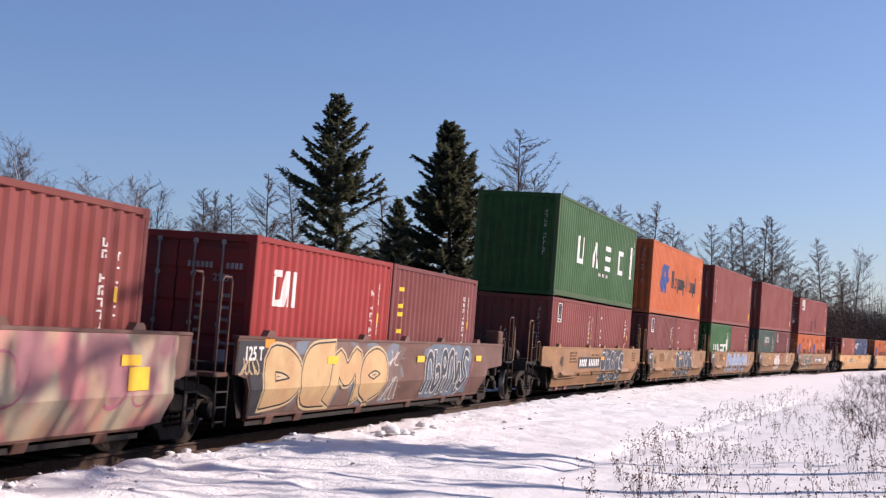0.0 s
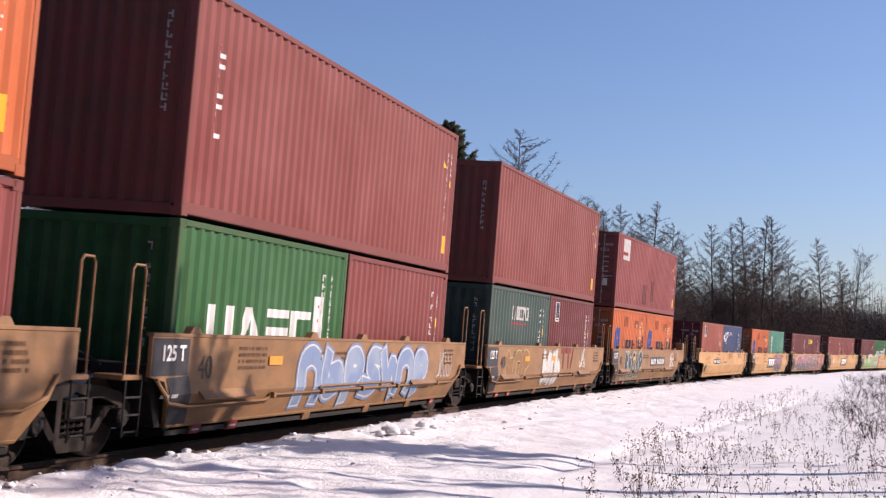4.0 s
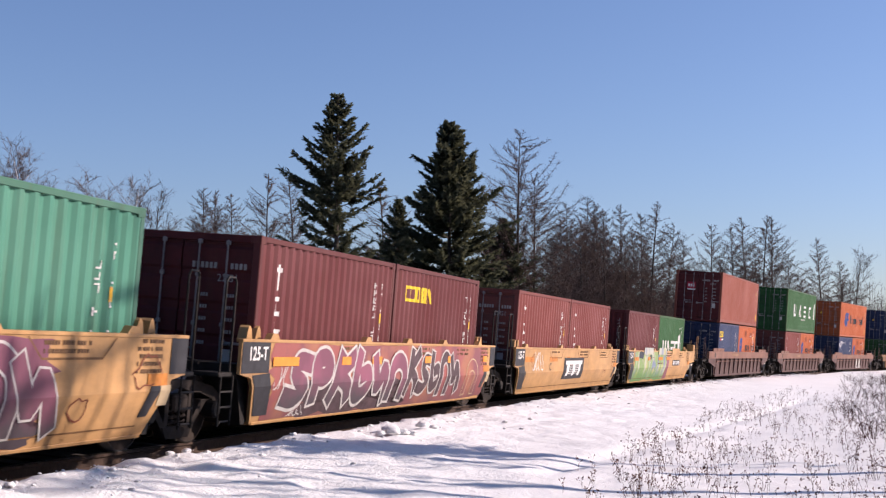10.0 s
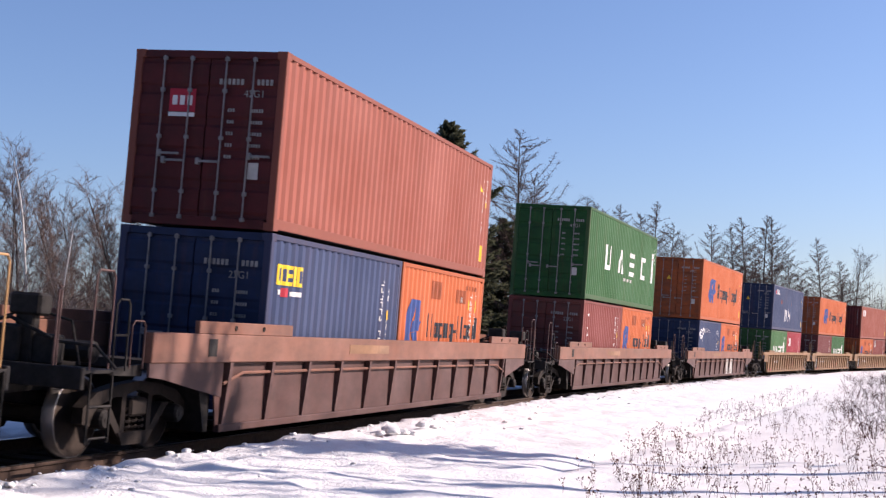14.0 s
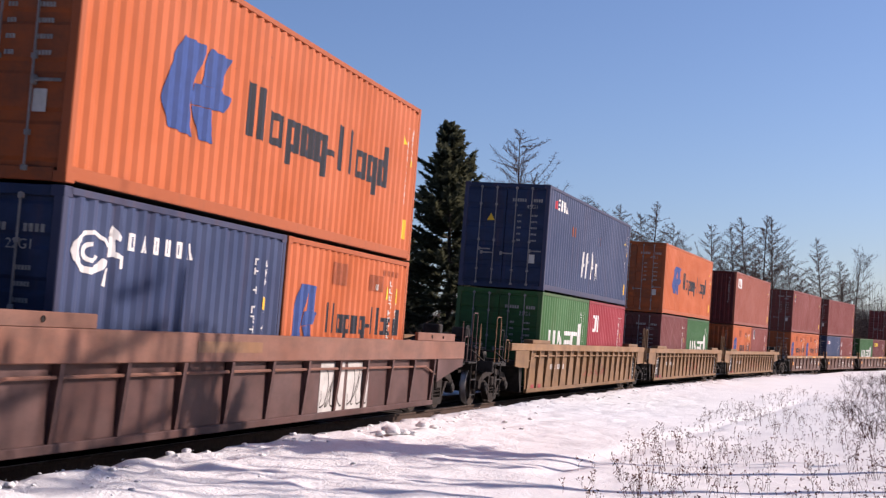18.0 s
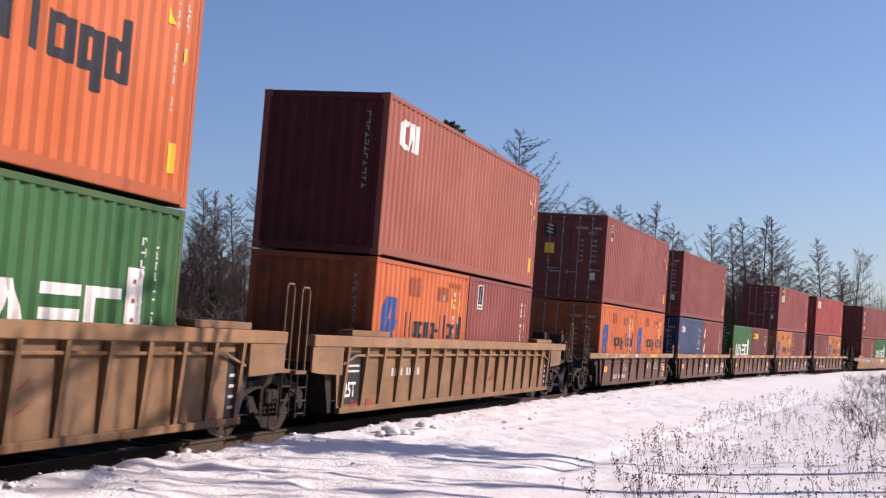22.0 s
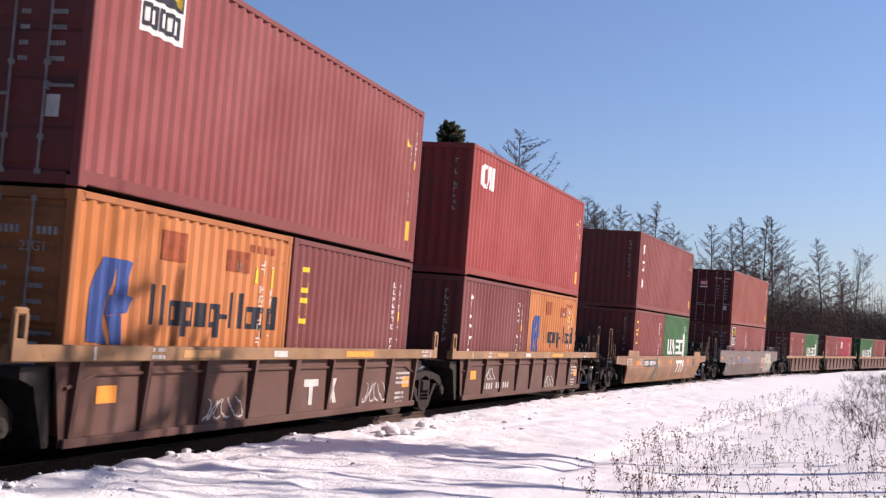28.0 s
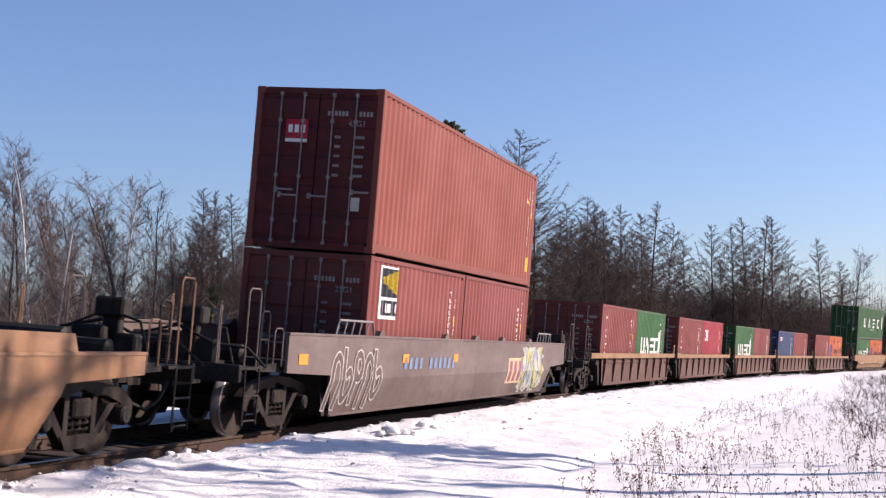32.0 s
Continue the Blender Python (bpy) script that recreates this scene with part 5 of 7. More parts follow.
# ---------------------------------------------------------------- ground
def lateral(px, py):
    """For arrays of places: metres along the track and metres to its camera side."""
    ss = S_GRID[::2]
    lx, ly, th = LINE_X[::2], LINE_Y[::2], heading(S_GRID[::2])
    s_out, d_out = np.empty(len(px)), np.empty(len(px))
    for a in range(0, len(px), 4000):
        x, y = px[a:a + 4000], py[a:a + 4000]
        k = np.argmin((x[:, None] - lx) ** 2 + (y[:, None] - ly) ** 2, axis=1)
        s_out[a:a + 4000] = ss[k]
        d_out[a:a + 4000] = (x - lx[k]) * np.sin(th[k]) - (y - ly[k]) * np.cos(th[k])
    return s_out, d_out


def rise(s, d, x, y):
    """Height of the snow at d metres from the track's middle, on the camera's side where d > 0."""
    base = GRADE * max(-100.0, min(260.0, s))
    a = abs(d)
    if a < 1.45:
        return base - 0.52
    if a < 1.95:
        z = -0.52 + (a - 1.45) / 0.5 * 0.50
    elif a < 3.0:
        z = -0.02 - (a - 1.95) * 0.04
    elif a < 7.5:
        z = -0.062 - (a - 3.0) / 4.5 * 0.31
    else:
        z = -0.372 - min(1.0, (a - 7.5) / 40) * 0.1
    if a < 60:
        v = Vector((x, y, 0))
        ridge = math.exp(-((a - 2.3) / 0.8) ** 2)
        z += ridge * (0.07 * noise.noise(v * 1.7) + 0.07 * noise.noise(v * 4.1) + 0.055 * noise.noise(v * 8.0) + 0.02)
        mid = math.exp(-((a - 4.2) / 1.6) ** 2)
        z += mid * (0.04 * noise.noise(v * 1.1 + Vector((7, 0, 0))) + 0.05 * noise.noise(v * 3.0) + 0.034 * noise.noise(v * 6.5))
        z += 0.035 * noise.noise(v * 0.45) + 0.012 * noise.noise(v * 1.3)
        if 4.0 < a < 60 and d > 0:
            z += (0.03 * max(0.0, noise.noise(v * 2.2)) + 0.045 * noise.noise(v * 0.9 + Vector((3, 5, 0)))) * min(1, (a - 4) / 3)
        # an old sled track and a second, deeper groove across the field
        for ax, ay, bx, by, wd, dp in ((0.0, 20.9, 3.84, 31.0, 0.10, 0.03), (1.97, 18.4, 10.66, 42.0, 0.16, 0.06)):
            t = ((x - ax) * (bx - ax) + (y - ay) * (by - ay)) / ((bx - ax) ** 2 + (by - ay) ** 2)
            if -0.1 < t < 1.3:
                off = math.hypot(x - ax - t * (bx - ax), y - ay - t * (by - ay))
                z -= dp * math.exp(-(off / wd) ** 2)
    else:
        z += 0.25 * noise.noise(Vector((x, y, 3)) * 0.02)
    return base + z


def axis(lo, hi, a, b, step, grow=1.16):
    """Grid lines from lo to hi, evenly close between a and b and wider outside."""
    mid = list(np.arange(a, b, step))
    out, st, q = [], step, b
    while q < hi:
        out.append(q)
        st *= grow
        q += st
    low, st, q = [], step, a
    while q > lo:
        st *= grow
        q -= st
        low.append(q)
    return low[::-1] + mid + out + [hi]


def make_ground():
    xs, ys = axis(-2600, 2600, -9, 15, 0.16, 1.10), axis(-2600, 2600, 9, 46, 0.18, 1.06)
    gx, gy = np.meshgrid(xs, ys)
    px, py = gx.ravel(), gy.ravel()
    s, d = lateral(px, py)
    vs = [(float(x), float(y), rise(float(a), float(b), float(x), float(y))) for x, y, a, b in zip(px, py, s, d)]
    n = len(xs)
    fs = [(j * n + i, j * n + i + 1, (j + 1) * n + i + 1, (j + 1) * n + i) for j in range(len(ys) - 1) for i in range(n - 1)]
    me = bpy.data.meshes.new("ground")
    me.from_pydata(vs, [], fs)
    me.materials.append(SNOW)
    me.shade_smooth()
    tagged(new("ground", me), "snow-covered ground with a ploughed bank along the track", "snow", kind="structure")


make_ground()


def ground_z(x, y):
    s, d = lateral(np.array([float(x)]), np.array([float(y)]))
    return rise(float(s[0]), float(d[0]), float(x), float(y))


def lump(s, c, r, rng):
    """An angular clod of snow."""
    n1, n2 = 5, 7
    vs = [(c[0], c[1], c[2] + r * rng.uniform(0.4, 0.65))]
    for i in range(1, n1):
        a = math.pi * 0.62 * i / (n1 - 1)
        for k in range(n2):
            q = r * rng.uniform(0.65, 1.2)
            t = 2 * math.pi * (k + 0.5 * (i % 2)) / n2
            vs.append((c[0] + q * math.sin(a) * math.cos(t), c[1] + q * math.sin(a) * math.sin(t), c[2] + 0.55 * q * math.cos(a)))
    fs = [(0, 1 + k, 1 + (k + 1) % n2) for k in range(n2)]
    for i in range(n1 - 2):
        o = 1 + i * n2
        fs += [(o + k, o + n2 + k, o + n2 + (k + 1) % n2, o + (k + 1) % n2) for k in range(n2)]
    s.add(vs, fs)


def make_clods():
    rng, s = random.Random(5), Shape()
    for i in range(2600):
        q, d = rng.uniform(-19, 75), abs(rng.gauss(0, 0.5)) + 1.92
        p = beside(q, -d, 0)
        r = 0.008 + 0.05 * rng.random() ** 6
        lump(s, (p.x, p.y, rise(q, d, p.x, p.y) - r * 0.1), r, rng)
    for i in range(70):
        q, d = rng.uniform(-19, 14), rng.uniform(2.6, 4.2)
        p = beside(q, -d, 0)
        r = 0.010 + 0.045 * rng.random() ** 5
        lump(s, (p.x, p.y, rise(q, d, p.x, p.y) + r * 0.1), r, rng)
    for x, y, r in ((-0.72, 20.2, 0.15), (-0.58, 20.3, 0.12), (-0.9, 20.1, 0.09), (-0.80, 20.6, 0.13), (-0.45, 20.5, 0.10), (-0.30, 21.4, 0.12), (-0.12, 21.6, 0.08), (1.05, 33.5, 0.22), (1.3, 33.9, 0.15), (3.0, 43.0, 0.2), (4.9, 54.5, 0.28)):
        lump(s, (x, y, ground_z(x, y) + r * 0.35), r, rng)
    me = s.mesh("snow_clods", SNOW, True)
    tagged(new("snow_clods", me), "loose clods of ploughed snow beside the track", "snow", kind="stuff")


make_clods()

# ---------------------------------------------------------------- track
def make_track():
    rng = random.Random(8)
    stations = list(np.arange(-540, -40, 8.0)) + list(np.arange(-40, 200, 1.0)) + list(np.arange(200, 740, 8.0))
    bed = Shape()
    cross = [(-2.35, -0.62), (-1.75, -0.26), (-1.45, -0.20), (-1.1, -0.19), (-0.4, -0.20), (0.4, -0.20), (1.1, -0.19), (1.45, -0.20), (1.75, -0.26), (2.35, -0.62)]
    n = len(cross)
    for q in stations:
        for lat, z in cross:
            bed.v.append(tuple(on_line(q, lat, z + (rng.uniform(-0.025, 0.025) if -40 <= q < 200 else 0))))
    bed.f += [(i * n + k, i * n + k + 1, (i + 1) * n + k + 1, (i + 1) * n + k) for i in range(len(stations) - 1) for k in range(n - 1)]
    me = bed.mesh("ballast_bed", BALLAST)
    tagged(new("ballast_bed", me), "dark crushed-stone ballast bed under the rails", "ballast", kind="structure")
    root = thing("railway_track", "single canted railway track on timber ties, cleared of snow", "railway track", kind="structure")
    prof = [(-0.07, -0.175), (-0.07, -0.16), (-0.012, -0.135), (-0.010, -0.045), (-0.036, -0.035), (-0.036, -0.006), (-0.028, 0.0), (0.028, 0.0),
            (0.036, -0.006), (0.036, -0.035), (0.010, -0.045), (0.012, -0.135), (0.07, -0.16), (0.07, -0.175)]
    for sg in (-1, 1):
        body, top = Shape(), Shape()
        m = len(prof)
        for q in stations:
            for a, z in prof:
                body.v.append(tuple(on_line(q, sg * 0.753 + a, z)))
            for a in (-0.03, 0.03):
                top.v.append(tuple(on_line(q, sg * 0.753 + a, 0.002)))
        body.f += [(i * m + k, i * m + (k + 1) % m, (i + 1) * m + (k + 1) % m, (i + 1) * m + k) for i in range(len(stations) - 1) for k in range(m)]
        top.f += [(2 * i, 2 * i + 1, 2 * i + 3, 2 * i + 2) for i in range(len(stations) - 1)]
        r = part("rail", body.mesh("rail", RAIL_SIDE), root, None, "rusty steel rail with a bright running surface")
        part("rail_head", top.mesh("rail_head", RAIL_TOP), r)
    tie = cached("tie", lambda s: s.box(-0.115, 0.115, -1.3, 1.3, -0.36, -0.17, 0.012), TIE)
    rest = Shape()
    for i in range(-40, 230):
        q = i * 0.56
        p = on_line(q, 0, 0)
        if -24 <= i < 150:
            part("tie", tie, root, pose(p.x, p.y, p.z, math.degrees(CANT), 0, math.degrees(float(heading(q)))))
        else:
            M = pose(p.x, p.y, p.z, math.degrees(CANT), 0, math.degrees(float(heading(q))))
            o = len(rest.v)
            rest.v += [tuple(M @ Vector((x, y, z))) for x in (-0.115, 0.115) for y in (-1.3, 1.3) for z in (-0.36, -0.17)]
            rest.f += [tuple(o + k for k in f) for f in ((0, 1, 3, 2), (4, 6, 7, 5), (0, 4, 5, 1), (2, 3, 7, 6), (0, 2, 6, 4), (1, 5, 7, 3))]
    tagged(part("tie_rows", rest.mesh("tie_rows", TIE), root), kind="stuff")


make_track()

# ---------------------------------------------------------------- trees
def bent(rng, p, d, length, n, wob, droop=0.0):
    """Points along a crooked stem from p in direction d."""
    pts, q, d = [p.copy()], p.copy(), d.normalized()
    for _ in range(n):
        d = (d + Vector((rng.gauss(0, wob), rng.gauss(0, wob), rng.gauss(0, wob) + droop))).normalized()
        q = q + d * (length / n)
        pts.append(q.copy())
    return pts


def larch(h, seed, start=0.16, spread=0.22, dense=1.0, thick=0.013, top=1.0, stout=0.0085, fall=0.8):
    """A bare larch: straight leader, level limbs, fine twigs. Returns three meshes."""
    rng = random.Random(seed)
    tr, lm, tw = Shape(), Shape(), Shape()
    pts = bent(rng, Vector((0, 0, -0.3)), Vector((0, 0, 1)), h + 0.3, 9, 0.018)
    r0 = stout * h
    tr.tube(pts, [r0 * (1 - i / 9.4) ** 0.9 + 0.008 for i in range(10)], 7)
    zs = [p.z for p in pts]
    f = start
    while f < 0.985:
        z = f * h
        p = Vector((np.interp(z, zs, [q.x for q in pts]), np.interp(z, zs, [q.y for q in pts]), z))
        a = rng.uniform(0, 6.283)
        L = h * spread * (1 - f) ** fall * rng.uniform(0.35, 1.15) + 0.12
        d = Vector((math.cos(a), math.sin(a), rng.uniform(0.05, 0.8)))
        lp = bent(rng, p, d, L, 4, 0.08, 0.06)
        lm.tube(lp, [0.022 * (1 - f) + 0.010, 0.014, 0.011, 0.009, 0.004], 3, False)
        for _ in range(int((3 + 7 * L) * (dense if f < top else 0.5))):
            t = rng.uniform(0.15, 1)
            i = min(3, int(t * 4))
            b = lp[i].lerp(lp[i + 1], t * 4 - i)
            e = b + Vector((rng.gauss(0, 1), rng.gauss(0, 1), rng.gauss(0.3, 0.6))).normalized() * rng.uniform(0.2, 0.75) * (0.35 + 0.65 * (1 - f))
            tw.spike(b, e, thick)
        f += rng.uniform(0.003, 0.009)
    return tr, lm, tw


def broadleaf(h, seed, lean=0.0, depth=2, stems=1, slim=1.0):
    """A bare broad-crowned tree whose limbs sweep up and fork again and again."""
    rng = random.Random(seed)
    tr, lm, tw = Shape(), Shape(), Shape()

    def grow(p, d, length, r, lev):
        n = 8 if lev == 0 else 4
        pts = bent(rng, p, d, length, n, 0.04 if lev == 0 else 0.11, 0.015 if lev < 2 else 0.0)
        radii = [r * (1 - 0.88 * i / n) + 0.003 for i in range(n + 1)]
        (tr if lev == 0 else lm).tube(pts, radii, 7 if lev == 0 else (4 if lev == 1 else 3), False)
        if lev >= depth:
            for _ in range(7):
                t = rng.uniform(0.1, 1.0)
                i = min(n - 1, int(t * n))
                b = pts[i].lerp(pts[i + 1], t * n - i)
                e = b + ((pts[-1] - pts[0]).normalized() * 0.7 + Vector((rng.gauss(0, 0.6), rng.gauss(0, 0.6), rng.gauss(0.1, 0.5)))).normalized() * rng.uniform(0.15, 0.5)
                tw.spike(b, e, 0.0065)
            return
        k = {0: 38, 1: 8}[lev]
        for j in range(k):
            t = (0.22 + 0.76 * (j + rng.random()) / k) if lev == 0 else rng.uniform(0.15, 1.0)
            i = min(n - 1, int(t * n))
            b = pts[i].lerp(pts[i + 1], t * n - i)
            out = Vector((rng.gauss(0, 1), rng.gauss(0, 1), 0)).normalized()
            dd = (pts[i + 1] - pts[i]).normalized() * rng.uniform(0.6, 1.1) + out * rng.uniform(0.35, 0.8) * slim
            ll = h * rng.uniform(0.14, 0.36) * (1.1 - 0.66 * t) if lev == 0 else length * rng.uniform(0.25, 0.6)
            grow(b, dd, ll, max(0.007, radii[i] * (0.20 if lev == 0 else 0.45)), lev + 1)

    for q in range(stems):
        a = rng.uniform(0, 6.28)
        grow(Vector((0.25 * q, 0.15 * q, -0.3)), Vector((lean + (0.18 * math.cos(a) if stems > 1 else 0), 0.1 * math.sin(a) * (stems > 1), 1)), h * 0.97 * (1 - 0.15 * q), 0.0105 * h, 0)
    return tr, lm, tw


def spruce(h, r, seed, full=1.0):
    """A spruce: tiers of boughs that dip and turn up at the tips, hung with short sprays of needles, with gaps between them."""
    rng = random.Random(seed)
    tr, lm, nd = Shape(), Shape(), Shape()
    tr.tube([(0, 0, -0.3), (0.03, 0, h * 0.5), (0, 0.02, h)], [0.014 * h, 0.008 * h, 0.01], 8)
    f = 0.05
    while f < 0.992:
        z = f * h
        R = min(r, 1.70 * r * (1 - f) ** 0.88)
        reach = rng.uniform(0.72, 1.0)
        for _ in range(int(round((6 if f < 0.75 else 5) * full))):
            a = rng.uniform(0, 6.283)
            L = R * reach * (rng.uniform(0.5, 0.95) if rng.random() < 0.72 else rng.uniform(0.95, 1.28)) + 0.16
            up = -0.10 + 0.80 * f
            lp = bent(rng, Vector((0, 0, z)), Vector((math.cos(a), math.sin(a), up - 0.15)), L, 5, 0.045, 0.07)
            lm.tube(lp, [0.035 * (1 - f) + 0.012, 0.026, 0.02, 0.014, 0.01, 0.004], 3, False)
            side = Vector((-math.sin(a), math.cos(a), 0))
            for _ in range(int((9 + 19 * L) * full)):
                t = rng.uniform(0.10, 1.0) ** 0.8
                i = min(4, int(t * 5))
                b = lp[i].lerp(lp[i + 1], t * 5 - i)
                w = (1.05 - t * 0.62) * min(1.0, 0.30 + L * 0.22)
                d = (lp[i + 1] - lp[i]).normalized() * rng.uniform(0.4, 1.0) + side * rng.choice((-1, 1)) * rng.uniform(0.1, 0.9) + Vector((0, 0, rng.uniform(-0.42, 0.22)))
                d.normalize()
                q = rng.uniform(0.16, 0.46) * w + 0.10
                for s2 in range(3):
                    u = d.cross(Vector((rng.gauss(0, 1), rng.gauss(0, 1), rng.gauss(0, 1)))).normalized() * rng.uniform(0.022, 0.050)
                    dd = (d + Vector((rng.gauss(0, 0.28), rng.gauss(0, 0.28), rng.gauss(0.0, 0.24)))) * q
                    nd.add([b - u * 0.5, b + dd * 0.55 - u, b + dd, b + dd * 0.55 + u], [(0, 1, 2, 3)])
        f += rng.uniform(0.016, 0.030) * (1.25 if f < 0.6 else 0.8)
    return tr, lm, nd


def leaders(h, offs, across, low, seed, limbs=()):
    """A bare tree whose crown stands as upright stems side by side. offs: metres from the trunk along across; limbs: (height, from, to, twigs)."""
    rng = random.Random(seed)
    tr, lm, tw = Shape(), Shape(), Shape()
    tr.tube(bent(rng, Vector((0, 0, -0.3)), Vector((0, 0, 1)), h * 0.93, 9, 0.010), [0.115 - 0.002 * i for i in range(10)], 8)
    for o in offs:
        base = across * o
        if abs(o) > 0.1:
            lm.tube([Vector((0, 0, low * 0.80)), across * (o * 0.7) + Vector((0, 0, low * 0.90)), base + Vector((0, 0, low))], [0.036, 0.034, 0.034], 5, False)
        st = bent(rng, base + Vector((0, 0, low)), Vector((rng.gauss(0, 0.03), rng.gauss(0, 0.03), 1)), (h - low) * rng.uniform(0.75, 1.0), 7, 0.035)
        lm.tube(st, [0.042, 0.042, 0.041, 0.038, 0.032, 0.024, 0.016, 0.008], 5, False)
        for _ in range(9):
            k = rng.randrange(2, 7)
            d = Vector((rng.gauss(0, 0.5), rng.gauss(0, 0.5), rng.uniform(0.4, 1.2)))
            tb = bent(rng, st[k], d, rng.uniform(0.3, 0.8), 3, 0.12)
            lm.tube(tb, [0.022, 0.017, 0.012, 0.005], 3, False)
            for _ in range(5):
                c = tb[rng.randrange(1, 4)]
                tw.spike(c, c + Vector((rng.gauss(0, 1), rng.gauss(0, 1), rng.gauss(0.5, 0.6))).normalized() * rng.uniform(0.15, 0.4), 0.010)
    for z, a, b, n in limbs:
        lp = bent(rng, across * a + Vector((0, 0, z)), across * (1 if b > a else -1) + Vector((0, 0, 0.03)), abs(b - a), 6, 0.03)
        lm.tube(lp, [0.075, 0.075, 0.07, 0.065, 0.06, 0.045, 0.02], 5, False)
        for _ in range(n):
            k = rng.randrange(0, 6)
            c = lp[k].lerp(lp[k + 1], rng.random())
            e = c + Vector((rng.gauss(0, 0.7), rng.gauss(0, 0.7), rng.gauss(0.2, 0.7))).normalized() * rng.uniform(0.12, 0.42)
            tw.spike(c, e, 0.020)
    return tr, lm, tw


def tree(name, meshes, label, category, group, mats):
    root = thing(name, label, category, group)
    for nm, sh, mt in zip(("trunk", "branchwork", "crown"), meshes, mats):
        q = part(nm, sh.mesh(nm, mt), root)
        if nm != "trunk":
            tagged(q, kind="stuff")
    return root


def planted(proto, used, x, y, scale, turn):
    """Stands the tree, or a copy of it once it is used, at x, y."""
    z = ground_z(x, y)
    m = pose(x, y, z, 0, 0, turn) @ Matrix.Scale(scale, 4)
    if id(proto) not in used:
        used.add(id(proto))
        proto.matrix_basis = m
        return proto
    ob = copy_thing(proto, Matrix())
    ob.matrix_basis = m
    return ob


USED = set()
rng_t = random.Random(11)
BARE = (BARK, TWIG, TWIG)
spruce_a = tree("spruce", spruce(13.7, 3.5, 3, 1.25), "tall dark green spruce with drooping ragged boughs", "tree", "spruces", (BARK, BARK, NEEDLE))
spruce_b = tree("spruce", spruce(13.2, 3.9, 4, 1.75), "tall dark green spruce with dense conical crown", "tree", "spruces", (BARK, BARK, NEEDLE))
planted(spruce_a, USED, -4.95, 62, 0.983, 20)
planted(spruce_b, USED, 0.30, 66, 0.975, 70)
planted(spruce_b, USED, 3.2, 72, 0.66, 130)
planted(spruce_a, USED, -2.4, 71, 0.70, 200)
planted(spruce_b, USED, -5.6, 73, 0.56, 300)
planted(spruce_b, USED, -9.0, 74, 0.42, 10)
planted(spruce_a, USED, -13.6, 80, 0.40, 260)

larches = [tree("larch", larch(14.0, 20 + i, 0.08 + 0.02 * i, 0.50 + 0.05 * (i % 3), 4.2, 0.0085, 1.0, 0.0095, 0.85), "bare grey-brown larch with thin level limbs", "tree", "bare larches", BARE) for i in range(5)]
broad = [tree("birch", broadleaf(10.5, 40, 0.03), "bare white-barked birch with fine branches", "tree", "bare birches", (BIRCH_BARK, PALE_TWIG, TWIG)),
         tree("birch", broadleaf(9.6, 41, 0.22), "leaning bare white-barked birch", "tree", "bare birches", (BIRCH_BARK, PALE_TWIG, TWIG)),
         tree("bare_tree", broadleaf(10.0, 42, -0.04), "bare brown broadleaf tree with spreading crown", "tree", "bare broadleaf trees", BARE),
         tree("bare_tree", broadleaf(9.4, 43, 0.06, 2, 2), "bare twin-stemmed broadleaf tree", "tree", "bare broadleaf trees", BARE)]

wide_larch = tree("larch", larch(14.0, 33, 0.08, 0.52, 4.4, 0.0085, 1.0, 0.009, 0.60), "bare larch with long spreading limbs", "tree", "bare larches", BARE)
planted(wide_larch, USED, 3.95, 72, 13.3 / 14.0, 40)
planted(wide_larch, USED, 5.0, 73.5, 11.4 / 14.0, 215)
planted(wide_larch, USED, 21.0, 128, 1.0, 160)
LARCH_LEFT = [(-17.1, 95, 13.2), (-16.7, 98, 13.2), (-14.7, 95, 12.7), (-11.6, 90, 13.6), (-10.6, 100, 14.8), (-3.9, 95, 13.8)]
LARCH_MID = [(10.4, 110, 14.0), (12.1, 115, 15.1), (13.4, 112, 14.3), (15.6, 118, 14.7), (17.1, 112, 14.3), (27.1, 150, 14.2), (30.0, 150, 16.2), (32.4, 150, 16.1)]
LARCH_FAR = [(34.4, 152, 17.3), (35.4, 150, 17.2), (37.9, 155, 17.8), (43.9, 170, 14.6), (46.7, 165, 16.2)]
for i, (x, y, h) in enumerate(LARCH_LEFT + LARCH_MID + LARCH_FAR):
    planted(larches[i % 5], USED, x, y, h / 14.0, rng_t.uniform(0, 360))
# the thin stand behind the middle of the curve
for i in range(32):
    y = rng_t.uniform(104, 138)
    kind_of, across, size, turn = rng_t.randrange(5), rng_t.uniform(0.072, 0.155), rng_t.uniform(0.72, 0.98), rng_t.uniform(0, 360)
    if i % 3:
        planted(larches[kind_of], USED, y * across, y, size, turn)
for i in range(30):
    y = rng_t.uniform(150, 200)
    planted(larches[rng_t.randrange(5)], USED, y * rng_t.uniform(0.15, 0.30), y, rng_t.uniform(0.55, 0.95), rng_t.uniform(0, 360))
for i in range(22):
    y = rng_t.uniform(84, 120)
    planted(larches[rng_t.randrange(5)], USED, -y * rng_t.uniform(0.02, 0.17), y, rng_t.uniform(0.5, 0.75), rng_t.uniform(0, 360))
BROAD_AT = [(-18.1, 60, 10.6, 0), (-23.4, 75, 12.0, 2), (-15.4, 62, 9.5, 1), (-13.7, 60, 9.2, 3), (-14.9, 70, 9.6, 2), (-15.0, 75, 9.4, 3),
            (-22.6, 80, 11.3, 2), (-22.6, 85, 11.8, 3), (-21.1, 66, 10.2, 2), (-17.0, 58, 8.0, 1), (-12.4, 63, 7.4, 2), (-19.6, 72, 9.8, 3)]
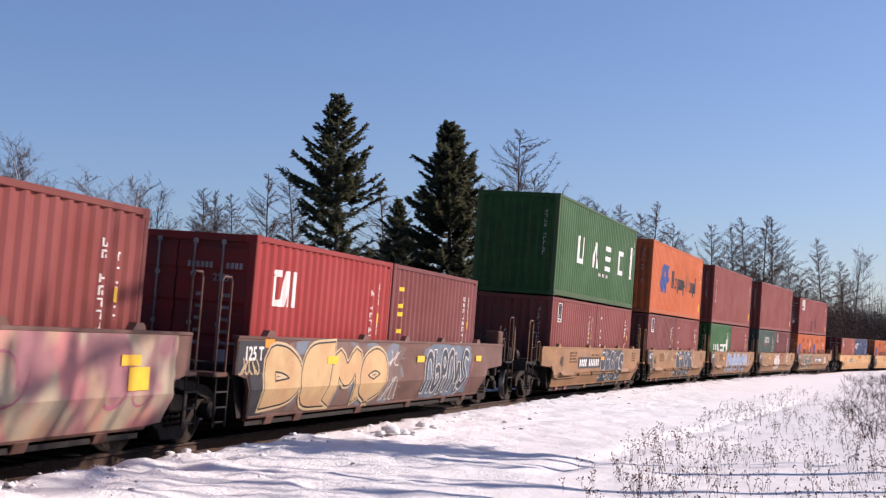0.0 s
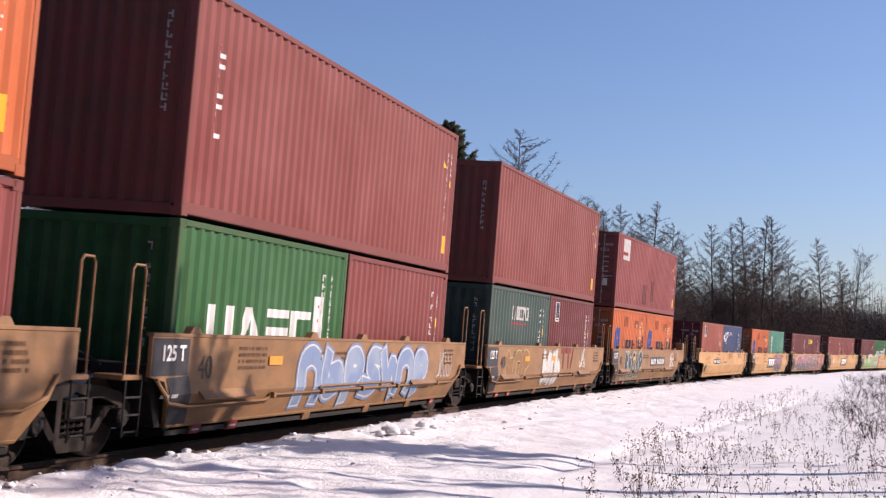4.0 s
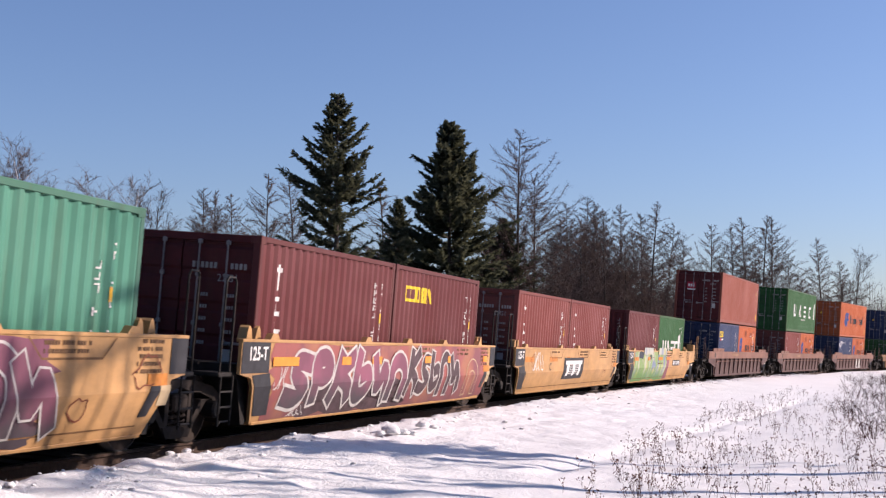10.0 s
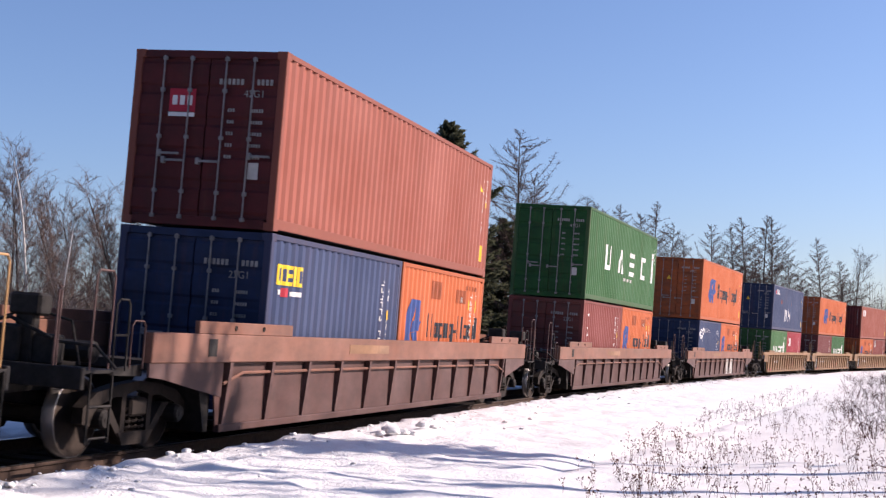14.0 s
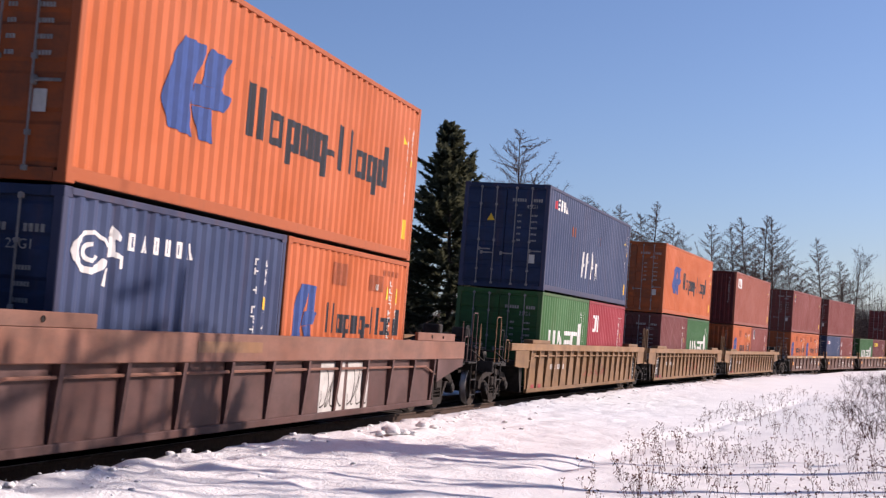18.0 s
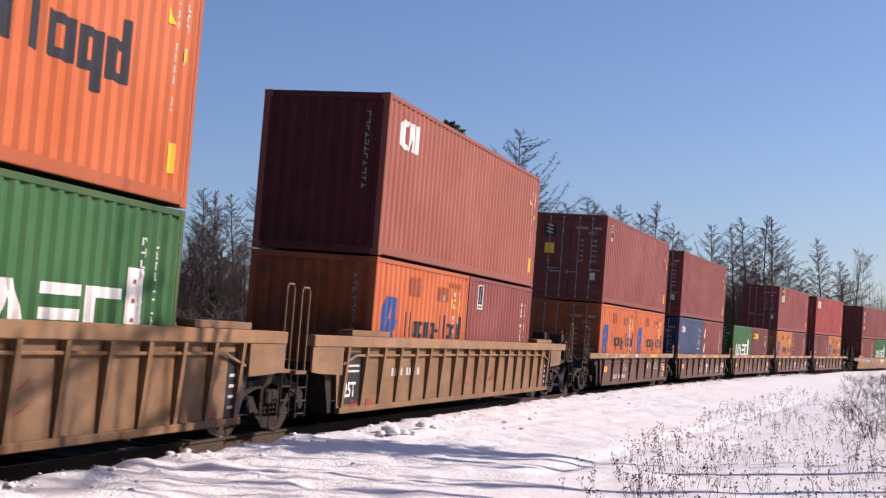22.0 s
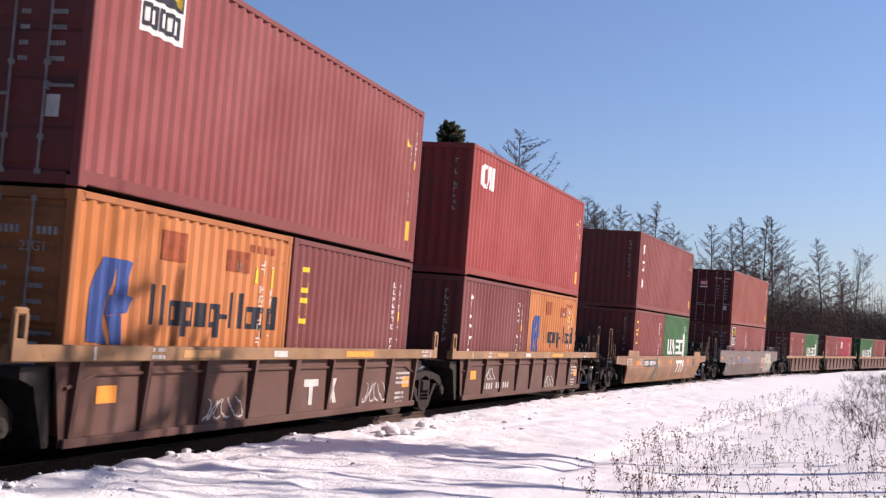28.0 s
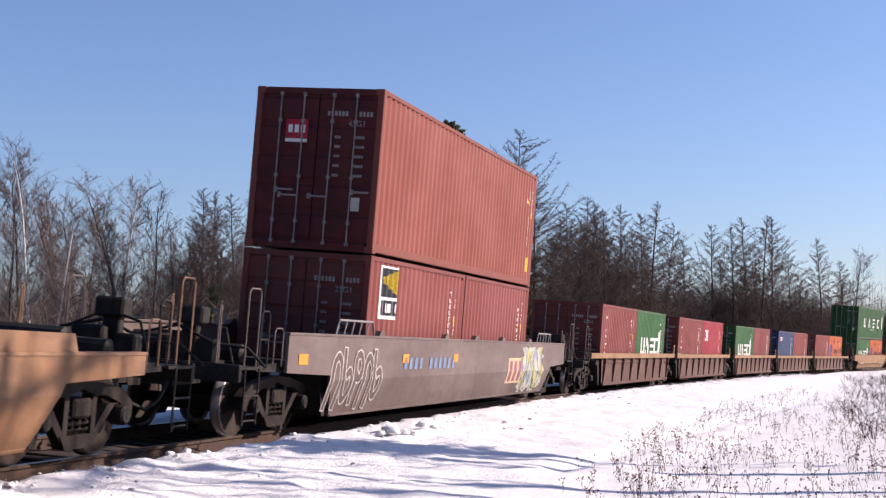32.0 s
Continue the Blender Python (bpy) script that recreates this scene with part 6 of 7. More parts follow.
for x, y, h, k in BROAD_AT:
    planted(broad[k], USED, x, y, h / (10.5, 9.6, 10.0, 9.4)[k], rng_t.uniform(0, 360) if k != 1 else rng_t.uniform(-30, 30))
for i in range(14):
    y = rng_t.uniform(86, 130)
    planted(broad[2 + i % 2], USED, -y * rng_t.uniform(0.1, 0.36), y, rng_t.uniform(0.75, 1.1), rng_t.uniform(0, 360))
planted(broad[2], USED, 60.8, 200, 1.72, 30)
# beyond the right end of the field
for i in range(12):
    y = rng_t.uniform(215, 270)
    planted(broad[2 + i % 2], USED, y * rng_t.uniform(0.27, 0.40), y, rng_t.uniform(0.9, 1.2), rng_t.uniform(0, 360))


def make_brush():
    """Low leafless undergrowth behind the track, far too dense to count."""
    rng, s = random.Random(77), Shape()
    for i in range(3000):
        q = -25 + 250 * rng.random() ** 0.8
        d = 7.0 + 55 * rng.random() ** 1.2
        p = beside(q, d, 0)
        if p.y < 12:
            continue
        h = rng.uniform(1.2, 3.0) + 0.075 * d
        z = rise(q, -d, p.x, p.y)
        for k in range(7):
            a = rng.uniform(0, 6.283)
            b = Vector((p.x + rng.gauss(0, 0.5), p.y + rng.gauss(0, 0.5), z - 0.05))
            e = b + Vector((math.cos(a) * h * 0.28, math.sin(a) * h * 0.28, h * rng.uniform(0.6, 1.0)))
            s.spike(b, e, 0.035)
            for _ in range(6):
                c = b.lerp(e, rng.uniform(0.25, 0.95))
                s.spike(c, c + Vector((rng.gauss(0, 0.5), rng.gauss(0, 0.5), rng.uniform(0.1, 0.7))) * (0.3 * h), 0.020)
    tagged(new("undergrowth", s.mesh("undergrowth", BRUSH)), "dense leafless grey-brown undergrowth behind the track", "shrubs", kind="stuff")
    s = Shape()
    for i in range(7000):
        a = rng.uniform(-0.55, 0.70) if i < 2600 else rng.uniform(-0.40, 0.44)
        y = rng.uniform(150, 330) if a < 0.1 else rng.uniform(225, 420)
        x = y * a
        h = rng.uniform(6, 11) * (1.05 if a < 0.1 else 1.5)
        b = Vector((x, y, -0.9))
        s.spike(b, b + Vector((rng.gauss(0, 0.3), 0, h)), 0.10)
        for _ in range(16):
            f = rng.uniform(0.05, 0.95)
            c = b + Vector((0, 0, h * f))
            L = h * 0.2 * (1.15 - f) + 0.3
            s.spike(c, c + Vector((rng.gauss(0, 1), rng.gauss(0, 1), rng.uniform(0.1, 0.9))).normalized() * L, 0.045)
    for i in range(7200):
        a = 0.035 + 0.345 * rng.random()
        y = rng.uniform(116, 150) if a < 0.15 else rng.uniform(165, 215)
        b = Vector((y * a, y, -0.8))
        h = rng.uniform(2.2, 7.2) if a < 0.15 else rng.uniform(3.5, 11.0) * (1.0 if a < 0.27 else 0.8)
        s.spike(b, b + Vector((rng.gauss(0, 0.5), rng.gauss(0, 0.5), h)), 0.055)
        for _ in range(15):
            c = b + Vector((0, 0, h * rng.uniform(0.05, 0.95)))
            s.spike(c, c + Vector((rng.gauss(0, 1), rng.gauss(0, 1), rng.uniform(0.2, 1.0))).normalized() * rng.uniform(0.5, 1.7), 0.034)
    tagged(new("far_woods", s.mesh("far_woods", BRUSH)), "distant leafless woods along the horizon", "woods", kind="stuff")


make_brush()

# trees at the field's edge, out of the view, whose shadows fall on the snow and the cars
tall = tree("larch", larch(9.0, 61, 0.63, 0.30, 9.0, 0.036, 0.84, 0.009, 0.62), "bare larch with a clear trunk and dense crown", "tree", "bare larches", BARE)
for x, y, sc, turn in ((10.5, 20.3, 1.0, 0), (11.5, 21.5, 0.92, 100)):
    planted(tall, USED, x, y, sc, turn)
ACROSS = Vector((0.231, -0.973, 0.0))
for x, y, h, offs, limbs, seed in ((14.04, 20.03, 12.4, (-0.12, 0.48, 0.96), ((9.86, -0.35, 1.6, 14), (10.95, -0.3, 1.7, 110), (11.5, 0.0, 0.9, 20)), 71),
                                   (14.48, 18.18, 12.0, (-0.45, 0.0, 0.46), ((9.84, -0.8, 1.2, 14), (10.95, -0.6, 1.2, 70)), 72),
                                   (14.78, 16.95, 12.2, (-0.3, 0.12, 0.6, 1.1), ((9.85, -0.7, 1.4, 14), (10.9, -0.7, 1.2, 60)), 73)):
    z = ground_z(x, y)
    tree("bare_tree", leaders(h - z, offs, ACROSS, 8.6, seed, limbs), "bare tree with clear trunk and upright stems", "tree", "bare broadleaf trees", BARE).matrix_basis = shift(x, y, z)


def make_woods_behind():
    """Unseen dark evergreens added behind and beside the camera to dim the box ends."""
    rng, s = random.Random(19), Shape()
    for i in range(620):
        if i < 400:
            a = rng.uniform(math.pi * 0.97, math.pi * 2.0)
            r = rng.uniform(20, 60)
            b = Vector((math.cos(a) * r - 4, math.sin(a) * r * 0.9 - 7, -0.6))
        else:
            b = Vector((rng.uniform(13, 55), rng.uniform(-50, 9), -0.6))
        h = rng.uniform(9, 14)
        s.spike(b, b + Vector((0, 0, h)), 0.16)
        for k in range(95):
            f = rng.random() ** 1.1
            a = rng.uniform(0, 6.283)
            L = 4.2 * (1 - f) + 0.6
            c = b + Vector((0, 0, 0.6 + f * (h - 0.6)))
            d = Vector((math.cos(a) * L, math.sin(a) * L, -0.25 * L))
            u = Vector((-math.sin(a), math.cos(a), rng.uniform(-0.6, 0.6))) * (0.26 * L + 0.12)
            s.add([c, c + d * 0.6 - u, c + d, c + d * 0.6 + u], [(0, 1, 2, 3)])
    tagged(new("woods_behind", s.mesh("woods_behind", NEEDLE)), "unseen dark evergreen woods added behind the camera to block light", "woods", kind="stuff")


make_woods_behind()


def weed(s, x, y, z, h, rng):
    """One dry plant: a few thin branching stalks with small seed heads."""
    b = Vector((x, y, z - 0.03))
    for _ in range(1 if h < 0.2 else rng.randrange(1, 4)):
        e = b + Vector((rng.gauss(0, 0.16) * h, rng.gauss(0, 0.16) * h, h * rng.uniform(0.7, 1.0)))
        s.spike(b, e, 0.0034)
        for _ in range(rng.randrange(1, 4)):
            c = b.lerp(e, rng.uniform(0.45, 0.9))
            g = c + Vector((rng.gauss(0, 0.12) * h, rng.gauss(0, 0.12) * h, rng.uniform(0.08, 0.3) * h))
            s.spike(c, g, 0.0026)
            for q in ((g, e) if rng.random() < 0.6 else (g,)):
                d = Vector((rng.gauss(0, 1), rng.gauss(0, 1), rng.gauss(0.9, 0.5))).normalized() * rng.uniform(0.018, 0.055)
                u = d.orthogonal().normalized() * rng.uniform(0.006, 0.014)
                s.add([q, q + d * 0.6 - u, q + d, q + d * 0.6 + u], [(0, 1, 2, 3)])


def make_weeds():
    rng, s = random.Random(31), Shape()
    spots = []
    while len(spots) < 900:
        y = 14.5 + 44 * rng.random() ** 1.3
        k = 0.09 + 0.28 * rng.random() ** 0.8
        spots += [(y * k + rng.gauss(0, 0.45), y + rng.gauss(0, 0.9), True) for _ in range(rng.randrange(4, 20))] if rng.random() < 0.5 else [(y * k, y, True)]
    spots = spots[:900]
    for i in range(1050):
        y = 14.2 + 50 * rng.random() ** 1.4
        spots.append((y * (0.08 + 0.29 * rng.random() ** 0.7), y, False))
    for x, y, big in spots:
        q, d = lateral(np.array([x]), np.array([y]))
        if d[0] < 6.0:
            continue
        h = rng.uniform(0.10, 0.34) if big else rng.uniform(0.05, 0.2)
        weed(s, x, y, rise(float(q[0]), float(d[0]), x, y), h if rng.random() < 0.93 else h * 1.6, rng)
    tagged(new("dry_weeds", s.mesh("dry_weeds", WEED)), "dry reddish-brown weed stalks standing in the snow", "weeds", kind="stuff")
    s = Shape()
    for i in range(240):
        y = rng.uniform(24, 95)
        x = y * (0.42 - 0.120 * rng.random() ** 1.7)
        q, d = lateral(np.array([x]), np.array([y]))
        if d[0] < 5:
            continue
        z = rise(float(q[0]), float(d[0]), x, y)
        h = rng.uniform(0.25, 0.7)
        for k in range(6):
            b = Vector((x + rng.gauss(0, 0.25), y + rng.gauss(0, 0.25), z - 0.03))
            e = b + Vector((rng.gauss(0, 0.25) * h, rng.gauss(0, 0.25) * h, h * rng.uniform(0.6, 1)))
            s.spike(b, e, 0.008)
            for _ in range(7):
                c = b.lerp(e, rng.uniform(0.3, 1))
                s.spike(c, c + Vector((rng.gauss(0, 0.16), rng.gauss(0, 0.16), rng.uniform(0.05, 0.25))), 0.005)
    tagged(new("field_shrubs", s.mesh("field_shrubs", SHRUB)), "tangled reddish-brown shrubs at the edge of the field", "shrubs", kind="stuff")


make_weeds()

# ---------------------------------------------------------------- the train
WORD = {"maroon": "maroon", "brick": "brick-red", "salmon": "faded salmon-red", "rosewood": "rose-brown", "wine": "dark wine-red", "dusky": "dusky brown",
        "red": "bright red", "scarlet": "scarlet", "crimson": "crimson", "orange": "orange", "amber": "amber-orange", "green": "green", "leaf": "leaf-green",
        "forest": "dark green", "pine": "grey-green", "blue": "blue", "navy": "navy blue", "teal": "teal", "copper": "copper-brown"}
LOGO_WORD = {"wing": "with blue winged logo", "spaced": "with widely spaced white lettering", "wide": "with broad white lettering", "block3": "with white block logo",
             "flag": "with small blue and yellow logo", "column": "with white lettering in a column", "column_small": "with small white column of marks",
             "yellow_column": "with yellow lettering in a column", "yellow_word": "with yellow lettering", "yellow_oval": "with yellow logo",
             "white_word": "with white lettering", "horse": "with white emblem and lettering", "white_mid": "with pale lettering",
             "lighthouse": "with white and yellow logo plate", "big_white": "with large white marks in a column", "plate_column": "with white upright plate",
             "two_marks": "with two white marks", "blank_plate": "with pale plate and dark patches", "": "with plain corrugated sides"}
# middle of each unit along the line at the start, family, colours, coupler at the near and far end, upper box, two lower boxes
H, N = "hc", "std"
TRAIN = [
    (-16.71, "smooth", "mauve", "", 0, 0, None, ("dusky", "d", "", ""), ("maroon", "c", "column_small", "")),
    (-1.28, "smooth", "mauve", "", 0, 10.03, None, ("red", "d", "block3", ""), ("dusky", "c", "yellow_column", "")),
    (18.80, "smooth", "tan", "", 10.03, 0, (H, "forest", "c", "spaced", ""), ("maroon", "c", "flag", ""), ("maroon", "c", "column", "")),
    (34.52, "smooth", "tan", "", 0, 0, (H, "orange", "c", "wing", ""), ("dusky", "c", "flag", ""), ("maroon", "c", "column", "")),
    (50.22, "smooth", "tan", "", 0, 0, (H, "brick", "c", "column_small", ""), ("green", "c", "wide", ""), ("maroon", "c", "", "")),
    (66.15, "smooth", "tan", "", 0, 0, (H, "brick", "c", "", ""), ("pine", "c", "white_mid", ""), ("wine", "c", "flag", "")),
    (81.73, "smooth", "tan", "", 0, 10.03, (N, "rosewood", "d", "blank_plate", ""), ("orange", "d", "wing", ""), ("orange", "c", "wing", "")),
    (101.70, "guide", "yellow", "", 10.0, 0, None, ("salmon", "d", "flag", "flag"), ("blue", "c", "horse", "")),
    (117.59, "guide", "yellow", "", 0, 0, None, ("orange", "d", "wing", ""), ("teal", "c", "plate_column", "")),
    (133.27, "guide", "yellow", "", 0, 0, None, ("wine", "d", "column", ""), ("wine", "c", "yellow_word", "")),
    (149.33, "guide", "yellow", "", 0, 0, None, ("brick", "d", "column", ""), ("maroon", "c", "column", "")),
    (165.05, "guide", "yellow", "", 0, 10.03, None, ("wine", "c", "", ""), ("green", "c", "wide", "")),
    (187.00, "long_rib", "redbrown", "rosechord", 11.9, 11.9, (N, "salmon", "d", "", "red"), ("blue", "d", "yellow_oval", ""), ("orange", "c", "wing", "")),
    (210.76, "long_rib", "redbrown", "rosechord", 11.9, 11.9, (H, "green", "d", "spaced", ""), ("brick", "d", "column", ""), ("orange", "c", "wing", "")),
    (234.60, "long_rib", "redbrown", "rosechord", 11.9, 11.9, (H, "orange", "d", "wing", "triangle"), ("blue", "d", "horse", ""), ("orange", "c", "wing", "")),
    (258.43, "mid_rib", "ochre", "sandchord", 11.93, 0, (H, "navy", "d", "white_word", "triangle"), ("leaf", "d", "wide", ""), ("crimson", "c", "block3", "")),
    (278.19, "mid_rib", "ochre", "sandchord", 0, 0, (H, "orange", "d", "wing", "triangle"), ("dusky", "d", "", ""), ("green", "c", "wide", "")),
    (297.96, "mid_rib", "ochre", "sandchord", 0, 11.93, (H, "salmon", "c", "block3", ""), ("orange", "c", "wing", ""), ("brick", "c", "flag", "")),
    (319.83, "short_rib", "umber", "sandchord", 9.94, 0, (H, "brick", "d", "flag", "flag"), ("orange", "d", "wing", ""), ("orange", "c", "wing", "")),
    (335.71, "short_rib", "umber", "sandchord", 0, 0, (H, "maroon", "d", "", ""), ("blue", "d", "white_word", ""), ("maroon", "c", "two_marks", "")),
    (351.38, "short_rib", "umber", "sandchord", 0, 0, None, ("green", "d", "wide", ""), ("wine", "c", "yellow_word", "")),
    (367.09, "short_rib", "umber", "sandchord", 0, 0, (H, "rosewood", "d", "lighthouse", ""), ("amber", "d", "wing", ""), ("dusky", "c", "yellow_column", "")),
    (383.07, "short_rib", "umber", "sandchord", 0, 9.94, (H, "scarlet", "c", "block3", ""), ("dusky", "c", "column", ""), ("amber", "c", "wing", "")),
    (404.95, "low_smooth", "sand", "", 11.94, 12.2, (H, "maroon", "c", "big_white", ""), ("maroon", "c", "yellow_column", ""), ("green", "c", "wide", "")),
    (429.37, "long_smooth", "greymauve", "", 12.2, 12.3, (H, "copper", "d", "", "red"), ("brick", "d", "lighthouse", ""), ("brick", "c", "", "")),
    (451.75, "short_rib", "umber", "sandchord", 10.0, 0, None, ("maroon", "d", "column", ""), ("green", "c", "wide", "")),
    (467.36, "short_rib", "umber", "sandchord", 0, 0, None, ("maroon", "d", "column", ""), ("crimson", "c", "block3", "")),
    (483.85, "short_rib", "umber", "sandchord", 0, 0, None, ("green", "d", "wide", ""), ("maroon", "c", "", "")),
    (499.49, "short_rib", "umber", "sandchord", 0, 0, None, ("blue", "d", "white_word", ""), ("brick", "c", "", "")),
    (515.25, "short_rib", "umber", "sandchord", 0, 9.7, None, ("brick", "d", "", ""), ("orange", "c", "wing", "")),
    (534.66, "smooth", "tan", "", 9.7, 0, (H, "forest", "d", "spaced", ""), ("green", "d", "wide", ""), ("orange", "c", "wing", "")),
]
CAR_LABEL = {
    "mauve": "mauve-brown articulated well car covered with spray paint", "tan": "weathered tan articulated well car with spray paint",
    "yellow": "yellow articulated well car with smooth stained sides", "redbrown": "red-brown long well car with ribbed sides",
    "ochre": "dirty ochre articulated well car with closely ribbed sides", "umber": "dark brown ribbed well car with tan top chord",
    "sand": "sandy tan well car with smooth sides", "greymauve": "grey-mauve smooth well car with scribbled sides"}
MOVERS, UNITS = [], []
for i, (S, fam, body, chord, ne, fe, top, low_a, low_b) in enumerate(TRAIN):
    rng = random.Random(100 + i)
    car = well_car(fam, body, chord, ne, fe, CAR_LABEL[body], "well cars of the train", "grey" if body == "greymauve" else "")
    UNITS.append(car)
    half = FAMILY[fam]["truck"]
    MOVERS.append((car, S, half, Matrix()))
    base = FAMILY[fam]["floor"]
    for (colour, end, logo, plate), x in ((low_a, -3.067), (low_b, 3.067)):
        box = container(20, N, colour, end, logo, f"{WORD[colour]} container {LOGO_WORD[logo]}, in a well", "containers on the train", rng, "22G1", plate)
        MOVERS.append((box, S, half, shift(x, 0, base)))
    if top:
        tall, colour, end, logo, plate = top
        box = container(40, tall, colour, end, logo, f"{WORD[colour]} container {LOGO_WORD[logo]}, stacked on top", "containers on the train", rng, "45G1" if tall == H else "42G1", plate)
        MOVERS.append((box, S, half, shift(0, 0, base + 2.591 + 0.03)))

# ---------------------------------------------------------------- paint and lettering on the cars
YS, YR = -1.476, -1.370


def dab(parent, name, x, z, w, h, mat, y=YS, label=""):
    s = Shape()
    s.box(x, x + w, y - 0.002, y + 0.002, z, z + h)
    part(name, s.mesh(name, mat), parent, None, label)


def capacity(u, body="125 T"):
    """The charcoal end panel with the truck capacity."""
    dab(UNITS[u], "end_panel", -6.98, 0.99, 0.92, 0.44, GREY_PANEL, YS, "charcoal end panel")
    sign(UNITS[u], body, YS - 0.006, -6.78, 1.17, 0.26, WHITE, 0.006)
    s = Shape()
    s.prism([(-6.60, 0.96), (-6.24, 0.38), (-5.75, 0.38), (-6.02, 0.985)], YS - 0.002, YS + 0.002)
    part("end_panel", s.mesh("end_panel", GREY_PANEL), UNITS[u])


for u in (1, 3, 4, 5, 6):
    capacity(u)
for u in (8, 9, 10, 11):
    capacity(u, "125-T")
for u in (7, 8, 9, 10):
    dab(UNITS[u], "end_panel", 6.55, 0.99, 0.44, 0.43, GREY_PANEL, YS, "charcoal end panel")
    s = Shape()
    s.prism([(6.42, 0.96), (6.20, 0.50), (5.98, 0.50), (6.16, 0.985)], YS - 0.002, YS + 0.002)
    part("end_panel", s.mesh("end_panel", GREY_PANEL), UNITS[u])
g = random.Random(9)
REFLECT = {0: (-3.0, 5.2), 1: (-3.68, -1.55, 1.04, 5.41), 2: (-0.13, 2.91), 3: (-0.29,), 4: (-3.6, 3.6), 5: (-3.46, -0.49), 6: (-3.48,)}
AMBER = ((-6.0, 0.9), (-3.28, 0.9), (-1.18, 0.35), (0.69, 0.45))
for u in range(0, 12):
    for x in REFLECT.get(u, ()):
        dab(UNITS[u], "reflector", x, 1.10, 0.46, 0.12, YELLOW if u < 2 else ORANGE_MARK, YS - 0.013)
    if u >= 7:
        for x, w in {9: ((-5.95, 0.95), (-3.18, 0.42), (-1.7, 0.5), (1.4, 0.4), (3.0, 0.4), (5.9, 0.35)), 11: ((-5.92, 0.76), (-3.36, 0.46), (-1.17, 0.9), (0.6, 0.86))}.get(u, AMBER):
            dab(UNITS[u], "reflector", x, 1.08, w, 0.13, ORANGE_MARK if u == 9 else AMBER_MARK, YS - 0.014 if u in (9, 11) else YS + 0.0012)
    if u >= 2 and u not in (9, 11):
        sign(UNITS[u], "40", YS - 0.004, -5.8 if u < 7 else -6.3, 0.94 if u < 7 else 0.50, 0.42 if u < 7 else 0.50, GREY_PANEL, 0.0 if u < 7 else 0.012)
for u, ch, x, z in ((3, "E", -2.6, 0.97), (6, "B", -0.92, 0.94), (7, "A", -1.75, 0.86), (8, "E", -3.21, 0.84), (10, "C", -3.3, 0.84)):
    sign(UNITS[u], ch, YS - 0.004, x, z, 0.29, GREY_PANEL)


def fine_print(u, x, z, w, rows, mat, y=YS):
    """Rows of lettering too small to read, as short bars."""
    s = Shape()
    for r in range(rows):
        q = x
        while q < x + w:
            k = g.uniform(0.03, 0.075)
            if g.random() < 0.82:
                s.box(q, q + k * 0.72, y - 0.004, y, z - 0.085 * r, z - 0.085 * r + 0.045)
            q += k
    tagged(part("stencil", s.mesh("stencil", mat), UNITS[u]), kind="stuff")


for u in range(2, 7):
    fine_print(u, -4.6, 1.30, 0.9, 4, SOOT_PAINT)
    fine_print(u, -1.6, 1.24, 1.2, 2, SOOT_PAINT)
    fine_print(u, 5.35, 1.30, 0.7, 4, SOOT_PAINT)
    fine_print(u, -6.7, 0.72, 0.5, 1, DULL_WHITE)
for u in range(7, 12):
    fine_print(u, -3.1, 1.32, 0.9, 1, SOOT_PAINT)
    fine_print(u, 0.6, 1.33, 1.1, 2, SOOT_PAINT)
    fine_print(u, 3.7, 1.32, 0.9, 2, SOOT_PAINT)
    fine_print(u, -1.2 if u != 8 else -3.0, 0.93, 1.2, 1, SOOT_PAINT)
    fine_print(u, 5.7, 1.35, 0.6, 5, SOOT_PAINT)
    dab(UNITS[u], "stencil_plate", 6.35, 0.62, 0.26, 0.24, CREAM, YS - 0.002)
    dab(UNITS[u], "end_panel", 6.0, 0.86, 0.5, 0.14, AMBER_MARK, YS - 0.002)
    if u not in (9, 11):
        for k, (x, z, w, h) in enumerate(((5.6, 0.75, 0.8, 0.5), (-5.4, 0.9, 0.5, 0.42), (4.3, 0.5, 0.5, 0.3))):
            s = Shape()
            pts = [(x + w * 0.5 * (1 + math.cos(a) * g.uniform(0.6, 1)), z + h * 0.5 * (1 + math.sin(a) * g.uniform(0.5, 1))) for a in np.linspace(0, g.uniform(4, 9), 16)]
            strip(s, pts, 0.022, YS - 0.005)
            part("spray_line", s.mesh("spray_line", RUST_LINE), UNITS[u], None, "rust-coloured scrawl")
tag(UNITS[10], YS - 0.006, -5.15, -4.1, 0.86, 1.33, WHITE, g, 6, 0.03)
# the first car: a pale pink field of paint, then cream letters on blue-grey and a dark tangle
wall_piece(UNITS[0], YS, -6.9, 6.6, 0.36, 1.46, SPRAY["blush"], g, 0.05, "pale beige and pink spray paint")
s = Shape()
for k in range(15):
    cx, cz, r = g.uniform(-6.3, 6.0), g.uniform(0.6, 1.2), g.uniform(0.15, 0.5)
    a0 = g.uniform(0, 6.28)
    strip(s, [(cx + r * math.cos(a0 + t), max(0.4, min(1.43, cz + 0.9 * r * math.sin(a0 + t)))) for t in np.linspace(0, g.uniform(2.0, 5.0), 12)], g.choice((0.03, 0.06, 0.11)), YS - 0.003 - 0.0001 * k)
tagged(part("spray_line", s.mesh("spray_line", SPRAY["pink"]), UNITS[0], None, "pink spray-painted curves"), kind="stuff")
for x in (1.9, 5.4):
    dab(UNITS[0], "reflector", x, 0.82, 0.5, 0.26, YELLOW, YS - 0.011)
wall_piece(UNITS[1], YS, -6.15, 0.15, 0.37, 1.45, SPRAY["dusk"], g, 0.25, "blue-grey spray-painted background")
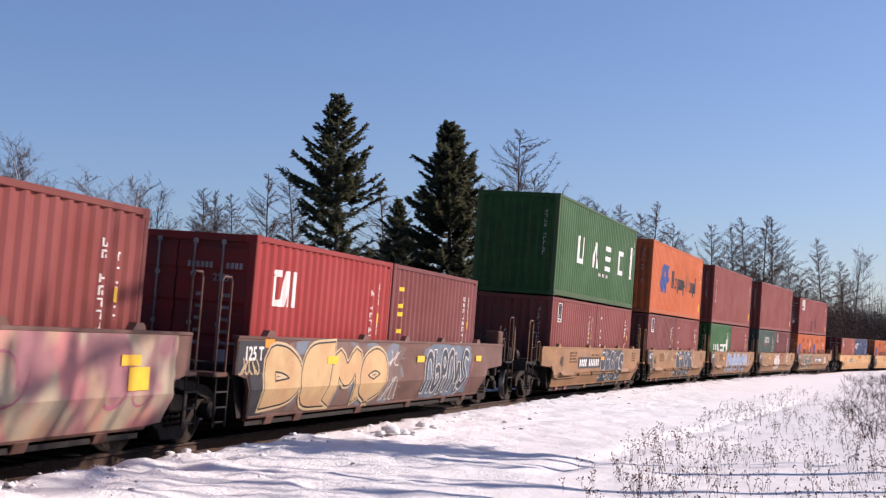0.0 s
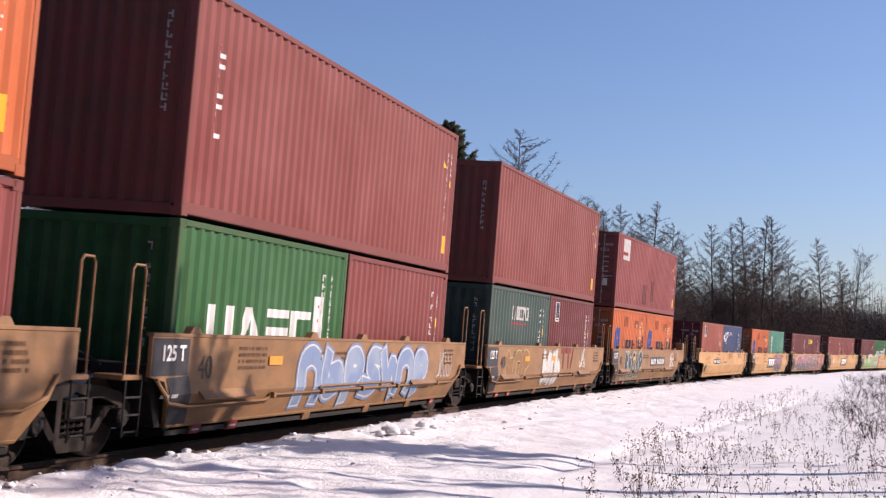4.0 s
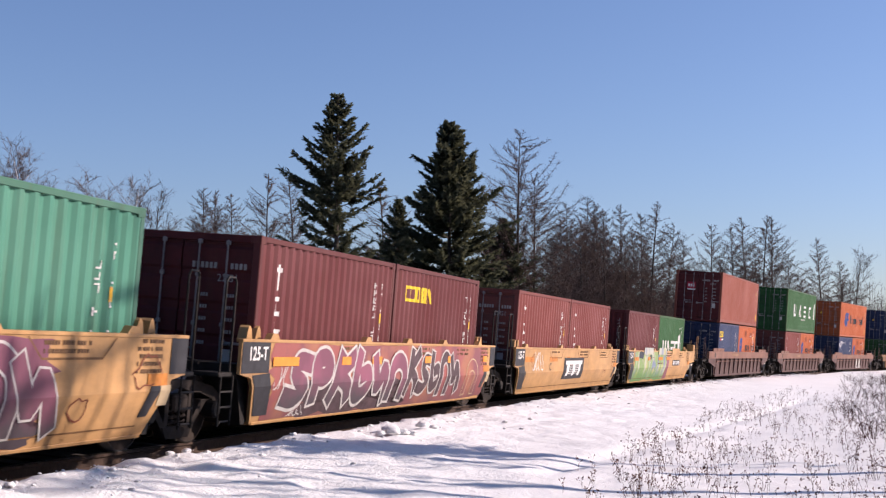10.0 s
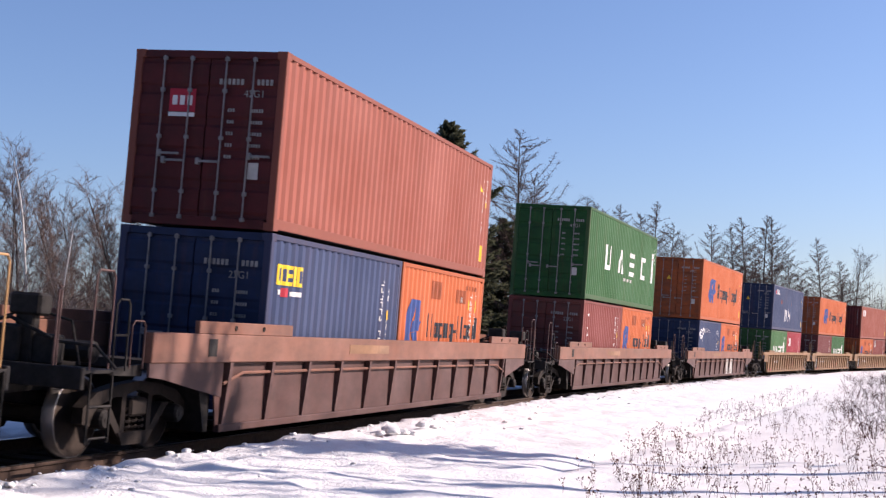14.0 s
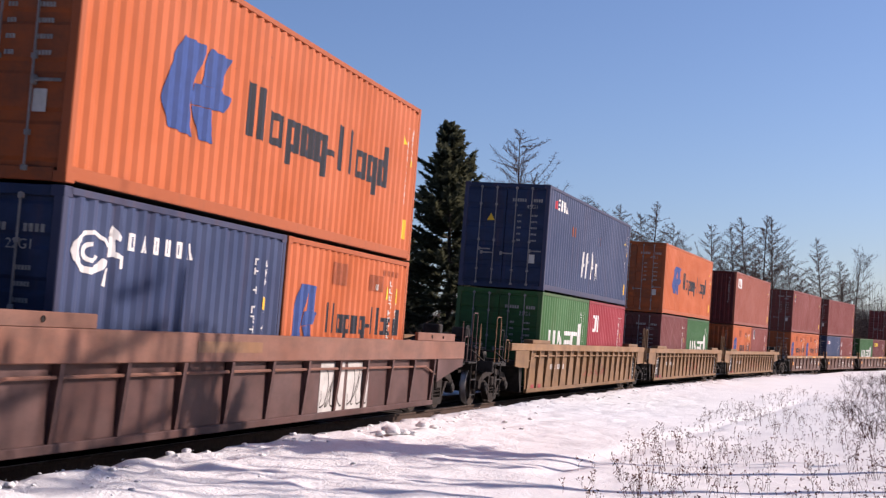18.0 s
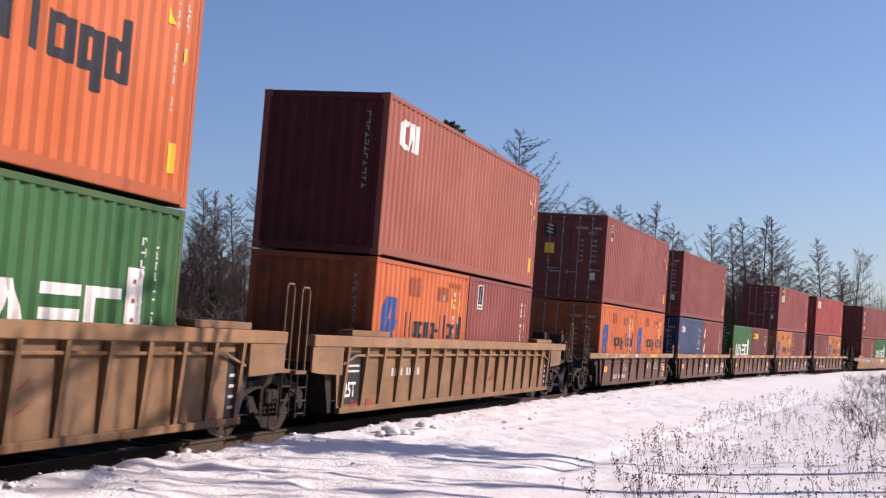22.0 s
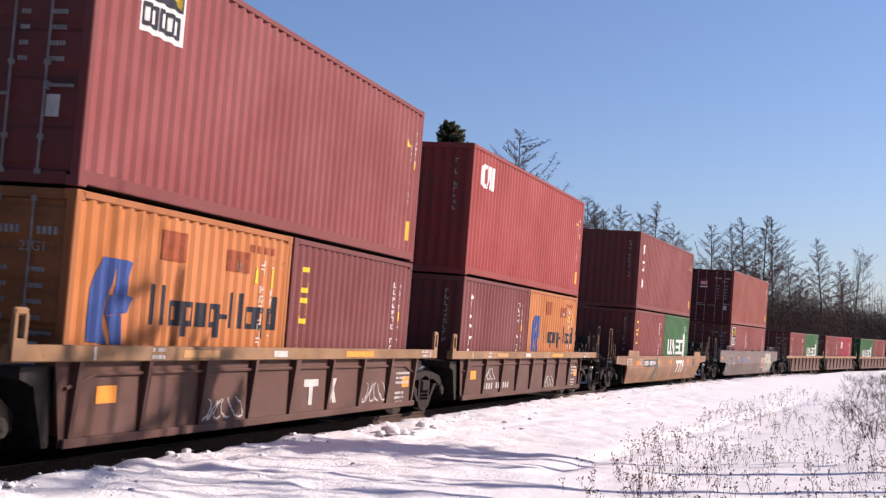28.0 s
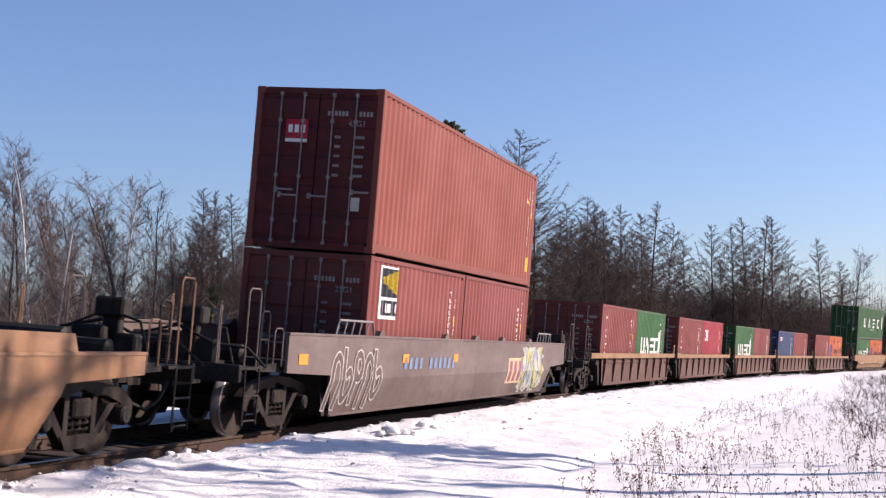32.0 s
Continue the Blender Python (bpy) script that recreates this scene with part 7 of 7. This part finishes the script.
lettered(UNITS[1], YS - 0.006, -6.0, -0.75, 0.37, 1.47, "DEMO", "demo", "black", g, 0.27, 0.026, "cream", 1.06)
tag(UNITS[1], YS - 0.004, -0.7, 0.1, 0.42, 0.85, DULL_WHITE, g, 5, 0.03)
tag(UNITS[1], YS - 0.004, -0.75, 0.0, 1.05, 1.32, DULL_WHITE, g, 3, 0.03)
wall_piece(UNITS[1], YS, 1.7, 5.0, 0.38, 1.45, SPRAY["steelblue"], g, 0.25, "dark spray-painted background")
lettered(UNITS[1], YS - 0.006, 1.7, 4.7, 0.38, 1.44, "abdacf", "slate", "white", g, 0.28, 0.034, None, 1.15)
tag(UNITS[1], YS - 0.004, 4.8, 5.3, 0.55, 1.1, SPRAY["rose"], g, 4)
tag(UNITS[1], YS - 0.008, -6.9, -6.3, 0.98, 1.2, CREAM, g)
for z, h in ((1.34, 0.13), (0.93, 0.26)):
    dab(UNITS[1], "painted_patch", -6.12, z, 0.32, h, ORANGE_MARK, YS - 0.004)
# the tan car
wall_piece(UNITS[2], YS, 0.05, 3.5, 0.38, 1.45, SPRAY["slate"], g, 0.2, "dark spray-painted background")
lettered(UNITS[2], YS - 0.004, -0.1, 3.6, 0.38, 1.46, "dbacf", "slate", "white", g, 0.36, 0.034, None, 1.15)
wall_piece(UNITS[3], YS, -0.7, 2.9, 0.38, 1.45, SPRAY["slate"], g, 0.25, "dark spray-painted background")
lettered(UNITS[3], YS - 0.004, -0.9, 3.0, 0.38, 1.47, "gceb", "slate", "white", g, 0.38, 0.045, None, 1.2)
lettered(UNITS[4], YS - 0.002, -2.4, 4.2, 0.38, 1.45, "abdfcad", "ice", "white", g, 0.30, 0.03, "sky", 1.1)
lettered(UNITS[6], YS - 0.002, -4.9, -1.8, 0.38, 1.47, "gcaed", "slate", "white", g, 0.36, 0.026, "mint", 1.15)
for x, z in ((-3.6, 1.3), (-3.3, 1.2), (-3.0, 1.32), (-1.9, 1.12), (-0.95, 1.32), (-1.2, 0.55), (-1.9, 0.6), (3.5, 1.25), (3.35, 0.85)):
    s = Shape()
    for a in (0.2, 1.25, 2.3):
        strip(s, [(x - 0.13 * math.cos(a), z - 0.13 * math.sin(a)), (x, z), (x + 0.13 * math.cos(a), z + 0.13 * math.sin(a))], 0.03, YS - 0.003)
    part("spray_line", s.mesh("spray_line", CREAM), UNITS[3], None, "cream sprayed star")
for u in range(2, 7):
    for x in (-5.4, -4.3, 5.2):
        dab(UNITS[u], "stencil_plate", x - 0.13, 0.235, 0.26, 0.12, PATCH_RED, YS - 0.020)
        dab(UNITS[u], "stencil_plate", x - 0.10, 0.275, 0.20, 0.025, DULL_WHITE, YS - 0.023)
for u, x in ((2, -3.41), (6, -0.03)):
    bars_panel(UNITS[u], YS, x, 0.86, 3.2, 0.34, 4, 6, WHITE, GREY_PANEL)
# pale outlined letters, a white bubble piece and a faded red block logo on one side
lettered(UNITS[5], YS - 0.001, -5.25, -3.0, 0.60, 1.44, "bad", "sandy", "lemon", g, 0.34, 0.022, None, 1.15)
lettered(UNITS[5], YS - 0.002, -1.4, 0.5, 0.38, 1.47, "bdab", "white", "black", g, 0.52, 0.016, "white", 1.2)
for q in (rect(0.70, 1.30, 0.62, 0.15), rect(0.92, 0.86, 0.18, 0.44), rect(1.36, 1.30, 0.62, 0.15), rect(1.58, 0.86, 0.18, 0.44), rect(1.92, 0.86, 0.16, 0.60, 0.30)):
    s = Shape()
    s.prism(q, YS - 0.003, YS + 0.001)
    part("faded_logo", s.mesh("faded_logo", SPRAY["rust"]), UNITS[5], None, "faded red block logo")
tag(UNITS[5], YS - 0.004, 3.3, 4.0, 0.90, 1.44, WHITE, g, 4, 0.04)
tag(UNITS[6], YS - 0.004, 4.3, 5.25, 1.08, 1.36, WHITE, g, 6, 0.035)
tag(UNITS[6], YS - 0.005, 4.3, 5.2, 0.82, 1.06, WHITE, g, 6, 0.035)
tag(UNITS[4], YS - 0.004, 4.9, 5.9, 0.80, 1.32, DULL_WHITE, g, 7, 0.024)
# the yellow car
bars_panel(UNITS[7], YS, -3.87, 0.87, 1.9, 0.26, 4, 6, WHITE, BLACK_PANEL)
bars_panel(UNITS[11], YS, 2.17, 0.84, 1.75, 0.24, 4, 6, WHITE, BLACK_PANEL)


def block_logo(u, x, z, w, h):
    """A charcoal panel with white slanted blocks and fine stripes."""
    s = Shape()
    s.prism(rect(x, z, w, h, 0.08), YS - 0.002, YS + 0.001)
    part("logo_panel", s.mesh("logo_panel", GREY_PANEL), UNITS[u], None, "charcoal logo panel")
    s = Shape()
    for k, (a, b) in enumerate(((0.08, 0.36), (0.38, 0.64), (0.66, 0.93))):
        s.prism(rect(x + (a + 0.06) * w, z + h * 0.16, w * 0.10, h * 0.53, 0.12), YS - 0.005, YS - 0.003)
    s.prism(rect(x + 0.1 * w, z + h * 0.68, w * 0.83, h * 0.18, 0.03), YS - 0.0055, YS - 0.0035)
    for k in range(5):
        s.box(x + 0.14 * w, x + 0.84 * w, YS - 0.0045, YS - 0.003, z + h * (0.25 + 0.085 * k), z + h * (0.28 + 0.085 * k))
    part("logo", s.mesh("logo", WHITE), UNITS[u], None, "white striped block logo")


block_logo(8, -1.45, 0.56, 2.7, 0.62)
block_logo(10, -1.55, 0.56, 2.65, 0.62)
wall_piece(UNITS[8], YS, 1.35, 3.9, 0.29, 1.40, SPRAY["magenta"], g, 0.2, "plum spray-painted background")
lettered(UNITS[8], YS - 0.004, 1.2, 4.0, 0.30, 1.41, "bdac", "magenta", "white", g, 0.34, 0.030, None, 1.2)
wall_piece(UNITS[9], YS, -5.95, 6.3, 0.28, 1.42, SPRAY["ember"], g, 0.15, "red and rust spray-painted background")
wall_piece(UNITS[9], YS - 0.0022, -4.6, 0.4, 0.28, 0.86, SPRAY["slateplum"], g, 0.3, "grey-plum lower field of spray paint")
lettered(UNITS[9], YS - 0.005, -5.4, 0.3, 0.29, 1.42, "fdgbca", "magenta", "white", g, 0.30, 0.050, None, 1.10)
lettered(UNITS[9], YS - 0.005, 0.4, 4.0, 0.31, 1.42, "gfbac", "slateplum", "white", g, 0.30, 0.040, None, 1.12)
lettered(UNITS[9], YS - 0.005, 4.6, 5.6, 0.33, 1.25, "a", "ember", "cream", g, 0.22, 0.03, None, 1.0)
tag(UNITS[9], YS - 0.004, -5.8, -5.3, 0.75, 1.15, DULL_WHITE, g, 3, 0.025)
tag(UNITS[9], YS - 0.004, -5.0, -4.4, 0.33, 0.5, DULL_WHITE, g, 5, 0.02)
wall_piece(UNITS[11], YS, -5.9, 0.9, 0.28, 1.43, SPRAY["meadow"], g, 0.25, "green, lemon and grey-blue spray paint")
s = Shape()
s.prism([(0.5, 0.29), (1.35, 0.32), (1.2, 0.7), (1.4, 1.25), (0.85, 1.3)], YS - 0.003, YS - 0.001)
part("spray_paint", s.mesh("spray_paint", SPRAY["rose"]), UNITS[11], None, "rose spray-painted edge")
s = Shape()
for k in range(9):
    x, z = -5.5 + 0.66 * k + g.uniform(-0.2, 0.2), g.uniform(0.4, 0.9)
    strip(s, [(x + 0.22 * math.sin(2.2 * t + k) + 0.35 * t, min(1.41, z + 0.62 * t + 0.1 * math.cos(3 * t))) for t in np.linspace(0, 1.2, 9)], 0.04, YS - 0.004 - 0.0002 * k)
tagged(part("spray_line", s.mesh("spray_line", SPRAY["frost"]), UNITS[11], None, "pale sprayed outlines"), kind="stuff")
for k, (x, z, w, h) in enumerate(((-5.05, 1.14, 0.86, 0.29), (-2.95, 1.10, 0.36, 0.34))):
    s = Shape()
    s.prism([(x, z + 0.04), (x + w * 0.9, z), (x + w, z + h * 0.8), (x + w * 0.5, z + h), (x + 0.03, z + h * 0.9)], YS - 0.008, YS - 0.006)
    part("spray_paint", s.mesh("spray_paint", SPRAY["slate"]), UNITS[11], None, "dark spray-painted block")
# folded loading plates that stand over the top edge
for x, mt in ((-4.25, SPRAY["frost"]), (-1.3, SPRAY["frost"]), (1.8, CAR_PAINT["yellow"])):
    s = Shape()
    s.prism([(x, 1.30), (x + 1.9, 1.30), (x + 1.78, 1.565), (x + 0.12, 1.565)], YS - 0.03, YS - 0.012)
    part("fold_plate", s.mesh("fold_plate", mt), UNITS[11], None, "folded loading plate")
for u in (7, 8, 10, 11):
    s = Shape()
    for x in (-3.4, 0.2, 3.4):
        strip(s, [(x, 1.40), (x + 0.28, 1.18), (x + 1.5, 1.18), (x + 1.78, 1.40)], 0.025, YS - 0.0015)
    strip(s, [(-6.0, 0.40), (-2.0, 0.40), (2.0, 0.40), (6.0, 0.40)], 0.02, YS - 0.0015)
    part("weld_seam", s.mesh("weld_seam", WELD), UNITS[u])
# the ribbed cars
for u in (12, 13, 14):
    dab(UNITS[u], "chord_patch", -3.2, 1.26, 2.0, 0.14, CAR_PAINT["sand"], -1.4735)
    dab(UNITS[u], "number_plate_box", -8.35, 1.22, 0.24, 0.22, STEEL, -1.476)
for k in range(2):
    dab(UNITS[14], "painted_patch", 1.4 + 1.25 * k, 0.32, 1.1, 0.78, DULL_WHITE, YR)
    tag(UNITS[14], YR - 0.004, 1.5 + 1.25 * k, 2.4 + 1.25 * k, 0.4, 1.0, TRUCK_STEEL, g, 4)
for u in (15, 16, 17):
    s = Shape()
    for k in range(4):
        s.box(-5.3 + 0.17 * k, -5.19 + 0.17 * k, YR - 0.004, YR, 0.86, 1.0)
    for k in range(5):
        s.box(-4.45 + 0.17 * k, -4.34 + 0.17 * k, YR - 0.004, YR, 0.86, 1.0)
    part("number_marking", s.mesh("number_marking", DULL_WHITE), UNITS[u])
    for x in (-7.3, -6.55, 6.9):
        dab(UNITS[u], "stencil_plate", x, 0.36, 0.3, 0.12, PATCH_RED, YR)
    tag(UNITS[u], YR - 0.003, -1.0, 2.6, 0.62, 0.98, PATCH_RED, g, 9, 0.022)
    dab(UNITS[u], "end_panel", 7.45, 0.30, 0.5, 0.95, BLACK_PANEL, YR, "black stencilled panel")
    for k in range(4):
        dab(UNITS[u], "stencil_plate", 7.52, 0.50 + 0.14 * k, 0.34, 0.04, DULL_WHITE, YR - 0.004)
    if u > 15:
        dab(UNITS[u], "end_panel", -7.88, 0.42, 1.0, 0.86, BLACK_PANEL, YR, "black capacity panel")
        sign(UNITS[u], "125T", YR - 0.006, -7.84, 0.55, 0.34, WHITE, 0.006)
        for k in range(2):
            dab(UNITS[u], "stencil_plate", -7.6, 0.95 + 0.09 * k, 0.6, 0.035, DULL_WHITE, YR - 0.004)
for u in (18, 19, 20, 21, 22):
    dab(UNITS[u], "reflector", -5.75 if u < 21 else -5.6, 0.70, 0.44, 0.19, ORANGE_MARK, YR)
    for x, wd, mt in ((-3.8, 1.0, YELLOW), (-1.0, 0.5, DULL_WHITE), (2.0, 1.4, ORANGE_MARK)):
        dab(UNITS[u], "chord_patch", x, 1.20, wd, 0.09, mt if mt is not YELLOW else CAR_PAINT["yellow"], -1.4735)
    for x in (-5.9, 6.9):
        dab(UNITS[u], "chord_patch", x, 1.18, 0.05, 0.14, DULL_WHITE, -1.4745)
    fine_print(u, -4.6, 1.27, 0.28, 2, DULL_WHITE, -1.474)
    fine_print(u, 6.3, 1.27, 0.45, 2, DULL_WHITE, -1.474)
    fine_print(u, 5.1, 0.86, 0.8, 3, DULL_WHITE, YR - 0.002)
    fine_print(u, 5.1, 0.50, 0.5, 3, DULL_WHITE, YR - 0.002)
    dab(UNITS[u], "reflector", 5.5, 0.62, 0.42, 0.2, ORANGE_MARK, YR)
for u in (18, 22):
    bars_panel(UNITS[u], YR - 0.002, -4.6, 0.42, 2.6, 0.22, 4, 6, DULL_WHITE)
for u, x0, x1, z0, z1, n in ((18, -2.95, -2.0, 0.74, 1.07, 5), (18, 1.85, 2.7, 0.75, 1.0, 5), (18, 3.25, 4.2, 0.72, 1.0, 6), (19, -1.6, -0.6, 0.50, 1.02, 8), (19, 3.3, 4.3, 0.45, 0.95, 6),
                             (20, -2.0, -1.0, 0.5, 0.95, 5), (20, 1.6, 2.5, 0.45, 0.9, 5), (21, -2.95, -1.75, 0.40, 0.68, 6), (21, 3.3, 4.5, 0.42, 0.76, 6), (22, -4.55, -3.55, 0.68, 0.94, 5), (22, 1.5, 2.7, 0.38, 0.68, 6)):
    tag(UNITS[u], YR - 0.004, x0, x1, z0, z1, DULL_WHITE, g, n, 0.03)
for u in (19, 21):
    for q in (rect(0.50, 0.74, 0.60, 0.11), rect(0.72, 0.46, 0.16, 0.28), rect(1.52, 0.46, 0.16, 0.39, 0.24), rect(1.80, 0.46, 0.16, 0.39, -0.24)):
        s = Shape()
        s.prism(q, YR - 0.004, YR - 0.001)
        part("faded_logo", s.mesh("faded_logo", DULL_WHITE), UNITS[u], None, "worn white block logo")
# the two long smooth cars
bars_panel(UNITS[23], YS, -5.2, 0.84, 2.5, 0.27, 4, 6, WHITE, BLACK_PANEL)
s = Shape()
s.prism([(-3.30, 0.30), (-2.78, 0.30), (-2.34, 0.86), (-2.36, 1.14), (-2.52, 1.20), (-2.70, 1.14), (-2.76, 0.86)], YS - 0.003, YS - 0.001)
part("painted_patch", s.mesh("painted_patch", SPRAY["verdigris"]), UNITS[23], None, "grey-green painted stripe")
for q in (rect(1.85, 0.94, 0.62, 0.12, 0.02), rect(2.05, 0.55, 0.15, 0.39, 0.10), rect(2.58, 0.94, 0.60, 0.12, 0.02), rect(2.72, 0.55, 0.15, 0.39, 0.10), rect(3.25, 0.55, 0.15, 0.50, 0.30), rect(3.30, 0.82, 0.12, 0.24, -0.08)):
    s = Shape()
    s.prism(q, YS - 0.004, YS - 0.001)
    part("logo", s.mesh("logo", WHITE), UNITS[23], None, "white block logo")
for x, w in ((-6.6, 0.7), (-2.3, 0.4), (0.3, 0.5), (4.6, 0.5)):
    dab(UNITS[23], "reflector", x, 0.92, w, 0.15, AMBER_MARK, YS)
for x in (-8.3, -7.8, -6.0):
    fine_print(23, x, 1.10, 0.35, 3, DULL_WHITE)
fine_print(23, 6.0, 1.05, 0.8, 4, SOOT_PAINT)
lettered(UNITS[24], YS - 0.001, -8.2, -5.8, 0.30, 1.42, "abdab", "heather", "white", g, 0.26, 0.024, None, 1.15)
bars_panel(UNITS[24], YS, -4.8, 0.92, 3.8, 0.34, 4, 6, SPRAY["sky"])
dab(UNITS[24], "painted_patch", 3.4, 0.55, 1.5, 0.62, CREAM, YS, "cream patch with faded red logo")
for k in range(3):
    s = Shape()
    s.prism(rect(3.56 + 0.45 * k, 0.6, 0.26, 0.5), YS - 0.005, YS - 0.003)
    part("faded_logo", s.mesh("faded_logo", SPRAY["rose"]), UNITS[24])
wall_piece(UNITS[24], YS - 0.002, 4.9, 7.2, 0.30, 1.45, SPRAY["frost"], g, 0.3, "pale sprayed patch")
tag(UNITS[24], YS - 0.006, 4.9, 7.0, 0.35, 1.35, TRUCK_STEEL, g, 7, 0.03)
for x in (-9.6, -4.7, -1.4):
    dab(UNITS[24], "reflector", x, 1.1, 0.35, 0.16, ORANGE_MARK, YS - 0.003)


# ---------------------------------------------------------------- the smooth sides lean in below a crease
CREASE = {"smooth": 0.76, "guide": 0.80, "low_smooth": 0.80, "long_smooth": 0.84}
SIDE_PARTS = ("side_plate", "bottom_flange", "jack_pad", "spray_paint", "spray_line", "end_panel", "lettering", "number_panel", "number_marking", "painted_patch", "reflector",
              "stencil_plate", "stencil", "logo", "logo_panel", "faded_logo", "weld_seam", "air_pipe", "rust_stain")


def lean_in(car, fam):
    """Bends all that lies on a smooth side inwards below its crease, 0.15 m at the bottom edge."""
    zk, zb = CREASE[fam], FAMILY[fam]["z0"]
    k = 0.15 / (zk - zb)
    for ob in car.children:
        if ob.name.split(".")[0] not in SIDE_PARTS:
            continue
        me, m = ob.data, ob.matrix_basis.copy()
        if me.name in LEANED:
            continue
        zs = [(m @ v.co).z for v in me.vertices]
        if min(zs) >= zk - 0.002:
            continue
        if me.users > 1 and ob.name.startswith("lettering"):
            me = ob.data = me.copy()
        LEANED.add(me.name)
        inv = m.inverted()
        if max(zs) > zk + 0.002:
            bm = bmesh.new()
            bm.from_mesh(me)
            n = (m.to_3x3().transposed() @ Vector((0, 0, 1))).normalized()
            bmesh.ops.bisect_plane(bm, geom=bm.verts[:] + bm.edges[:] + bm.faces[:], plane_co=inv @ Vector((0, 0, zk)), plane_no=n)
            bm.to_mesh(me)
            bm.free()
        for v in me.vertices:
            q = m @ v.co
            if q.z < zk and abs(q.y) > 1.3:
                q.y -= math.copysign(k * (zk - q.z), q.y)
                v.co = inv @ q


LEANED = set()
for car, row in zip(UNITS, TRAIN):
    if row[1] in CREASE:
        lean_in(car, row[1])


# ---------------------------------------------------------------- what moves
def motions():
    times = [0.5 * k for k in range(65)]
    poses = {}
    for ob, S, half, local in MOVERS:
        if S not in poses:
            poses[S] = [(t, unit_pose(S - run(t), half)) for t in times]
        walk(ob, [(t, m @ local) for t, m in poses[S]])
    place = {ob.name: S for ob, S, half, local in MOVERS}
    for w, car, x, dx in WHEELSETS:
        s0 = place[car.name] + x
        m0 = shift(dx, 0, 0.483)
        spin = []
        for k in range(0, 961):
            t = k / 30
            if -17 < s0 - run(t) < 24:
                spin.append((t, m0 @ Matrix.Rotation(-run(t) / 0.483, 4, 'Y')))
        rows = [(0.0, spin[0][1] if spin else m0)] + [r for r in spin if 0 < r[0] < 32] + [(32.0, spin[-1][1] if spin else m0)]
        walk(w, rows)


motions()
